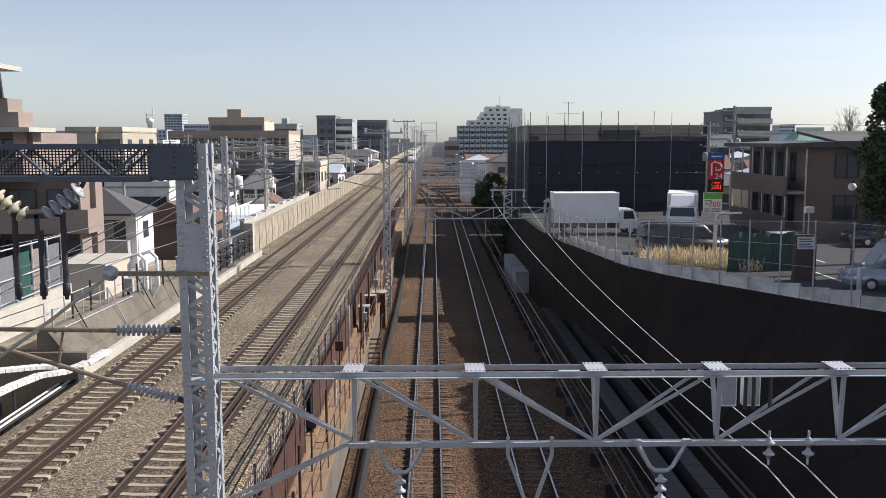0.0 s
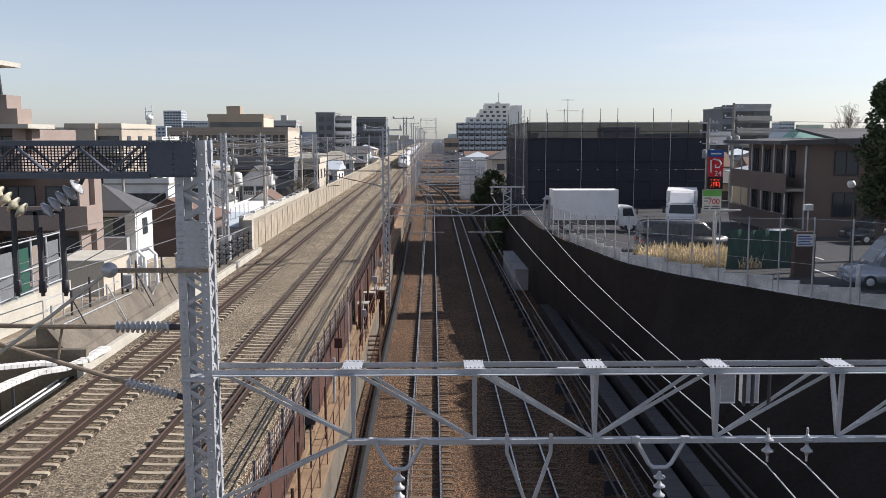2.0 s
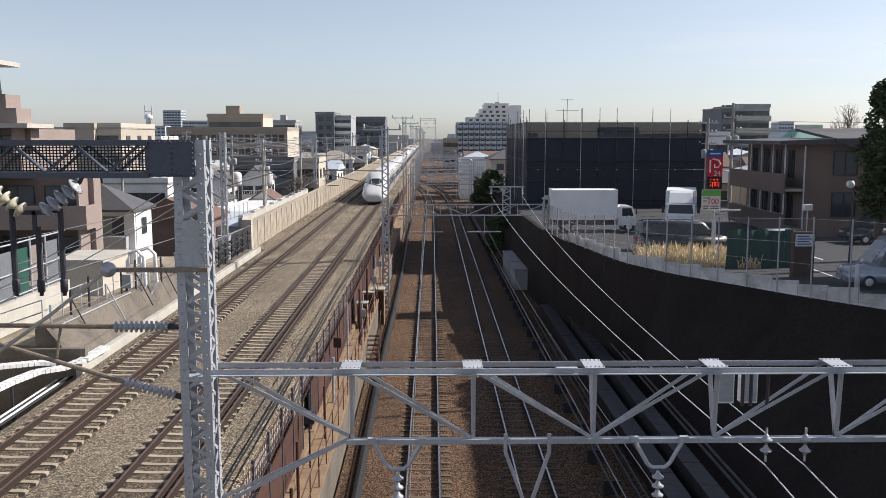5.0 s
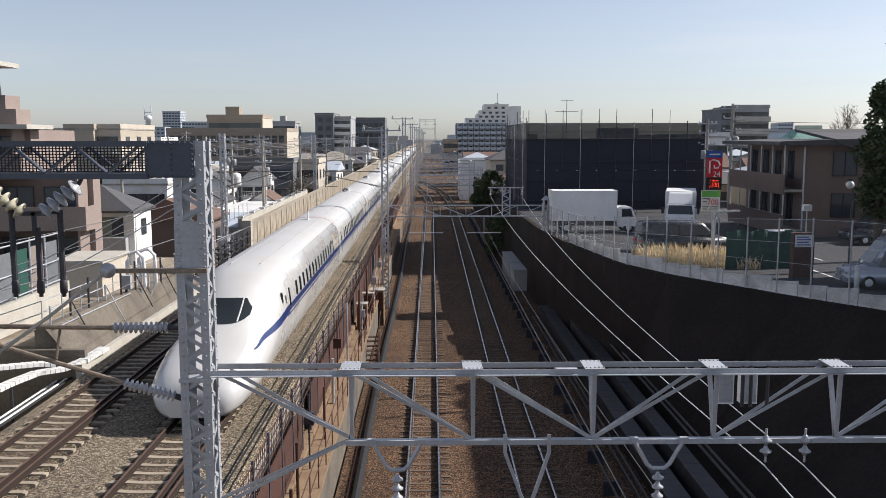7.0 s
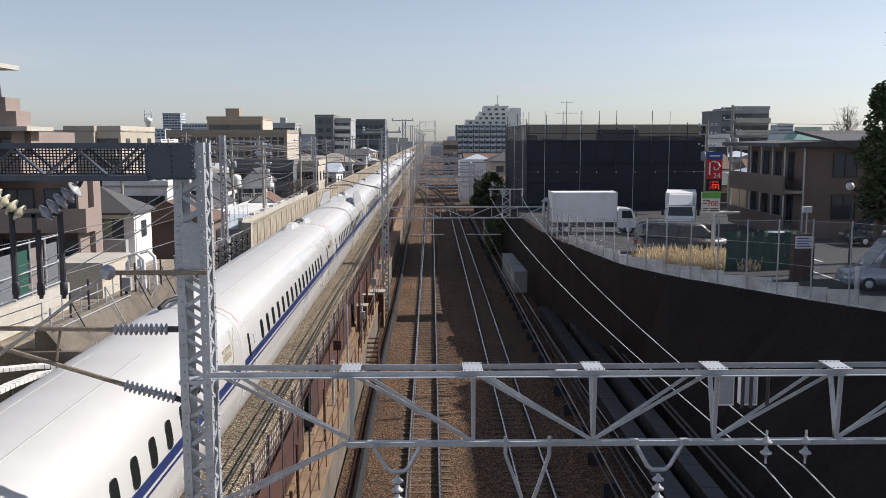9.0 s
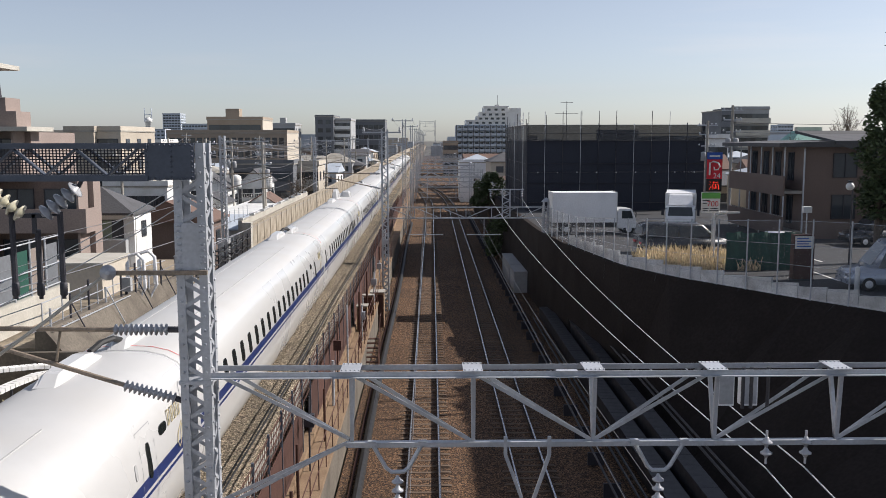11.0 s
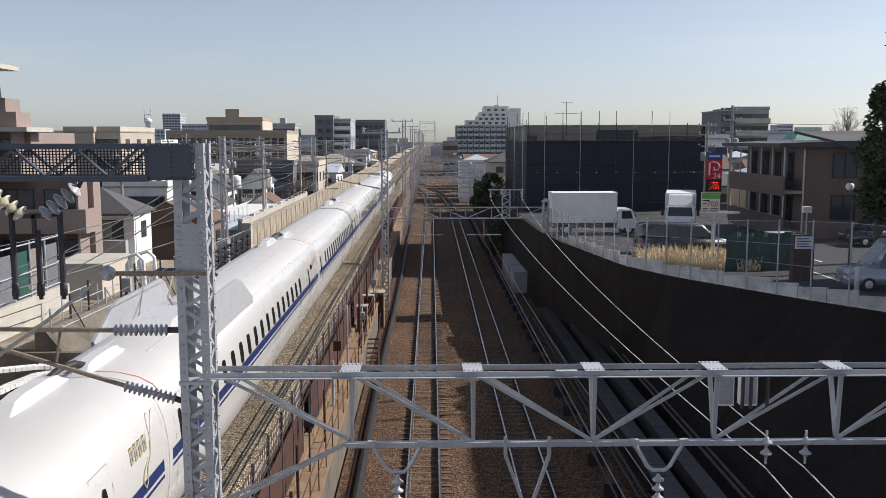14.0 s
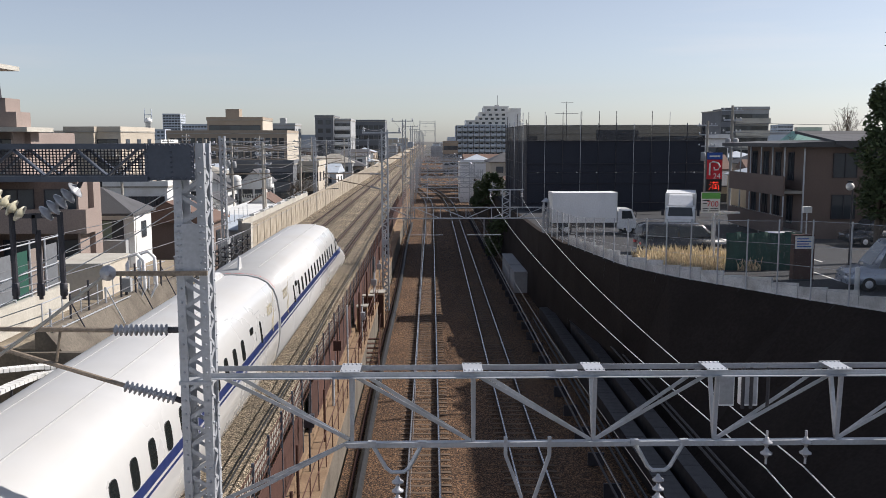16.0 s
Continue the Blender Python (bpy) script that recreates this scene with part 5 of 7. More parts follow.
def wheel(parent, x, y, z, r=0.31, w=0.2):
    bm = bmesh.new()
    lathe(bm, [(-w / 2, r * 0.6), (-w / 2, r * 0.93), (-w * 0.35, r), (w * 0.35, r), (w / 2, r * 0.93), (w / 2, r * 0.6)], (x, y, z), (0, 1, 0), 20)
    t = part("tyre", bm, M["black"], parent)
    bm = bmesh.new()
    lathe(bm, [(-w * 0.52, r * 0.12), (-w * 0.5, r * 0.55), (-w * 0.3, r * 0.6), (w * 0.3, r * 0.6), (w * 0.5, r * 0.55), (w * 0.52, r * 0.12)], (x, y, z), (0, 1, 0), 16)
    part("rim", bm, M["silver"], t)


def car(label, at, paint, length=4.6, width=1.75, high=1.5, van=False):
    """Body faces +x; the origin is on the ground under its middle."""
    c = thing("car", label, "car", "parked cars", at)
    L, W, H = length / 2, width / 2, high
    if van:
        low = [(-L, .55), (-L + .05, .9), (-L + .1, 1.0), (L - .9, 1.0), (L - .15, .85), (L, .6), (L - .03, .3), (-L + .03, .3)]
        cab = [(-L + .06, 1.0), (-L + .15, H - .12), (-L + .4, H), (L - 1.7, H - .02), (L - .85, 1.0)]
    else:
        low = [(-L, .6), (-L + .05, .88), (-L + .8, .93), (L - 1.2, .90), (L - .2, .74), (L, .55), (L - .04, .28), (-L + .04, .28)]
        cab = [(-L + .35, .92), (-L + .95, H - .1), (-L + 1.5, H), (L - 2.2, H - .02), (L - 1.2, .90)]
    bm = bmesh.new()
    for poly, wa, wb in ((low, 1.0, 1.0), (cab, .95, .80)):
        zmin, zmax = min(z for _, z in poly), max(z for _, z in poly)
        sides = []
        for s in (-1, 1):
            sides.append([bm.verts.new((x, s * W * (wa + (wb - wa) * ((z - zmin) / (zmax - zmin))), z)) for x, z in poly])
        n = len(poly)
        for k in range(n):
            bm.faces.new((sides[0][k], sides[0][(k + 1) % n], sides[1][(k + 1) % n], sides[1][k]))
        bm.faces.new(sides[0][::-1]), bm.faces.new(sides[1])
    bmesh.ops.recalc_face_normals(bm, faces=bm.faces)
    bmesh.ops.bevel(bm, geom=bm.edges[:], offset=0.045, segments=2, affect="EDGES")
    part("body", bm, paint, c, smooth=True)
    z0, z1 = (1.0 if van else .92), H - .14
    span = [(cab[0][0] + .25, cab[-1][0] - .35)]
    for s in (-1, 1):
        a, b = span[0]
        m = (a + b) / 2
        for u, v in ((a, m - .05), (m + .05, b)):
            bm = bmesh.new()
            def yy(z):
                return s * W * (.95 - .15 * (z - cab[0][1]) / (H - cab[0][1])) + s * .012
            top_u, top_v = (u + .35 if u == a else u), (v - .45 if v == b else v)
            bm.faces.new([bm.verts.new(q) for q in ((u, yy(z0 + .03), z0 + .03), (v, yy(z0 + .03), z0 + .03), (top_v, yy(z1), z1), (top_u, yy(z1), z1))])
            part("side_window", bm, M["pane"], c)
    for e, nm in ((1, "windscreen"), (-1, "rear_window")):
        (xa, za), (xb, zb) = (cab[-1], cab[-2]) if e > 0 else (cab[0], cab[1])
        bm = bmesh.new()
        vs = []
        for k, wy in ((.1, .86), (.85, .74)):
            x, z = xa + (xb - xa) * k + e * .018, za + (zb - za) * k + .018
            vs.append((x, wy * W, z)), vs.append((x, -wy * W, z))
        bm.faces.new([bm.verts.new(vs[i]) for i in (0, 1, 3, 2)])
        part(nm, bm, M["pane"], c)
    for sx in (-1, 1):
        for s in (-1, 1):
            wheel(c, sx * (L - .85), s * (W - .09), .31)
            bm = BM((sx * (L - .10) - .12, sx * (L - .10) + .12, s * (W - .28) - .17, s * (W - .28) + .17, .62, .74))
            part("headlight" if sx > 0 else "tail_light", bm, M["porcelain"] if sx > 0 else M["red_sign"], c)
    part("bumper", BM((L - .06, L + .05, -W * .9, W * .9, .3, .5)), paint, c)
    return c


GZ = TERR - 0.12
car("silver blue parked minivan beside the fence", pose(20.75, 38.4, GZ, 0, 0, 172), M["car_silver"], 5.0, 1.8, 2.2, True)
car("long dark parked estate car", pose(14.6, 51.0, GZ, 0, 0, 2), M["car_dark"], 5.2, 1.85, 1.78, True)
car("black parked van behind the fence", pose(28.0, 54.5, GZ, 0, 0, 182), M["car_dark"], 4.6, 1.75, 1.95, True)
car("white parked car behind the green sheet", pose(19.3, 49.0, GZ, 0, 0, 92), M["car_white"], 4.4, 1.7, 1.5)


def truck(label, at, length=4.6, box_h=2.15, deflector=True):
    """Box truck facing +x."""
    t = thing("box_truck", label, "truck", "box trucks", at)
    W = 1.0
    b = part("cargo_box", BM((-length, -0.08, -W, W, .85, .85 + box_h)), M["silver"], t, "pale ribbed aluminium cargo box")
    for x in (-length, -0.08):
        part("box_edge", BM((x - .03, x + .03, -W - .03, W + .03, .83, .88 + box_h)), M["white"], b)
    for k in range(1, 8):
        part("box_rib", BM((-length + k * length / 8 - .02, -length + k * length / 8 + .02, -W - .012, W + .012, .9, .8 + box_h)), M["silver"], b)
    bm = bmesh.new()
    prof = [(0, .5), (1.55, .5), (1.62, .95), (1.5, 1.35), (1.22, 2.05), (.1, 2.1), (0, 2.05)]
    sides = [[bm.verts.new((x, s * .95, z)) for x, z in prof] for s in (-1, 1)]
    n = len(prof)
    for k in range(n):
        bm.faces.new((sides[0][k], sides[0][(k + 1) % n], sides[1][(k + 1) % n], sides[1][k]))
    bm.faces.new(sides[0][::-1]), bm.faces.new(sides[1])
    bmesh.ops.bevel(bm, geom=bm.edges[:], offset=0.05, segments=2, affect="EDGES")
    cab = part("cab", bm, M["car_white"], t)
    bm = bmesh.new()
    bm.faces.new([bm.verts.new(v) for v in ((1.49, -.82, 1.42), (1.49, .82, 1.42), (1.27, .74, 2.0), (1.27, -.74, 2.0))])
    part("windscreen", bm, M["pane"], cab)
    for s in (-1, 1):
        bm = bmesh.new()
        bm.faces.new([bm.verts.new(v) for v in ((.35, s * .965, 1.3), (1.3, s * .965, 1.3), (1.12, s * .965, 1.92), (.35, s * .965, 1.92))])
        part("side_window", bm, M["pane"], cab)
        part("headlight", BM((1.56, 1.66, s * .7 - .15, s * .7 + .15, .72, .9)), M["porcelain"], cab)
        bm = BM((1.45, 1.5, s * 1.15 - .09, s * 1.15 + .09, 1.45, 1.85))
        tube(bm, [(1.4, s * .9, 1.9), (1.47, s * 1.15, 1.85)], .02, 6)
        part("mirror", bm, M["dark_steel"], cab)
    if deflector:
        bm = bmesh.new()
        for s in (0,):
            v = [bm.verts.new(q) for q in ((0, -.85, 2.1), (1.0, -.8, 2.1), (.25, -.75, 2.75), (0, -.75, 2.85), (0, .85, 2.1), (1.0, .8, 2.1), (.25, .75, 2.75), (0, .75, 2.85))]
            for f in ((0, 1, 2, 3), (4, 7, 6, 5), (0, 4, 5, 1), (1, 5, 6, 2), (2, 6, 7, 3), (0, 3, 7, 4)):
                bm.faces.new([v[i] for i in f])
        part("wind_deflector", bm, M["car_white"], cab)
    cab.scale = (0.82, 1.0, 0.86 if not deflector else 1.0)
    part("chassis", BM((-length, 0.4, -.4, .4, .45, .80)), M["dark_steel"], t)
    for x in (.8, -length + 1.0):
        for s in (-.82, .82):
            wheel(t, x, s, .36, .36, .22)
    return t


truck("white box truck parked side-on by the scaffold", pose(13.0, 62.0, GZ), 4.5, 2.05, False)
truck("white box truck parked facing the railway", pose(17.2, 60.6, GZ, 0, 0, -106), 4.5, 2.0)


def park_sign():
    s = thing("parking_sign", "tall red and blue car park sign on a steel pole", "sign", at=pose(16.0, 50.0, GZ))
    bm = bmesh.new()
    tube(bm, [(0.1, 0.15, 0), (0.1, 0.15, 5.7)], 0.07, 10)
    part("pole", bm, M["galv"], s)
    panel = part("sign_box", BM((-.44, .44, -.1, .1, 3.62, 5.82)), M["dark_steel"], s)
    part("top_band", BM((-.43, .43, -.112, -.102, 5.42, 5.80)), M["blue_sign"], panel, "blue band with a white bar")
    part("bar", BM((-.3, .3, -.118, -.113, 5.56, 5.64)), M["white"], panel)
    part("red_face", BM((-.43, .43, -.112, -.102, 4.32, 5.41)), M["red_sign"], panel, "red face with a white P shape")
    bm = bmesh.new()
    ring = [(-.26 + 0.0, 4.45)]
    tube(bm, [(-.27, -.12, 4.55), (-.27, -.12, 5.22), (-.1, -.12, 5.3), (.2, -.12, 5.22), (.3, -.12, 5.02), (.2, -.12, 4.85), (-.02, -.12, 4.83), (-.02, -.12, 5.0)], .05, 6)
    part("symbol", bm, M["white"], panel)
    part("lamp_panel", BM((-.43, .43, -.112, -.102, 3.64, 4.30)), M["black"], panel, "black lamp panel with a red lit sign")
    cu = bpy.data.curves.new("text", "FONT")
    cu.body, cu.size, cu.align_x, cu.extrude = "24", .42, "CENTER", .004
    o = new("digits", cu)
    dg = bpy.context.evaluated_depsgraph_get()
    me = bpy.data.meshes.new_from_object(o.evaluated_get(dg))
    bpy.data.objects.remove(o)
    me.materials.clear(), me.materials.append(M["white"])
    d = part("digits", me, None, panel)
    d.matrix_basis = pose(.14, -.118, 4.36, 90, 0, 0)
    em = mat("lit_red_lamps", (0.7, 0.03, 0.02), 0.5, bump=0)
    em.node_tree.nodes["Principled BSDF"].inputs["Emission Color"].default_value = (1, .06, .03, 1)
    em.node_tree.nodes["Principled BSDF"].inputs["Emission Strength"].default_value = 1.2
    # strokes of the character for "full"
    bm = bmesh.new()
    for a, c in (((-.24, 4.18), (-.17, 4.12)), ((-.26, 4.04), (-.19, 3.99)), ((-.27, 3.72), (-.18, 3.88)), ((-.12, 4.14), (.28, 4.14)), ((-.02, 4.2), (-.02, 4.06)),
                 ((.16, 4.2), (.16, 4.06)), ((-.1, 4.0), (.26, 4.0)), ((-.1, 4.0), (-.1, 3.72)), ((.26, 4.0), (.26, 3.72)), ((.08, 4.04), (.08, 3.8)), ((0, 3.94), (0, 3.8)), ((.16, 3.94), (.16, 3.8)), ((0, 3.8), (.16, 3.8))):
        beam(bm, (a[0], -.118, a[1]), (c[0], -.118, c[1]), .012, .035, (0, 1, 0))
    part("lit_character", bm, em, panel)
    tarif = part("tariff_board", BM((-.66, .40, -.08, -.02, 2.42, 3.58)), M["white"], s, "white tariff board with a green top band")
    part("green_band", BM((-.65, .39, -.092, -.082, 3.22, 3.56)), M["green_sign"], tarif)
    cu = bpy.data.curves.new("text", "FONT")
    cu.body, cu.size, cu.align_x, cu.extrude = "700", .44, "CENTER", .004
    o = new("price", cu)
    dg = bpy.context.evaluated_depsgraph_get()
    me = bpy.data.meshes.new_from_object(o.evaluated_get(dg))
    bpy.data.objects.remove(o)
    me.materials.clear(), me.materials.append(M["red_sign"])
    part("price", me, None, tarif).matrix_basis = pose(-.02, -.088, 2.78, 90, 0, 0)
    for k, (x0, x1, z) in enumerate(((-.58, -.36, 2.95), (-.6, -.2, 3.12), (-.58, -.25, 2.66), (-.15, .3, 2.66), (-.58, -.3, 2.54), (-.2, .32, 2.54))):
        part("bar", BM((x0, x1, -.09, -.082, z - .025, z + .025)), M["dark_steel"], tarif)


park_sign()


def bent_lamp(x, y, h, reach, label, head):
    s = thing("lamp_post", label, "lamp post", at=pose(x, y, GZ))
    bm = bmesh.new()
    tube(bm, [(0, 0, 0), (0, 0, h - .25), (.06, 0, h - .08), (.25, 0, h), (reach, 0, h + .08)], .045, 8)
    part("pole", bm, M["galv"], s)
    part("lamp_head", BM((.2, reach + .05, -.07, .07, h + .03, h + .12)), head, s, "slim pale lamp head")


bent_lamp(15.2, 47.0, 2.6, 1.25, "bent steel lamp post at the car park", M["white"])
gl = thing("globe_lamp", "round white globe lamp on a dark pole", "street lamp", at=pose(22.0, 46.0, GZ))
bm = bmesh.new()
tube(bm, [(0, 0, 0), (0, 0, 4.3), (-.15, 0, 4.35)], .05, 8)
part("pole", bm, M["dark_steel"], gl)
bm = bmesh.new()
bmesh.ops.create_uvsphere(bm, u_segments=18, v_segments=12, radius=.21, matrix=pose(-.15, 0, 4.1))
part("globe", bm, M["white"], gl, "white glass globe", True)
part("collar", BM((-.25, -.05, -.1, .1, 4.32, 4.4)), M["dark_steel"], gl)
fl = thing("flood_lamp", "small white flood lamp on a post", "lamp", at=pose(18.6, 43.5, GZ))
bm = bmesh.new()
tube(bm, [(0, 0, 0), (0, 0, 3.0)], .035, 8)
part("pole", bm, M["galv"], fl)
part("lamp_head", BM((-.2, .2, -.12, .12, 2.95, 3.25)), M["white"], fl)
cb = thing("notice_cabinet", "rust brown cabinet with a pale notice", "cabinet", at=pose(17.4, 41.0, GZ))
part("body", BM((-.48, .48, -.2, .2, 0, 2.15)), M["rust"], cb)
part("notice", BM((-.44, .44, -.215, -.202, 1.5, 2.08)), M["white"], cb, "pale notice with unreadable print")
for k in range(4):
    part("bar", BM((-.36, .3 - .1 * (k % 2), -.222, -.216, 1.58 + k * .12, 1.63 + k * .12)), M["blue_sign"], cb)
part("foot", BM((-.5, .5, -.22, .22, 0, .08)), M["dark_steel"], cb)
gn = thing("windbreak", "sagging green sheet windbreak on a low frame", "windbreak")
for k in range(9):
    x = 14.9 + k * .42
    bm = bmesh.new()
    rows = [[bm.verts.new((x + .42 * u / 4, 44.2 + .07 * math.sin((x + .42 * u / 4) * 9 + z), GZ + z * (1.9 + .05 * math.sin(k * 2)) / 5)) for z in range(6)] for u in range(5)]
    for a, c in zip(rows, rows[1:]):
        for z in range(5):
            bm.faces.new((a[z], c[z], c[z + 1], a[z + 1]))
    part("sheet", bm, M["green_net"], gn)
bo = thing("bollard", "white plastic bollard by the parked minivan", "bollard", at=pose(17.75, 36.3, GZ))
bm = bmesh.new()
lathe(bm, [(0, .11), (1.25, .1), (1.3, .07)], (0, 0, 0), (0, 0, 1), 14)
part("post", bm, M["white"], bo)
part("base", BM((-.16, .16, -.16, .16, 0, .03)), M["dark_steel"], bo)
for k, (x0, y0) in enumerate(((19.0, 40.6), (22.0, 40.6), (25.0, 40.6), (21.0, 47.0))):
    solid("bay_line", BM((x0, x0 + .12, y0, y0 + 4.5, GZ + .002, GZ + .008)), M["white"], "worn white parking bay line", "marking", kind="structure")

# dry grass on the bank
random.seed(11)
bm = bmesh.new()
for k in range(6500):
    y = random.uniform(43.8, 49.8)
    x = random.uniform(11.4, 16.6)
    if noise.noise((x * .7, y * .7, 3)) < -.25:
        continue
    h, a = random.uniform(.15, .45) + (random.random() < .25) * random.uniform(.1, .45), random.uniform(0, 6.28)
    lean = random.uniform(.05, .3)
    w = .014
    p = Vector((x, y, GZ))
    d = Vector((math.cos(a), math.sin(a), 0))
    s = Vector((-d.y, d.x, 0)) * w
    bm.faces.new([bm.verts.new(v) for v in (p - s, p + s, p + s * .7 + d * lean * .4 + Vector((0, 0, h * .6)), p - s * .7 + d * lean * .4 + Vector((0, 0, h * .6)))])
    bm.faces.new([bm.verts.new(v) for v in (p - s * 2 + d * lean * .4 + Vector((0, 0, h * .6)), p + s * 2 + d * lean * .4 + Vector((0, 0, h * .6)), p + d * lean + Vector((0, 0, h)))])
solid("dry_grass", bm, M["straw"], "patch of tall dry straw-coloured grass", "grass", kind="stuff")


def scaffold():
    s = thing("scaffolded_building", "building wrapped in black scaffold sheets", "building")
    x0, x1, y0, y1, z1 = 9.0, 25.3, 82.0, 104.0, 9.7
    part("core", BM((x0 + 1.4, x1 - 1.4, y0 + 1.4, y1, -3.98, 8.3)), M["concrete"], s, "grey building behind the sheets")
    n = 10
    for k in range(n):
        a, b = x0 + (x1 - x0) * k / n, x0 + (x1 - x0) * (k + 1) / n
        for i, (za, zb) in enumerate(((-3.9, 2.6), (2.62, 5.4), (5.42, 8.25))):
            part("sheet", BM((a + .015, b - .015, y0 - .01 + .015 * math.sin(k * 3 + i), y0 + .01 + .015 * math.sin(k * 3 + i), za, zb)), M["mesh_dark"], s)
        part("upper_sheet", BM((a + .015, b - .015, y0 - .006, y0 + .006, 8.27, z1)), M["sheet_open"], s, "thin see-through net")
    for k in range(8):
        a, b = y0 + (y1 - y0) * k / 8, y0 + (y1 - y0) * (k + 1) / 8
        part("sheet", BM((x0 - .01, x0 + .01, a + .02, b - .02, -3.9, 8.25)), M["mesh_dark"], s)
        part("upper_sheet", BM((x0 - .006, x0 + .006, a + .02, b - .02, 8.27, z1)), M["sheet_open"], s)
    random.seed(21)
    for k in range(n + 1):
        x = x0 + (x1 - x0) * k / n
        for dy, dx in ((-.08, 0), (.9, .25)):
            bm = bmesh.new()
            tube(bm, [(x + dx, y0 + dy, -3.9), (x + dx, y0 + dy, z1 + random.choice((.1, .2, .9, 1.2, 1.3)))], .028, 6)
            part("pole", bm, M["galv"] if k in (1, 3, 6, 8) and dx == 0 else M["dark_steel"], s)
    for k in range(9):
        bm = bmesh.new()
        y = y0 + (y1 - y0) * k / 8
        tube(bm, [(x0 - .08, y, -3.9), (x0 - .08, y, z1 + random.choice((.1, .5, 1.2)))], .035, 6)
        part("pole", bm, M["galv"] if k in (1, 4) else M["dark_steel"], s)
    for z in (.8, 2.6, 4.4, 6.2, 8.25, 8.9, 9.7):
        bm = bmesh.new()
        tube(bm, [(x0 - .05, y0 - .12, z), (x1 + .05, y0 - .12, z)], .026, 6)
        part("ledger", bm, M["dark_steel"] if z < 9 else M["galv"], s)
        bm = bmesh.new()
        tube(bm, [(x0 - .12, y0 - .05, z), (x0 - .12, y1, z)], .026, 6)
        part("ledger", bm, M["dark_steel"], s)
    for z in (6.25, 8.3):
        part("walk_board", BM((x0 + .1, x1 - .1, y0 + .2, y0 + .8, z - .05, z)), M["galv"], s)
    for x in np.arange(x0 + 1, x1, 1.8):
        part("clip", BM((x - .05, x + .05, y0 - .16, y0 - .1, 5.35, 5.45)), M["white"], s)


scaffold()
an = thing("tv_aerial", "thin rooftop television aerial", "aerial", at=pose(12.9, 84, 8.3))
bm = bmesh.new()
tube(bm, [(0, 0, 0), (0, 0, 3.6)], .03, 6)
part("mast", bm, M["wire"], an)
for z, w in ((3.5, 1.1), (2.5, 2.1)):
    bm = bmesh.new()
    tube(bm, [(-w / 2, 0, z), (w / 2, 0, z)], .02, 5)
    boom = part("boom", bm, M["wire"], an)
    for k in range(6):
        bm = bmesh.new()
        tube(bm, [(-w / 2 + w * k / 5, -.25, z), (-w / 2 + w * k / 5, .25, z)], .012, 4)
        part("aerial_element", bm, M["wire"], boom)


# ---- trees ----
def tree(name, label, at, trunk_h, r, crown, leaf, n, size, seed, bare=False):
    """crown: list of (dx, dy, dz, rx, rz) lobes filled with small leaf clumps."""
    random.seed(seed)
    t = thing(name, label, "tree", at=at)
    bm = bmesh.new()
    tube(bm, [(0, 0, -.1), (.05, 0, trunk_h * .5), (0, .05, trunk_h), (0, 0, trunk_h * 1.5)], r, 8, r * .4)
    for dx, dy, dz, rx, rz in crown:
        p = Vector((0, 0, trunk_h * random.uniform(.7, 1.2)))
        q = Vector((dx, dy, dz))
        tube(bm, [p, p.lerp(q, .5) + Vector((0, 0, .2)), q], r * .5, 6, r * .12)
        if bare:
            for k in range(14):
                d = Vector((random.uniform(-1, 1), random.uniform(-1, 1), random.uniform(-.1, 1))).normalized()
                e = q + d * rx * random.uniform(.6, 1.1)
                a = p.lerp(q, random.uniform(.4, 1))
                tube(bm, [a, a.lerp(e, .5) + Vector((0, 0, .08)), e], r * .16, 4, .008)
                for j in range(4):
                    f = a.lerp(e, random.uniform(.5, 1))
                    tube(bm, [f, f + Vector((random.uniform(-.5, .5), random.uniform(-.5, .5), random.uniform(0, .6)))], .014, 3)
    part("trunk", bm, M["bark"], t)
    if bare:
        return t
    bm = bmesh.new()
    for dx, dy, dz, rx, rz in crown:
        for k in range(n // len(crown)):
            d = Vector((random.gauss(0, 1), random.gauss(0, 1), random.gauss(0, 1))).normalized() * random.uniform(.55, 1.08)
            p = Vector((dx + d.x * rx, dy + d.y * rx, dz + d.z * rz))
            if noise.noise(p * 1.3) < -.22:
                continue
            u = Vector((random.uniform(-1, 1), random.uniform(-1, 1), random.uniform(-.6, .6))).normalized()
            v = u.cross(Vector((random.uniform(-1, 1), random.uniform(-1, 1), random.uniform(-1, 1)))).normalized()
            s = size * random.uniform(.6, 1.3)
            bm.faces.new([bm.verts.new(q) for q in (p - u * s, p - v * s * .45, p + u * s, p + v * s * .45)])
    part("crown", bm, leaf, t)
    return t


tree("evergreen_tree", "dense dark evergreen tree at the car park", pose(20.35, 40.0, GZ), 2.6, .22,
     [(0, 0, 3.9, 1.0, 1.0), (.5, .2, 5.0, 1.3, 1.1), (-.1, -.2, 6.0, 1.15, 1.0), (.3, 0, 7.2, 1.0, 1.0), (.2, .2, 8.3, .7, .8), (1.6, .2, 6.0, 1.3, 1.6)], M["leaf"], 9000, .13, 31)
# Two more trees beyond the view, added to shade the lower tracks.
for k, (x, y, z0, z1) in enumerate(((24.9, 44.2, 11.2, 11.7), (26.4, 47.4, 12.4, 12.8))):
    lobes = [((-.2, .1, .25)[j % 3], (.8, -.8, 0)[j % 3], z0 + (z1 - z0) * j / 6, 1.45 if j < 5 else 1.0, 1.0) for j in range(7)]
    tree("evergreen_tree", "tall dense evergreen tree out of view, added for its shade", pose(x, y, GZ), z0 - .6, .24, lobes, M["leaf"], 11000, .22, 50 + k)
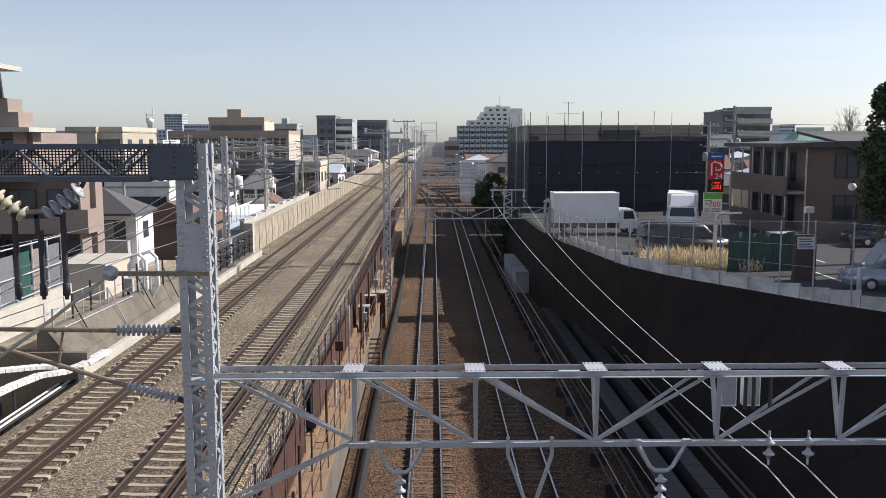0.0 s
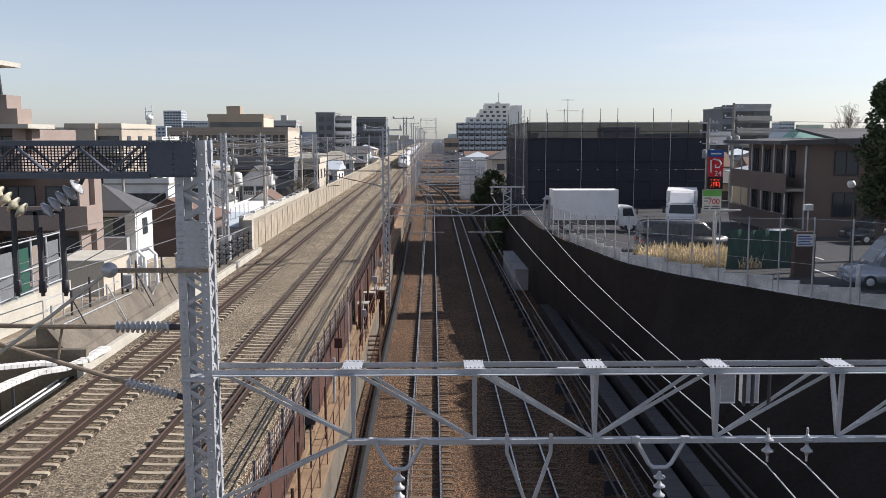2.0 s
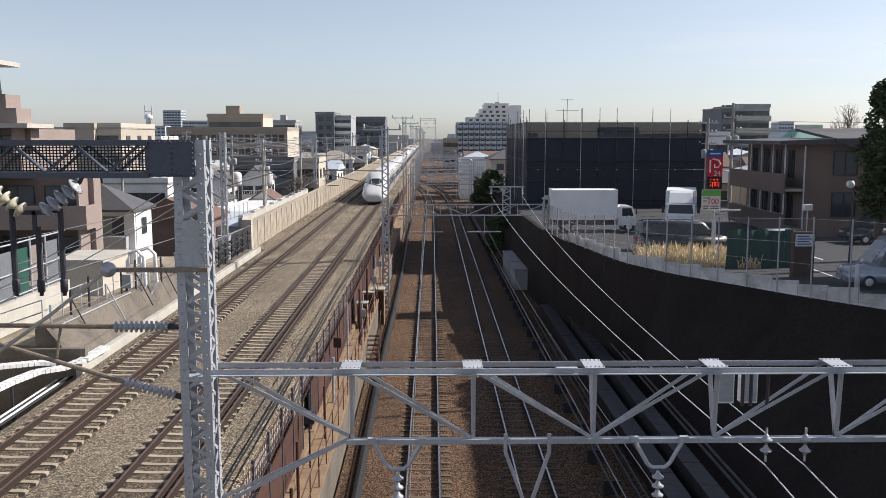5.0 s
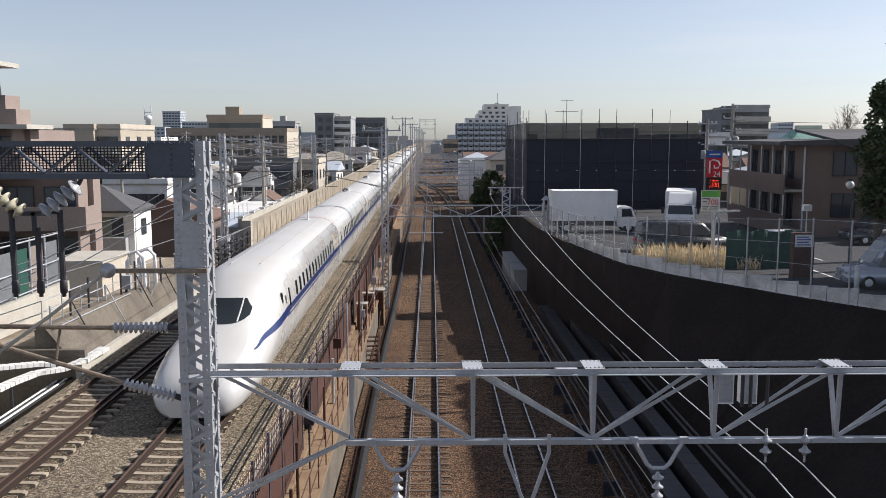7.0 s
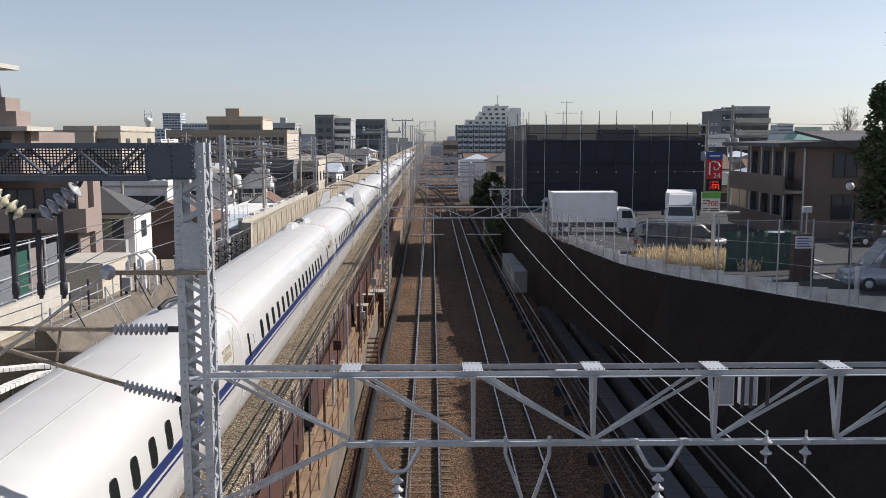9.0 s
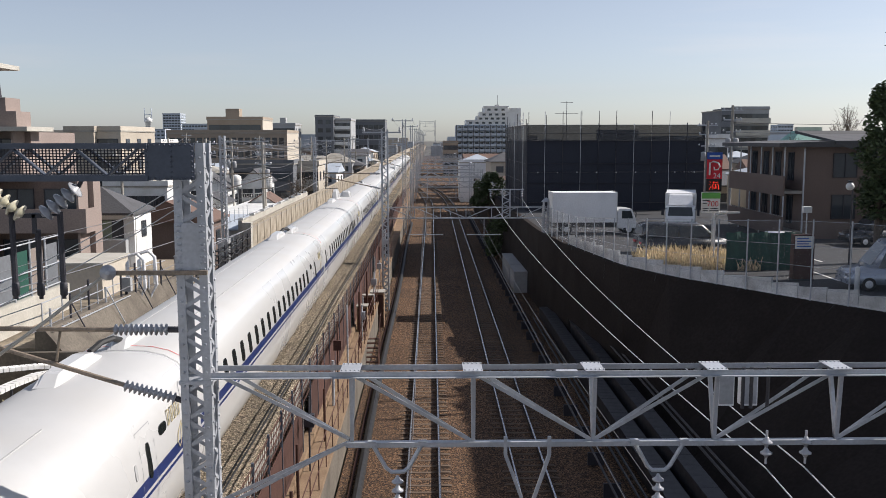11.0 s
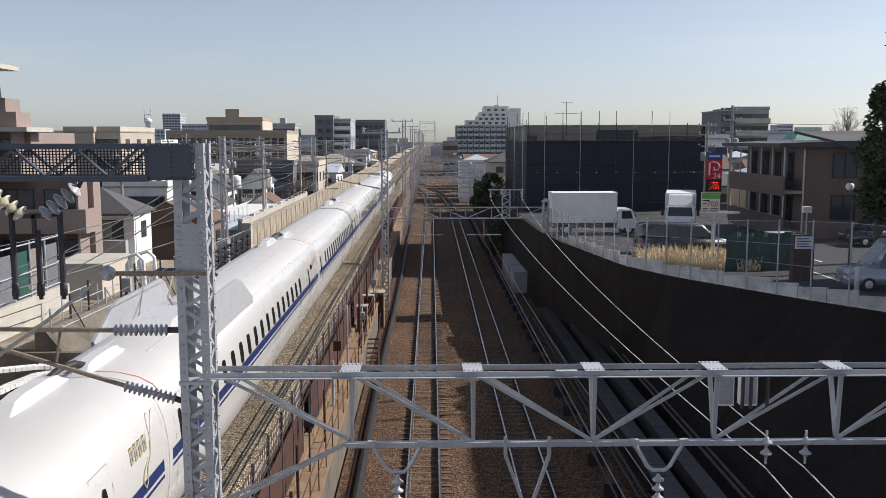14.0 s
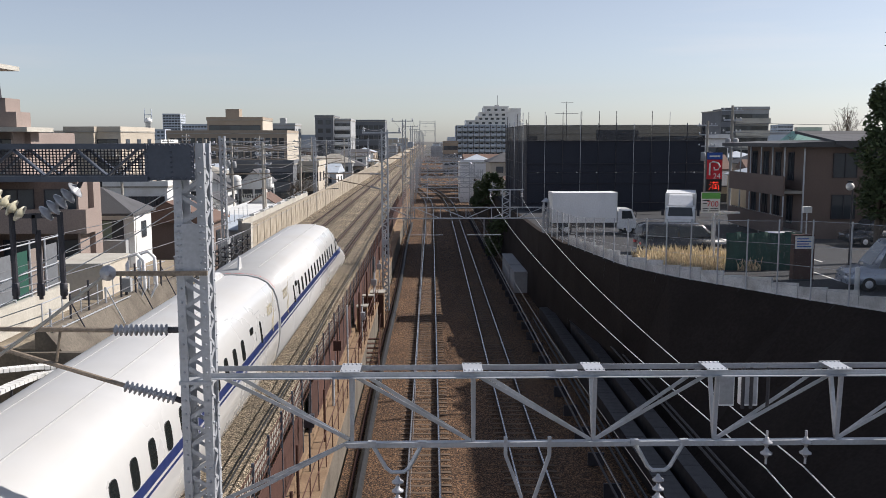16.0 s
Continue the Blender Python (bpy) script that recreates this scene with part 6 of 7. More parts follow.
tree("broadleaf_tree", "rounded green tree on the bank by the scaffold", pose(7.0, 104, LOW), 4.4, .18,
     [(0, 0, 5.6, 1.4, 1.2), (.8, 0, 6.8, 1.3, 1.1), (-.7, .2, 6.4, 1.1, 1.0), (.3, -.3, 7.6, 1.0, .8), (-1.3, 0, 4.9, .9, .8)], M["leaf"], 5000, .16, 32)
tree("bank_shrub", "straggling shrub on the shaded bank", pose(6.6, 90, LOW), 1.0, .08,
     [(0, 0, 1.9, 1.0, 1.0), (.5, 3, 3.0, 1.1, 1.0), (-.3, -3, 1.5, .8, .9), (.6, -4, 3.9, .8, .8)], M["leaf"], 3000, .14, 33)
for k, (x, y, s) in enumerate(((55, 118, 1.2), (60, 125, 1.0), (52, 128, .9), (70, 150, 1.3))):
    tree("bare_tree", "leafless winter tree behind the houses", pose(x, y, -4), 6.5 * s, .2, [(-1.2, 0, 11 * s, 1.7, 1.5), (1.0, .3, 11.6 * s, 1.8, 1.6), (0, -.5, 12.8 * s, 1.5, 1.4)], None, 0, 0, 40 + k, True)


# ---- buildings ----
def window_mesh(w, h, frame, depth=.06):
    """A framed window with a recessed pane, lying in the x-z plane and facing -y."""
    bm = bmesh.new()
    t = .06
    box(bm, -w / 2, w / 2, -depth, .0, -h / 2, -h / 2 + t)
    box(bm, -w / 2, w / 2, -depth, .0, h / 2 - t, h / 2)
    for x in (-w / 2, -t / 2, w / 2 - t):
        box(bm, x, x + t, -depth, .0, -h / 2 + t, h / 2 - t)
    me = mesh_of("window", bm, frame)
    bm = BM((-w / 2 + t, w / 2 - t, -.022, -.004, -h / 2 + t, h / 2 - t))
    pane = mesh_of("pane", bm, M["pane"])
    return me, pane


WIN, WHOLE = {}, {}


def whole_window(w, h, frame):
    """Frame and pane in one mesh, for windows far away."""
    bm = BM((-w / 2, w / 2, -.05, 0, -h / 2, h / 2))
    bm2 = (-w / 2 + .08, w / 2 - .08, -.062, -.051, -h / 2 + .08, h / 2 - .08)
    n = len(bm.faces)
    box(bm, *bm2)
    bm.faces.ensure_lookup_table()
    for f in bm.faces[n:]:
        f.material_index = 1
    me = mesh_of("window", bm, frame)
    me.materials.append(M["pane"])
    return me



def windows(parent, face, a0, a1, at, zs, n, w, h, frame="white", split=True):
    """Rows of windows on the face 'S' (looks to -y), 'E' (to +x) or 'W' (to -x) of a wall."""
    key = (w, h, frame)
    if key not in WIN:
        WIN[key] = window_mesh(w, h, M[frame])
        WHOLE[key] = whole_window(w, h, M[frame])
    me, pane = WIN[key]
    if not split:
        me = WHOLE[key]
    for z in zs:
        for k in range(n):
            u = a0 + (a1 - a0) * (k + .5) / n
            m = pose(u, at - .002, z) if face == "S" else pose(at + .002, u, z, 0, 0, 90) if face == "E" else pose(at - .002, u, z, 0, 0, -90)
            o = part("window", me, None, parent)
            o.matrix_basis = m
            if split:
                part("pane", pane, None, o)


def block(name, label, x0, x1, y0, y1, z0, z1, wall, floors, front=0, side=0, face="E", w=1.5, h=1.3, frame="white", balcony=None, group="",
          rail=None, side_wall=None, category="building"):
    """A flat-roofed building with storeys of windows, parapet and optional balconies."""
    b = thing(name, label, category, group)
    wl = part("wall", BM((x0, x1, y0, y1, z0, z1)), wall, b)
    fh = (z1 - z0 - .4) / floors
    zs = [z0 + fh * (k + .55) for k in range(floors)]
    if front:
        windows(wl, "S", x0 + .4, x1 - .4, y0, zs, front, w, h, frame, y0 < 100)
    if side:
        windows(wl, face, y0 + .4, y1 - .4, (x1 + (.06 if side_wall else 0)) if face == "E" else x0, zs, side, w, h, frame, y0 < 100)
    if side_wall:
        x = x1 if face == "E" else x0
        part("end_wall", BM((min(x, x + (.06 if face == "E" else -.06)), max(x, x + (.06 if face == "E" else -.06)), y0, y1, z0, z1)), side_wall, b)
    part("roof", BM((x0 - .15, x1 + .15, y0 - .15, y1 + .15, z1 + .002, z1 + .18)), M["concrete"], b)
    rf = part("parapet", BM((x0 - .12, x1 + .12, y0 - .12, y0 + .1, z1 + .18, z1 + .7), (x1 - .1, x1 + .12, y0 + .1, y1, z1 + .18, z1 + .7)), wall, b)
    if balcony:
        for k in range(floors):
            z = z0 + fh * k
            sl = part("balcony", BM((x0 + .1, x1 - .1, y0 - 1.3, y0 - .07, z + .05, z + .2)), M["concrete_pale"], b)
            part("balcony_front", BM((x0 + .1, x1 - .1, y0 - 1.36, y0 - 1.27, z + .02, z + 1.15)), balcony, sl)
            nb = max(2, front)
            for j in range(nb + 1 if y0 < 100 else 0):
                x = x0 + .1 + (x1 - x0 - .3) * j / nb
                part("divider", BM((x, x + .1, y0 - 1.26, y0 - .075, z + .21, z + fh - .05)), wall, sl)
    if rail:
        part("roof_box", BM((x0 + (x1 - x0) * .3, x0 + (x1 - x0) * .55, y0 + 2, y0 + 5, z1 + .18, z1 + 2.4)), wall, b)
    return b


def house(x, y, w, d, h, roof, wall, roof_m, label, hip=True, turn=0.0, z0=-4.0, over=.35, eave=1.2):
    b = thing("house", label, "house", "houses of the town", pose(x, y, z0, 0, 0, turn))
    wl = part("wall", BM((-w / 2, w / 2, -d / 2, d / 2, 0, h)), wall, b)
    bm = bmesh.new()
    W, D = w / 2 + over, d / 2 + over
    r = max(.05, W - D * (1 if hip else 0)) if hip else W
    low = [bm.verts.new(p) for p in ((-W, -D, h - .02), (W, -D, h - .02), (W, D, h - .02), (-W, D, h - .02))]
    lid = [bm.verts.new(p) for p in ((-W, -D, h + .1), (W, -D, h + .1), (W, D, h + .1), (-W, D, h + .1))]
    top = [bm.verts.new((-r, 0, h + roof)), bm.verts.new((r, 0, h + roof))]
    bm.faces.new(low[::-1])
    for k in range(4):
        bm.faces.new((low[k], low[(k + 1) % 4], lid[(k + 1) % 4], lid[k]))
    bm.faces.new((lid[0], lid[1], top[1], top[0])), bm.faces.new((lid[2], lid[3], top[0], top[1]))
    bm.faces.new((lid[1], lid[2], top[1])), bm.faces.new((lid[3], lid[0], top[0]))
    part("roof", bm, roof_m, b)
    zs = [h - 1.3] + ([h - 4.1] if h > 5 else [])
    windows(wl, "S", -w / 2 + .3, w / 2 - .3, -d / 2, zs, max(1, int(w / 2.6)), 1.3, 1.1, "dark_steel", False)
    windows(wl, "E", -d / 2 + .3, d / 2 - .3, w / 2, zs, max(1, int(d / 3)), 1.1, 1.1, "dark_steel", False)
    return b


# three-storey brown apartments at the car park
def brown_apartments():
    b = thing("apartment_house", "brown tiled three-storey apartment house with open galleries", "building")
    x0, x1, y0, y1 = 23.2, 48.0, 58.0, 68.5
    wl = part("wall", BM((x0 + 1.3, x1, y0, y1, -3.98, 8.0)), M["brown_tile"], b)
    windows(wl, "W", y0 + 1.0, y1 - .5, x0 + 1.3, (3.7, 6.6), 4, .95, 1.9, "dark_steel")
    windows(wl, "S", x0 + 2.4, x0 + 5.5, y0, (4.0, 6.7), 1, 1.6, 1.6, "dark_steel")
    for z in (2.3, 4.95):
        g = part("gallery", BM((x0, x0 + 1.29, y0, y1, z - .1, z + .08)), M["concrete"], b)
        part("gallery_front", BM((x0 - .05, x0 + .06, y0, y1, z - .25, z + 1.05)), M["brown_tile"], g)
    bm = bmesh.new()
    for k in range(24):
        box(bm, x0 - .02, x0 + .02, y0 + .2 + k * .42, y0 + .25 + k * .42, 2.1, 3.4)
    part("balustrade", bm, M["white"], b)
    for k in range(6):
        y = y0 + .1 + (y1 - y0 - .2) * k / 5
        bm = bmesh.new()
        tube(bm, [(x0 + .02, y, -3.9), (x0 + .02, y, 7.9)], .05, 8)
        part("post", bm, M["galv"], b)
    bm = bmesh.new()
    prism(bm, [(x0 - .6, 7.9), (x0 - .6, 8.15), (x0 + 3.2, 8.3), (x0 + 9, 8.35), (x1, 8.35), (x1, 7.9)], y0 - .5, y1 + .3)
    part("roof", bm, M["roof_slate"], b)
    bm = bmesh.new()
    v = [bm.verts.new(p) for p in ((x0 + 3.0, y0 - .6, 8.3), (x0 + 9.5, y0 - .6, 6.1), (x0 + 16, y0 - .6, 6.1), (x0 + 16, y0 + 6, 9.0), (x0 + 3.0, y0 + 6, 9.0))]
    u = [bm.verts.new((q.co.x, q.co.y, q.co.z - .18)) for q in v]
    bm.faces.new(v), bm.faces.new(u[::-1])
    for k in range(5):
        bm.faces.new((v[k], u[k], u[(k + 1) % 5], v[(k + 1) % 5]))
    part("pitched_roof", bm, M["roof_slate"], b)
    bm = bmesh.new()
    tube(bm, [(x0 + 1.25, y0 - .08, -3.9), (x0 + 1.25, y0 - .08, 7.8)], .06, 8)
    part("downpipe", bm, M["galv"], b)


brown_apartments()
block("office_block", "low building in shade behind the car park", 34, 60, 52, 57.5, -3.98, 5.6, M["brown_tile"], 3, 6, 0, "W", 1.2, 1.1, "dark_steel")


# Block out of view, put here to cast shade over the near tracks.
block("office_block", "unseen tall grey building added to shade the car park", 27.5, 42, 6, 43.5, -3.98, 16.6, M["grey_wall"], 7, 4, 12, "W", 1.5, 1.3, "dark_steel")


def utility_pole(x, y, z0, h, label="grey concrete utility pole with transformers", drums=True):
    p = thing("utility_pole", label, "utility pole", "utility poles", pose(x, y, z0))
    bm = bmesh.new()
    tube(bm, [(0, 0, -.05), (0, 0, h)], .17, 10, .11)
    part("pole", bm, M["concrete"], p)
    for k, z in enumerate((h - .4, h - 1.2, h - 2.2)):
        bm = BM((-.9 + .2 * k, .9 - .1 * k, -.05, .05, z - .05, z + .05))
        for x2 in (-.7, 0.35, .7):
            lathe(bm, [(0, .03), (.05, .07), (.12, .07), (.16, .03)], (x2, 0, z + .05), (0, 0, 1), 8)
        part("cross_arm", bm, M["galv"], p)
    for s in (-.32, .32) if drums else ():
        bm = bmesh.new()
        lathe(bm, [(0, .18), (.02, .24), (.7, .24), (.75, .2), (.8, .1)], (s, -.12, h - 3.5), (0, 0, 1), 12)
        part("transformer", bm, M["grey_wall"], p)
    return p


utility_pole(25.4, 75, -4, 15.2)
utility_pole(24.6, 79, -4, 14.0)
for z in (9.8, 9.0, 8.0):
    wire("street_wire", "slack street cable between poles", [(25.4, 75, z), (60, 68, z + .5)], .018, .5)

# ---- landmarks in the distance ----
def stepped_block():
    b = thing("apartment_block", "tall grey apartment block with a stepped white top", "building")
    y, s = 330.0, 330.0 / 1580
    X = lambda px: (px - 760) * s
    Z = lambda py: 8.45 - (py - 240) * s
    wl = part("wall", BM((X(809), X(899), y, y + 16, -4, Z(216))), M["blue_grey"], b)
    fl = 9
    fh = (Z(216) + 4) / fl
    zs = [-4 + fh * (k + .5) for k in range(fl)]
    windows(wl, "S", X(810), X(898), y, zs, 9, 1.25, 1.2, "white", False)
    for k in range(fl):
        z = -4 + fh * k
        part("balcony", BM((X(809), X(899), y - 1.2, y - .07, z, z + .95)), M["blue_grey"], b)
    for k in range(10):
        x = X(809) + (X(899) - X(809)) * k / 9
        part("pilaster", BM((x - .14, x + .14, y - 1.3, y - .08, -4, Z(216))), M["dark_wall"], b)
    for (a, c, p, q) in ((826, 900, 216, 208), (845, 900, 208, 201), (850, 900, 201, 194), (858, 900, 194, 184)):
        w2 = part("upper_storey", BM((X(a), X(c), y + 1.5, y + 14, Z(p) + .003, Z(q))), M["white"], b)
        windows(w2, "S", X(a) + .5, X(c) - .5, y + 1.5, [(Z(p) + Z(q)) / 2], max(2, int((c - a) / 11)), 1.3, .9, "white", False)
        part("ledge", BM((X(a) - .3, X(c) + .3, y + 1.2, y + 1.48, Z(q) - .2, Z(q) + .25)), M["white"], b)
    part("stair_tower", BM((X(899) + .005, X(923), y + 2, y + 12, -4, Z(186))), M["white"], b, "bright white stair tower")
    for k in range(5):
        part("outer_balcony", BM((X(923) + .005, X(932 - k * 2), y + 2 + k, y + 8, Z(222 - k * 7), Z(219 - k * 7))), M["white"], b)
    bm = bmesh.new()
    tube(bm, [(X(883), y + 5, Z(184)), (X(883), y + 5, Z(163))], .08, 5)
    part("roof_mast", bm, M["wire"], b)
    part("roof_tank", BM((X(878), X(885), y + 4, y + 6, Z(184) + .01, Z(180))), M["grey_wall"], b)


stepped_block()


def far(name, label, x0, x1, ytop, D, wall, floors, front, depth=12, side=0, face="E", balcony=None, w=1.6, h=1.4, rail=None, side_wall=None, z0=-4.0):
    s = D / 1580.0
    return block(name, label, (x0 - 760) * s, (x1 - 760) * s, D, D + depth, z0, 8.45 - (ytop - 240) * s - .7, wall, floors, front, side, face, w, h, "dark_steel",
                 balcony, "", rail, side_wall)


# Sunlight on these two end walls is put into their cream colour.
far("apartment_block", "brown balcony apartments with an end wall in sunlit cream", 303, 512, 224, 182, M["tan_tile"], 5, 17, 16, 0, "E", None, 1.0, 1.5, side_wall=M["cream"])
far("apartment_block", "upper storeys of a brown apartment block, end wall in sunlit cream", 374, 470, 201, 188, M["tan_tile"], 6, 5, 12, 0, "E", None, 2.2, 1.2, True, M["cream"])
far("apartment_block", "small cream apartment house with pale balconies", 524, 566, 278, 132, M["cream"], 3, 3, 9, 2, "E", M["concrete_pale"])
far("office_block", "dark clad building below the apartments", 410, 522, 276, 128, M["dark_wall"], 3, 6, 10, 0, "E")
far("apartment_block", "mid-grey stepped apartment block with roof tanks", 487, 527, 212, 290, M["grey_wall"], 6, 5, 14, 3, "E", None, 1.6, 1.3, True)
far("apartment_block", "grey apartment tower with white balconies on its end", 562, 594, 198, 300, M["dark_wall"], 7, 2, 22, 5, "E")
far("apartment_block", "pale balcony wing of a grey apartment tower", 595, 624, 204, 304, M["grey_wall"], 7, 4, 20, 0, "E", M["white"])
far("office_block", "dark blue-grey flat office block", 618, 684, 206, 335, M["dark_wall"], 5, 7, 16, 0, "E")
far("office_block", "low pale building with a long balcony", 52, 128, 224, 118, M["cream"], 5, 4, 10, 0, "E", M["concrete_pale"])
far("apartment_block", "beige building with a plain end wall", 126, 176, 217, 112, M["beige"], 5, 0, 14, 0, "E")
far("apartment_block", "cream balcony apartments with a tan end wall", 176, 222, 217, 113, M["cream"], 5, 2, 14, 3, "E", M["concrete_pale"], 1.5, 1.4, None, M["beige"])
far("apartment_block", "white flats beside the railway town", 236, 292, 240, 150, M["white"], 5, 4, 10, 2, "E", M["concrete_pale"])
far("office_block", "white three-storey building with green balconies", 190, 300, 312, 92, M["white"], 3, 6, 9, 0, "E", None, 1.2, 1.2)
# Haze on these far towers sits in their pale wall colour.
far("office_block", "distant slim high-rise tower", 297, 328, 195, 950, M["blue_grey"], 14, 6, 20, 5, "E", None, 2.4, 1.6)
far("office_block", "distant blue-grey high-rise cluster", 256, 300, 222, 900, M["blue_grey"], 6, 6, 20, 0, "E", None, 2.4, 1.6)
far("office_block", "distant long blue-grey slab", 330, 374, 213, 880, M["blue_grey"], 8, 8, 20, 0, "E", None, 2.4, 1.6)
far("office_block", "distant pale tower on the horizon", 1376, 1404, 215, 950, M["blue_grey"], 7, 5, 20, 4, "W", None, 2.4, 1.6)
far("apartment_block", "grey eight-storey apartment block", 1298, 1360, 184, 196, M["grey_wall"], 7, 6, 14, 0, "W", M["concrete_pale"])
far("apartment_block", "dark stair wing of a grey apartment block", 1276, 1297, 186, 194, M["dark_wall"], 7, 2, 14, 0, "W")
far("office_block", "pale shop building behind the car park sign", 1249, 1290, 232, 120, M["white"], 4, 2, 10, 2, "W")
far("office_block", "small brown building beside the line", 786, 812, 243, 300, M["tan_tile"], 4, 4, 12, 3, "W")
far("warehouse", "plain pale metal shed", 816, 867, 276, 172, M["silver"], 1, 0, 12, 0, "W", z0=-4.0)
tw = thing("radio_tower", "distant white tower with a forked aerial top", "tower", at=pose(-278, 900, -4))
bm = bmesh.new()
lathe(bm, [(0, 3.2), (29, 2.8), (29.5, 4.0), (32.5, 4.0), (33, 2.4), (34, 2.4)], (0, 0, 0), (0, 0, 1), 12)
part("shaft", bm, M["white"], tw)
bm = bmesh.new()
for s in (-3.3, 3.3):
    tube(bm, [(s, 0, 32), (s, 0, 43)], .5, 5)
tube(bm, [(-3.3, 0, 37), (3.3, 0, 37)], .4, 5)
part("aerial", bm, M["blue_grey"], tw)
tp = thing("temple", "temple hall with a green copper roof", "building", at=pose(59, 135, -4))
part("wall", BM((-5, 5, 0, 8, 0, 10.5)), M["beige"], tp)
bm = bmesh.new()
ring = [(7.0, 9.9), (5.0, 11.0), (3.2, 12.3), (1.9, 13.6)]
rr = [[bm.verts.new((sx * a, 4 + sy * a * .8, z)) for sx, sy in ((-1, -1), (1, -1), (1, 1), (-1, 1))] for a, z in ring]
for a, c in zip(rr, rr[1:]):
    for k in range(4):
        bm.faces.new((a[k], a[(k + 1) % 4], c[(k + 1) % 4], c[k]))
bm.faces.new(rr[-1]), bm.faces.new(rr[0][::-1])
part("roof", bm, mat("green_copper", (0.22, 0.42, 0.36), .7, vary=.15, scale=.5), tp, "green copper roof")
part("ridge", BM((-2.0, 2.0, 3.6, 4.4, 13.6, 14.2)), M["concrete_pale"], tp)

# ---- the town: houses in loose rows ----
random.seed(77)
walls = [M["white"], M["cream"], M["beige"], M["grey_wall"], M["tan_tile"], M["brown_tile"], M["dark_wall"], M["white"]]
words = {"white_paint": "white", "cream_render": "cream", "beige_render": "beige", "grey_render": "grey", "tan_tile_wall": "tan tiled", "brown_tile_wall": "brown tiled", "dark_grey_cladding": "dark clad"}
KEEP = [(-34, -14, 66, 116), (-52, -26, 176, 206), (-30, -18, 126, 146), (-45, -17, 48, 70), (-48, -28, 86, 104), (-36, -26, 280, 360), (-42, -24, 110, 146), (-56, -35, 110, 145)]


def town(xs, ys, jitter, zmin, zmax, count):
    made = 0
    for y in ys:
        for x in xs:
            if made >= count:
                return
            hx, hy = x + random.uniform(-jitter, jitter), y + random.uniform(-jitter, jitter)
            if any(a - 5 < hx < b + 5 and c - 5 < hy < d + 5 for a, b, c, d in KEEP):
                continue
            wall, rm = random.choice(walls), random.choice((M["roof_slate"], M["roof_slate"], M["roof_tile"], M["concrete"], M["blue_grey"]))
            w, d = random.uniform(5.5, 9), random.uniform(5.5, 8.5)
            rn = "brown tiled" if rm is M["roof_tile"] else "dark slate" if rm is M["roof_slate"] else "pale metal"
            house(hx, hy, w, d, random.uniform(zmin, zmax), random.uniform(1.0, 2.0), wall, rm, "%s two-storey house with a %s roof" % (words[wall.name], rn),
                  random.random() < .6, random.uniform(-8, 8))
            made += 1


town([-20 - 9.5 * k for k in range(4)], [76 + 9.5 * k for k in range(11)], 1.6, 5.2, 7.0, 60)
town([-21 - 10 * k for k in range(7)], [185 + 12 * k for k in range(12)], 2.5, 5.5, 8.5, 70)
town([13 + 11 * k for k in range(6)], [150 + 14 * k for k in range(8)], 2.5, 5.5, 8.5, 40)
town([32 + 11 * k for k in range(4)], [86 + 11 * k for k in range(3)], 1.5, 7.5, 10.0, 12)


def far_town(material, seed, n, label):
    random.seed(seed)
    bm = bmesh.new()
    for k in range(n):
        y = random.uniform(340, 1500)
        x = random.uniform(-.62, .62) * y
        if -22 - y * .004 < x < 9:
            continue
        w, d, h = random.uniform(8, 22), random.uniform(8, 16), random.uniform(6, 10) + (random.random() < .10) * random.uniform(2, 9)
        box(bm, x - w / 2, x + w / 2, y - d / 2, y + d / 2, -4, -4 + h)
        for j in range(int(h / 3)):
            box(bm, x - w / 2 + .8, x + w / 2 - .8, y - d / 2 - .15, y - d / 2 - .01, -3 + j * 3, -1.9 + j * 3)
    solid("far_town", bm, material, label, "town", "stuff")


far_town(M["grey_wall"], 1, 420, "distant grey roofs and walls of the town")
far_town(M["blue_grey"], 2, 420, "distant buildings of the town with haze painted blue-grey")
far_town(M["beige"], 3, 300, "distant beige buildings of the town")


# ---- left of the high-speed line ----
def parapet_wall():
    w = thing("parapet", "weathered cream concrete panel wall beside the high-speed line", "wall", kind="structure")
    me = mesh_of("panel", BM((-.1, .1, .02, 2.98, -.55, 1.78), (.1, .13, 0.02, .14, -.55, 1.7)), M["cream_wall"])
    cap = mesh_of("coping", BM((-.16, .16, .01, 2.99, 1.782, 1.90)), M["cream_wall"])
    for k in range(75):
        y = 69 + 3 * k
        part("panel", me, None, w).location = (-13.95, y, 0)
        part("coping", cap, None, w).location = (-13.95, y, 0)
    part("wall", BM((-14.05, -13.85, 294, 1300, -.55, 1.9)), M["cream_wall"], w)
    part("foundation", BM((-14.3, -13.86, 69, 1300, -3.98, -.552)), M["concrete"], w)
    part("end_post", BM((-14.3, -13.6, 68.2, 68.98, -3.98, 2.1)), M["concrete_pale"], w)


parapet_wall()
# concrete revetment with railing, cable ducts
bm = bmesh.new()
rows = []
for y, xt, zt in ((34, -15.1, 1.15), (40, -14.7, 1.2), (47, -14.35, .95), (56, -14.2, .4)):
    rows.append([bm.verts.new(p) for p in ((-13.45, y, -.6), (xt + .3, y, zt), (xt - .1, y, zt), (xt - .1, y, -3.98), (-13.45, y, -3.98))])
for a, c in zip(rows, rows[1:]):
    for k in range(5):
        bm.faces.new((a[k], c[k], c[(k + 1) % 5], a[(k + 1) % 5]))
bm.faces.new(rows[0]), bm.faces.new(rows[-1][::-1])
solid("revetment", bm, M["revet"], "grey concrete revetment beside the high-speed track", "wall", "structure")
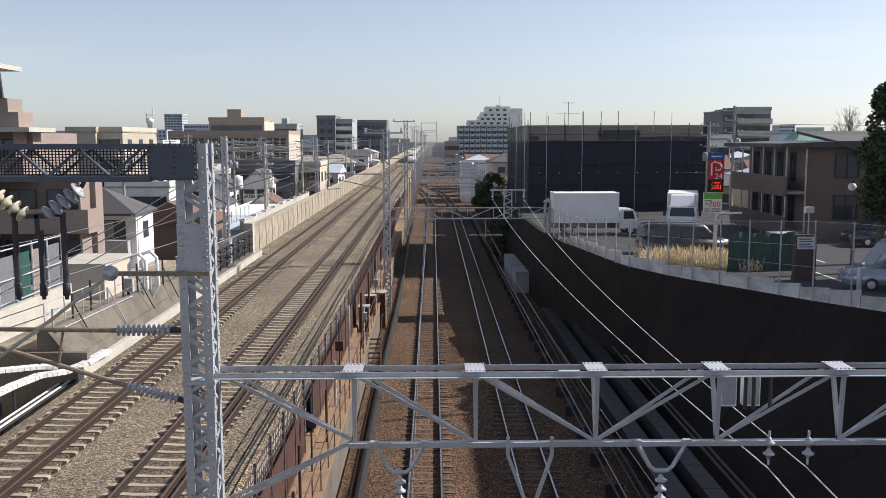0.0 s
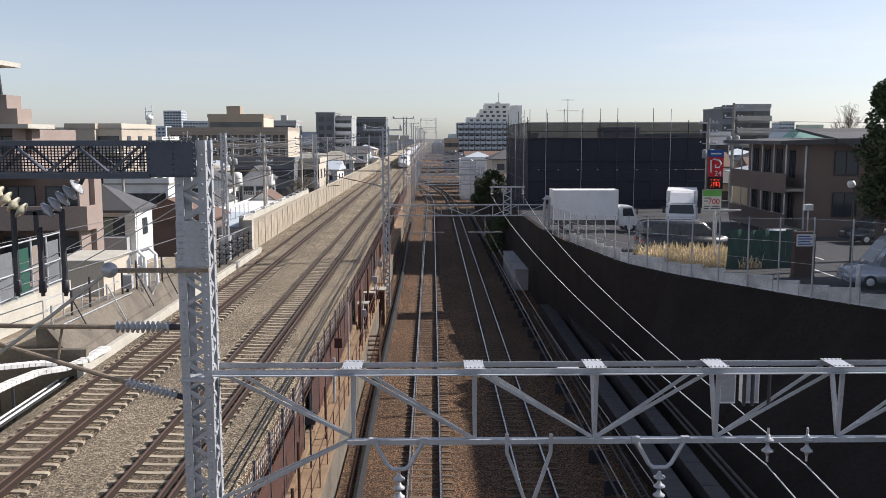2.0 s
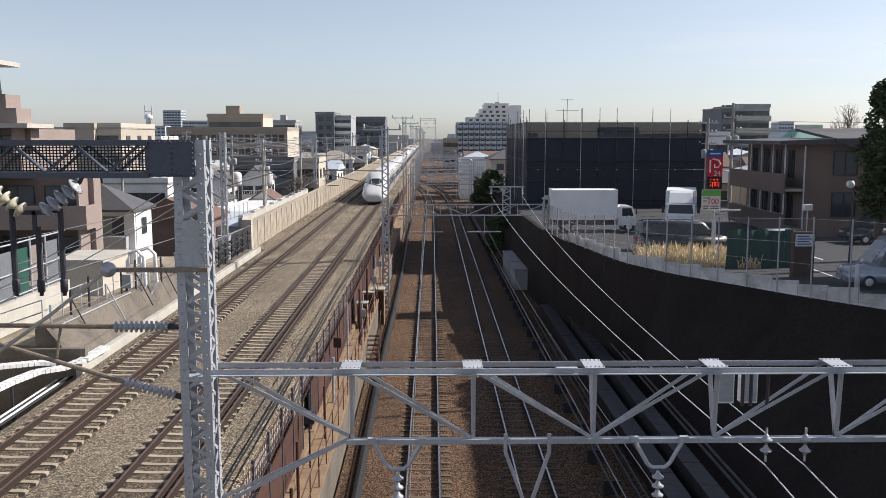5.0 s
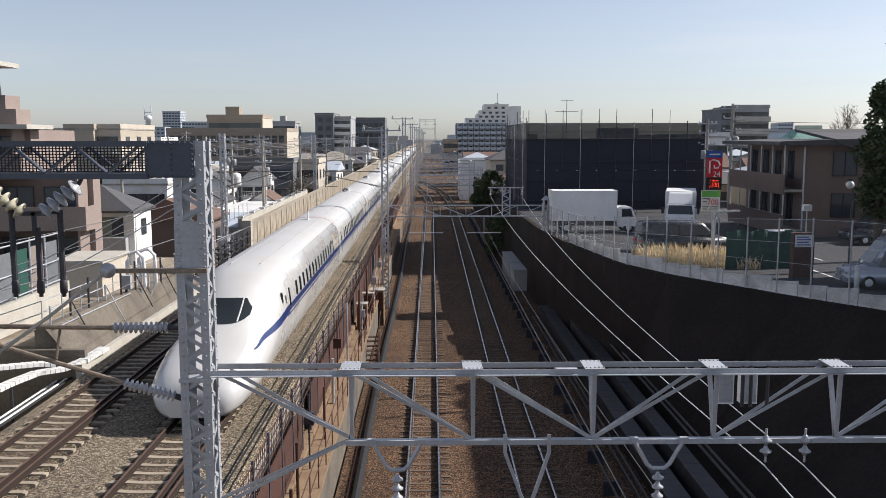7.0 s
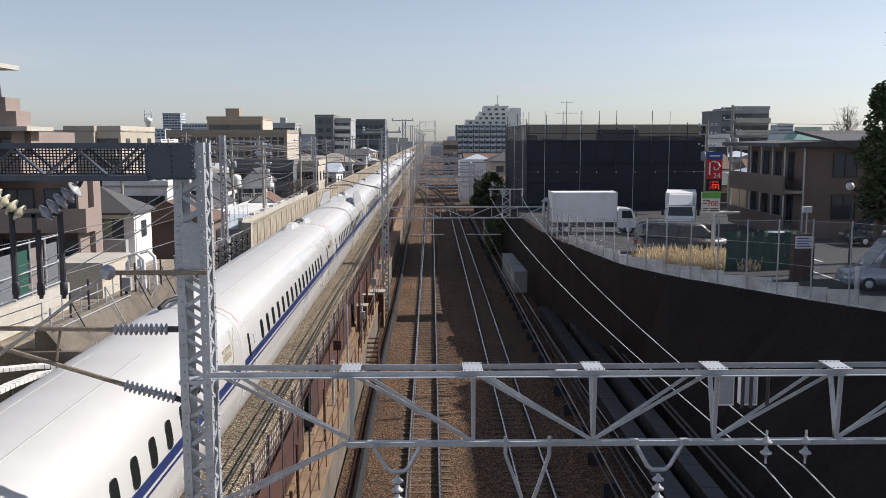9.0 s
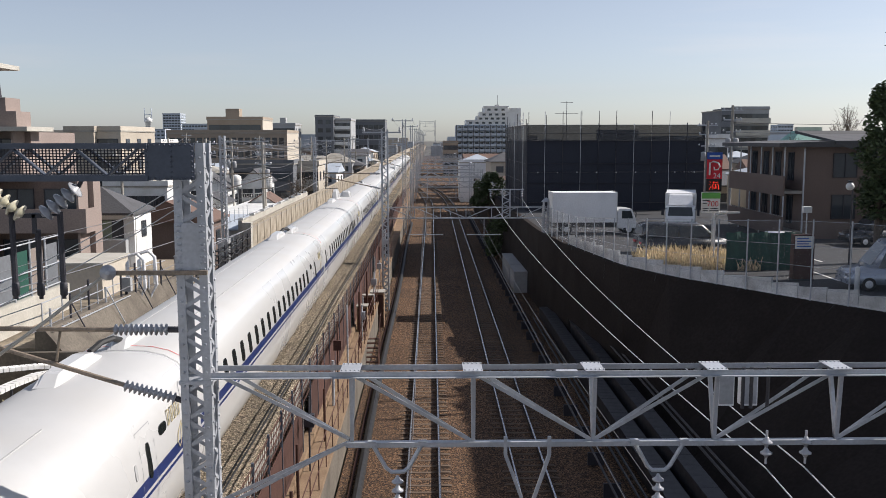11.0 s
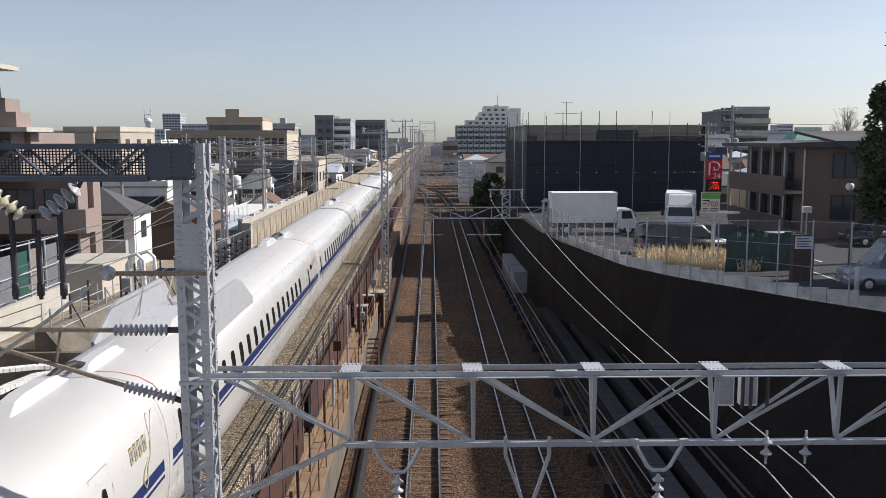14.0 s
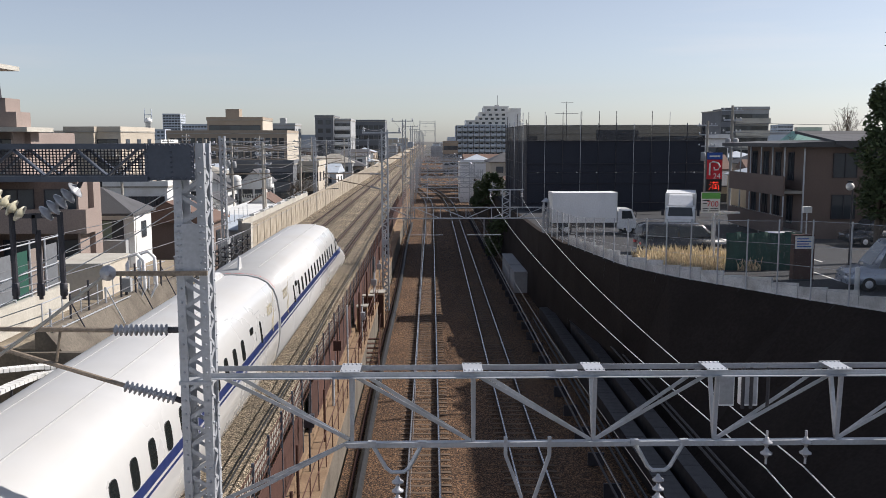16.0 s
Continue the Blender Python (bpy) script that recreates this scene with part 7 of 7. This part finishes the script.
solid("side_platform", BM((-24, -15.2, 34.2, 60, -3.98, .4)), M["tan_ground"], "weathered concrete platform beside the line", "platform", "structure")


def railing(pts, h=1.05, step=1.5, material=None, label="galvanised pipe railing on the revetment"):
    r = thing("railing", label, "railing", "railings")
    m = material or M["galv"]
    for a, c in zip(pts, pts[1:]):
        a, c = Vector(a), Vector(c)
        n = max(1, int((c - a).length / step))
        for k in range(n):
            p = a.lerp(c, k / n)
            bm = bmesh.new()
            tube(bm, [p, p + Vector((0, 0, h))], .028, 6)
            part("post", bm, m, r)
        for q in (1.0, .55):
            bm = bmesh.new()
            tube(bm, [a + Vector((0, 0, h * q)), c + Vector((0, 0, h * q))], .024, 6)
            part("rail", bm, m, r)


railing([(-17.1, 34.3, .4), (-15.0, 34.3, 1.1), (-14.6, 41, 1.17), (-14.25, 48, .9)])
railing([(-14.2, 50, .5), (-14.1, 68, .2)], 1.3, 1.8)


def terminals():
    t = thing("pale_side_wall", "whitewashed rust-streaked wall with a galvanised pipe frame", "wall", kind="structure")
    part("base_wall", BM((-17.6, -17.2, 26, 42.5, -3.98, 1.65)), M["concrete_pale"], t, "whitewashed concrete wall")
    for k in range(9):
        y = 29.5 + k * 1.55
        bm = bmesh.new()
        tube(bm, [(-17.35, y, 1.6), (-17.35, y, 4.1)], .04, 6)
        part("frame_post", bm, M["galv"], t)
    for z in (1.8, 2.75, 4.0):
        bm = bmesh.new()
        tube(bm, [(-17.35, 29, z), (-17.35, 42.5, z)], .035, 6)
        part("frame_rail", bm, M["galv"], t)
    for k in range(8):
        part("screen", BM((-17.42, -17.40, 29.6 + k * 1.55, 30.9 + k * 1.55, 1.70, 3.7)), (M["gallery"], M["dark_wall"], M["green_net"])[k % 3], t)


terminals()


def white_house():
    h = thing("house", "white house with dark slate hip roof and curved grey bay", "house", at=pose(-20.5, 56.5, -3.98))
    h.scale = (0.82, 0.7, 0.955)
    part("wall", BM((-2.3, 2.3, 0, 5, 0, 8.1)), M["white"], h)
    part("bay", BM((-1.95, 1.85, -.9, -.002, 4.2, 6.45)), M["grey_wall"], h, "grey clad bay front")
    bm = bmesh.new()
    r = [bm.verts.new(p) for p in ((-2.7, -1.2, 8.1), (2.6, -1.2, 8.1), (2.6, 5.4, 8.1), (-2.7, 5.4, 8.1))]
    l = [bm.verts.new((v.co.x, v.co.y, 8.25)) for v in r]
    t = bm.verts.new((-.6, 1.5, 9.9))
    bm.faces.new(r[::-1])
    for k in range(4):
        bm.faces.new((r[k], r[(k + 1) % 4], l[(k + 1) % 4], l[k]))
        bm.faces.new((l[k], l[(k + 1) % 4], t))
    part("roof", bm, M["roof_slate"], h)
    wl = part("window_band", BM((-1.8, 1.5, -.06, -.002, 6.5, 7.75)), M["dark_steel"], h)
    for k in range(4):
        part("pane", BM((-1.72 + k * .8, -1.0 + k * .8, -.075, -.062, 6.56, 7.7)), M["curtain"] if k in (1, 2) else M["pane"], wl)
    part("side_panel", BM((2.302, 2.36, .3, 4.7, 3.5, 8.05)), M["white"], h)
    o = WIN[(1.3, 1.1, "dark_steel")]
    w = part("window", o[0], None, h)
    w.matrix_basis = pose(2.37, 2.4, 7.0, 0, 0, 90)
    part("pane", o[1], None, w)


white_house()
house(-18.6, 66, 4.5, 6, 6.6, 1.5, M["brown_tile"], M["roof_tile"], "small house with a brown ribbed tile roof", False, 90)
# beige store box and equipment by the mast foot
bx = thing("beige_hut", "beige rendered concrete hut beside the line", "hut", at=pose(-14.95, 45, .4))
part("wall", BM((-4.2, -1.6, 0, 4, 0, 1.7)), M["cream"], bx)
part("roof", BM((-4.3, -1.5, -.1, 4.1, 1.702, 1.85)), M["concrete_pale"], bx)
for k, x in enumerate((-14.75, -14.5)):
    bm = bmesh.new()
    tube(bm, [(x, 43.5 + k, .8), (x, 43.5 + k, 2.4), (x + .1, 43.5 + k, 2.8), (x + .45, 43.6 + k, 2.9), (x + .75, 43.6 + k, 2.6), (x + .8, 43.6 + k, 1.2), (x + .4, 43.4 + k, .3)], .09, 10)
    solid("bent_pipe", bm, M["silver"], "bent silver cable pipe rising beside the hut", "pipe", group="bent pipes")
sb = thing("switch_box", "grey switch box on a post beside the revetment", "switch box", at=pose(-14.4, 42.2, .68))
part("box", BM((-.25, .25, -.15, .15, .6, 1.25)), M["grey_wall"], sb)
part("post", BM((-.05, .05, -.05, .05, 0, .598)), M["dark_steel"], sb)
# white ribbed cable duct winding along the track edge
cd = thing("cable_chute", "white ribbed cable chute curving beside the track", "cable duct")
for path in ([(-17.1, 27.2, -.45), (-15.4, 29.0, -.35), (-14.7, 30.8, -.12), (-14.3, 32.0, -.08), (-13.7, 32.8, -.15), (-13.2, 33.5, -.02), (-13.0, 35.5, .05)],
             [(-17.15, 30.6, .12), (-15.7, 31.8, .16), (-14.6, 32.8, .05), (-13.9, 33.2, -.06)]):
    fine = []
    for a, c in zip(path, path[1:]):
        n = max(3, int((Vector(c) - Vector(a)).length / .2))
        fine += [Vector(a).lerp(Vector(c), k / n) for k in range(n)]
    for a, c in zip(fine, fine[1:]):
        d = (c - a)
        bm = bmesh.new()
        beam(bm, a + d * .06, c - d * .06, .40, .14)
        part("segment", bm, M["white"], cd)
for k, (x, y, z) in enumerate(((-14.7, 30.8, -.2), (-15.7, 31.8, .08), (-15.4, 29.0, -.42))):
    bm = bmesh.new()
    tube(bm, [(x, y, -3.98), (x, y, z)], .06, 8)
    part("support", bm, M["dark_steel"], cd)
solid("trench_wall", BM((-17.15, -13.2, 33.7, 33.98, -3.98, .35)), M["revet"], "dark concrete wall closing the trench", "wall", "structure")
lt = thing("lattice_duct", "dark steel cable rack below the kerb", "cable rack", at=pose(0, 0, 0))
for k in range(4):
    bm = bmesh.new()
    tube(bm, [(-13.75 - k * .2, 14, -.75 - k * .05), (-13.7 - k * .2, 33.6, -.7 - k * .05)], .05, 6)
    part("cable", bm, M["silver"] if k % 2 else M["black"], lt)


def tan_flats():
    b = thing("apartment_house", "mauve brown tiled apartment house with deep balconies", "building")
    x0, x1, y0 = -48.0, -19.2, 50.0
    part("wall", BM((x0, x1, y0 + 1.5, y0 + 2.6, -3.98, 6.3)), M["mauve_tile"], b)
    part("rear_wall", BM((x0, -24.6, y0 + 2.61, y0 + 13, -3.98, 8.9)), M["mauve_tile"], b)
    part("top_wall", BM((x0, -22.6, y0 + 1.5, y0 + 2.6, 6.303, 8.9)), M["mauve_tile"], b)
    for z, xe in ((-2.2, x1), (.65, x1), (3.55, x1), (6.45, -22.6)):
        fl = part("balcony", BM((x0, xe, y0, y0 + 1.49, z - .15, z)), M["concrete"], b)
        part("balcony_front", BM((x0, xe, y0 - .12, y0 - .002, z - .3, z + 1.05)), M["mauve_tile"], fl)
        part("balcony_end", BM((xe + .002, xe + .12, y0 - .12, y0 + 1.49, z - .3, z + 1.05)), M["mauve_tile"], fl)
        for k in range(5):
            x = xe - .3 - k * 5.2
            part("divider", BM((x - .12, x, y0 + .002, y0 + 1.42, z + .002, z + 2.6)), M["mauve_tile"], fl)
    wl = part("window_wall", BM((x0 + .5, x1 - .5, y0 + 1.44, y0 + 1.498, -2, 6.25)), M["brown_tile"], b)
    windows(wl, "S", x0 + 1, x1 - .6, y0 + 1.44, (1.75, 4.65), 11, 1.9, 2.0, "dark_steel")
    windows(wl, "S", x0 + 1, -22.9, y0 + 1.44, (7.5,), 9, 1.9, 2.0, "dark_steel")
    part("eave", BM((x0, -21.9, y0 - .5, y0 + 3, 8.903, 9.15)), M["concrete_pale"], b)
    part("upper_storey", BM((x0, -22.75, y0 + .2, y0 + 2, 9.153, 10.0)), M["mauve_tile"], b)
    part("upper_storey", BM((x0, -23.3, y0 + .2, y0 + 2, 10.003, 10.75)), M["mauve_tile"], b)
    part("top_eave", BM((x0, -23.4, y0 - .2, y0 + 2.4, 12.35, 12.6)), M["concrete_pale"], b)
    part("penthouse", BM((x0, -24.6, y0 + .5, y0 + 2, 10.753, 12.347)), M["mauve_tile"], b)
    bm = bmesh.new()
    tube(bm, [(-23.7, y0, 12.4), (-23.6, y0, 12.1), (-23.55, y0 + .1, 10.75)], .12, 8)
    part("downpipe", bm, M["dark_steel"], b)


tan_flats()
for x, y, h in ((-18.5, 75, 12.5), (-17.5, 96, 12), (-24, 110, 12.5), (-18, 140, 12), (-30, 88, 12)):
    utility_pole(x, y, -4, h)
for a, c in (((-18.5, 75, 8), (-17.5, 96, 7.6)), ((-17.5, 96, 7.6), (-18, 140, 7.6)), ((-18.5, 75, 8), (-30, 88, 7.6)), ((-24, 110, 8), (-18, 140, 7.7)), ((-18.5, 75, 7), (-40, 60, 7.5))):
    for dz in (0, .4, -.7):
        wire("street_wire", "slack street cable between poles", [(a[0], a[1], a[2] + dz), (c[0], c[1], c[2] + dz)], .016, .5)

# dark stand pipes, braces and a cable tray along the revetment
random.seed(9)
for k in range(8):
    y = 34.6 + k * 1.7
    x = -15.5 + (y - 24) * .065
    bm = bmesh.new()
    tube(bm, [(x, y, .1), (x, y, 1.9 + .3 * (k % 3))], .05, 8)
    if k % 2:
        tube(bm, [(x, y, 1.9), (x + .7, y + .3, .2)], .03, 6)
    solid("stand_pipe", bm, M["dark_steel"] if k % 3 else M["galv"], "upright stand pipe on the revetment", "pipe", group="stand pipes")
ct = thing("cable_tray", "galvanised ladder tray along the revetment top", "cable tray")
for dx in (0, .35):
    bm = bmesh.new()
    tube(bm, [(-14.95 + dx, 34.3, 1.05), (-14.5 + dx, 42, 1.1)], .03, 6)
    part("side_rail", bm, M["galv"], ct)
for k in range(18):
    y = 34.4 + k * .42
    x = -14.96 + (y - 34.3) * .058
    part("rung", BM((x, x + .36, y, y + .05, 1.05, 1.09)), M["galv"], ct)
def gabled_house(x, y, w, d, h, rise, roof, seed):
    """A white gabled house with lean-to balconies, air-conditioners and drying rails."""
    random.seed(seed)
    b = thing("house", "white gabled house with balconies and clutter", "house", "white houses by the line", pose(x, y, -3.98))
    part("wall", BM((-w / 2, w / 2, 0, d, 0, h)), M["white"], b)
    bm = bmesh.new()
    prism(bm, [(-w / 2 - .2, h), (0, h + rise - .02), (w / 2 + .2, h)], .05, d - .05)
    part("gable", bm, M["white"], b)
    for sx in (-1, 1):
        bm = bmesh.new()
        prism(bm, [(0, h + rise), (sx * (w / 2 + .35), h - .12), (sx * (w / 2 + .35), h), (0, h + rise + .14)], -.3, d + .3)
        part("roof_slope", bm, roof, b, "dark slate roof slope")
    for z in (h - 1.4, h - 4.1):
        n = int(w / 1.55)
        for k in range(n):
            xx = -w / 2 + w * (k + .5) / n
            wd = part("window", WIN[(1.3, 1.1, "dark_steel")][0], None, b)
            wd.matrix_basis = pose(xx, -.004, z)
            part("pane", WIN[(1.3, 1.1, "dark_steel")][1], None, wd)
        for k in range(max(2, int(d / 2.2))):
            wd = part("window", WIN[(1.3, 1.1, "dark_steel")][0], None, b)
            wd.matrix_basis = pose(w / 2 + .004, d * (k + .5) / max(2, int(d / 2.2)), z, 0, 0, 90)
            part("pane", WIN[(1.3, 1.1, "dark_steel")][1], None, wd)
    bal = part("balcony", BM((-w / 2 + .2, w / 2 - .2, -1.1, -.01, h - 2.55, h - 2.42)), M["concrete_pale"], b)
    for k in range(int(w / .3)):
        part("baluster", BM((-w / 2 + .25 + k * .3, -w / 2 + .29 + k * .3, -1.1, -1.06, h - 2.418, h - 1.45)), M["white"], bal)
    part("handrail", BM((-w / 2 + .2, w / 2 - .2, -1.12, -1.04, h - 1.448, h - 1.38)), M["white"], bal)
    part("air_conditioner", BM((w / 2 - 1.1, w / 2 - .3, -.75, -.4, h - 2.418, h - 1.8)), M["grey_wall"], b)
    bm = bmesh.new()
    tube(bm, [(w * .2, d * .4, h), (w * .2, d * .4, h + rise + 1.8)], .025, 5)
    for q in (.0, .25, .5):
        tube(bm, [(w * .2 - .6, d * .4, h + rise + 1.75 - q), (w * .2 + .6, d * .4, h + rise + 1.75 - q)], .015, 4)
    part("aerial", bm, M["wire"], b)


for k, (x, y, w, d, h, rise) in enumerate(((-22.6, 116, 3.2, 6.0, 6.9, 1.6), (-26.2, 110, 3.2, 6.0, 6.4, 1.2), (-18.8, 101, 2.8, 5.0, 5.2, 1.0), (-29.6, 117, 3.4, 6.0, 6.6, 1.4), (-20.0, 140, 3.2, 6.0, 6.8, 1.2), (-24.4, 99, 3.4, 5.0, 5.4, 1.0))):
    gabled_house(x, y, w, d, h, rise, M["roof_slate"] if k != 2 else M["roof_tile"], 60 + k)
for x, y in ((-24.2, 113), (-20.4, 113.5)):
    tk = thing("roof_tank", "white ribbed water tank on a dark frame", "tank", "water tanks", pose(x, y, -3.98))
    bm = bmesh.new()
    lathe(bm, [(6.2, .1), (6.25, .6), (6.6, .66), (7.0, .63), (7.4, .66), (7.8, .6), (8.0, .2)], (0, 0, 0), (0, 0, 1), 16)
    part("tank", bm, M["white"], tk)
    for sx in (-.45, .45):
        for sy in (-.45, .45):
            bm = bmesh.new()
            tube(bm, [(sx, sy, 0), (sx, sy, 6.2)], .06, 6)
            part("leg", bm, M["dark_steel"], tk)
wr = thing("flat_roof_building", "low building with a wide pale roof and white parapet", "building")
part("wall", BM((-21.0, -14.7, 70, 108, -3.98, 1.3)), M["white"], wr)
part("roof", BM((-21.2, -14.95, 69.8, 84, 1.302, 1.45)), M["blue_grey"], wr, "pale blue-grey metal roof")
part("white_parapet", BM((-14.9, -14.6, 69.8, 108, 1.303, 2.12)), M["concrete_pale"], wr, "pale concrete parapet")
for k in range(9):
    part("parapet_post", BM((-14.98, -14.55, 70 + k * 4.6, 70.3 + k * 4.6, 2.123, 2.3)), M["white"], wr)
for k in range(5):
    part("roof_unit", BM((-19.4, -18.6, 72 + k * 2.2, 72.9 + k * 2.2, 1.452, 2.1)), M["white"], wr)
for k in range(7):
    bm = bmesh.new()
    tube(bm, [(-16.6, 71 + k * 1.8, 1.4), (-16.6, 71 + k * 1.8, 2.5)], .03, 5)
    part("roof_rail_post", bm, M["galv"], wr)

# cable rack and switch cabinets between the revetment and the parapet
cr = thing("cable_rack", "dark steel cable rack with sagging black cables", "cable rack", at=pose(-13.75, 0, 0))
part("base", BM((-.2, .28, 50, 68, -3.98, -.1)), M["revet"], cr, "mossy concrete base")
for k in range(10):
    y = 50.5 + k * 1.9
    bm = bmesh.new()
    beam(bm, (0, y, -.1), (0, y, 1.35), .07, .07)
    beam(bm, (-.25, y, .55), (.25, y, .55), .05, .05)
    beam(bm, (-.25, y, 1.15), (.25, y, 1.15), .05, .05)
    part("post", bm, M["dark_steel"], cr)
for x, z, sag in ((-.2, .62, .14), (.2, .62, .2), (-.2, 1.22, .1), (.2, 1.22, .18)):
    bm = bmesh.new()
    tube(bm, [(x, 50.5 + j * .475, z - sag * abs(math.sin(j * math.pi / 4))) for j in range(37)], .045, 6)
    part("cable", bm, M["black"], cr)
for y, h in ((53.2, 1.5), (58.6, 1.1), (64.2, 1.3)):
    sc = thing("switch_cabinet", "grey steel switch cabinet beside the cable rack", "cabinet", "switch cabinets", pose(-14.75, y, .0))
    part("body", BM((-.4, .4, -.3, .3, -3.98, h)), M["grey_wall"], sc)
    part("lid", BM((-.44, .44, -.34, .34, h + .002, h + .06)), M["galv"], sc)
    part("door", BM((-.34, .34, -.325, -.302, h - 1.0, h - .08)), M["galv"], sc)

# street poles and their wires between the houses
random.seed(21)
spots = [(-16.2, 88, 12.2), (-16.8, 118, 12.6), (-17.0, 150, 12.4), (-17.4, 186, 12.6), (-18.2, 225, 13), (-27, 120, 12.5), (-33, 104, 12), (-38, 132, 12.6), (-30, 160, 13), (-26, 200, 13), (-45, 168, 13.5), (-22, 260, 13.5)]
for k, (x, y, h) in enumerate(spots):
    utility_pole(x, y, -4, h, "grey concrete utility pole with transformers" if k in (5, 8) else "slim grey concrete utility pole with cross arms", k in (5, 8))
for (x0, y0, h0), (x1, y1, h1) in list(zip(spots, spots[1:5])) + [(spots[0], spots[6]), (spots[1], spots[5]), (spots[5], spots[8]), (spots[8], spots[9]), (spots[6], spots[7]), (spots[7], spots[10]), (spots[2], spots[8])]:
    for dz in (.5, 1.3, 2.3, 3.4):
        wire("street_wire", "slack street cable between poles", [(x0, y0, h0 - 4 - dz), (x1, y1, h1 - 4 - dz)], .018, .4 + .15 * dz, None, 8)
# bare winter shrubs along the back of the parapet
for k, (x, y, q) in enumerate(((-16.5, 111, .62), (-17.6, 126, .7), (-17, 138, .6), (-21.5, 84.5, .6))):
    tree("bare_tree", "leafless reddish winter tree beside the parapet", pose(x, y, -4), 5.0 * q, .12, [(-.8, 0, 8.2 * q, 1.5, 1.3), (.8, .3, 9 * q, 1.5, 1.4), (0, -.5, 10 * q, 1.3, 1.2)], None, 0, 0, 70 + k, True)


# ---- sleepers ----
def lay_sleepers():
    for t, length, pitch, y0, y1, material, (a, b), curve in SLEEPERS:
        h = 0.20
        me = mesh_of("sleeper", sleeper_mesh(length, 0.23, h), material)
        y = a
        while y < b:
            o = part("sleeper", me, None, t)
            o.matrix_basis = pose(curve(y) if curve else 0, y, -0.185 + 0.004 * math.sin(y * 7.1), 0, 0, 0.5 * math.sin(y * 3.7))
            y += pitch
        bm = bmesh.new()
        ys = list(np.arange(a - pitch, y0, -pitch)) + list(np.arange(y, min(y1, 420), pitch))
        for q in ys:
            c = curve(q) if curve else 0
            box(bm, c - length / 2, c + length / 2, q - 0.12, q + 0.12, -0.36, -0.175)
        o = part("sleeper_row", bm, material, t)
        o["kind"] = "stuff"


lay_sleepers()
motions()
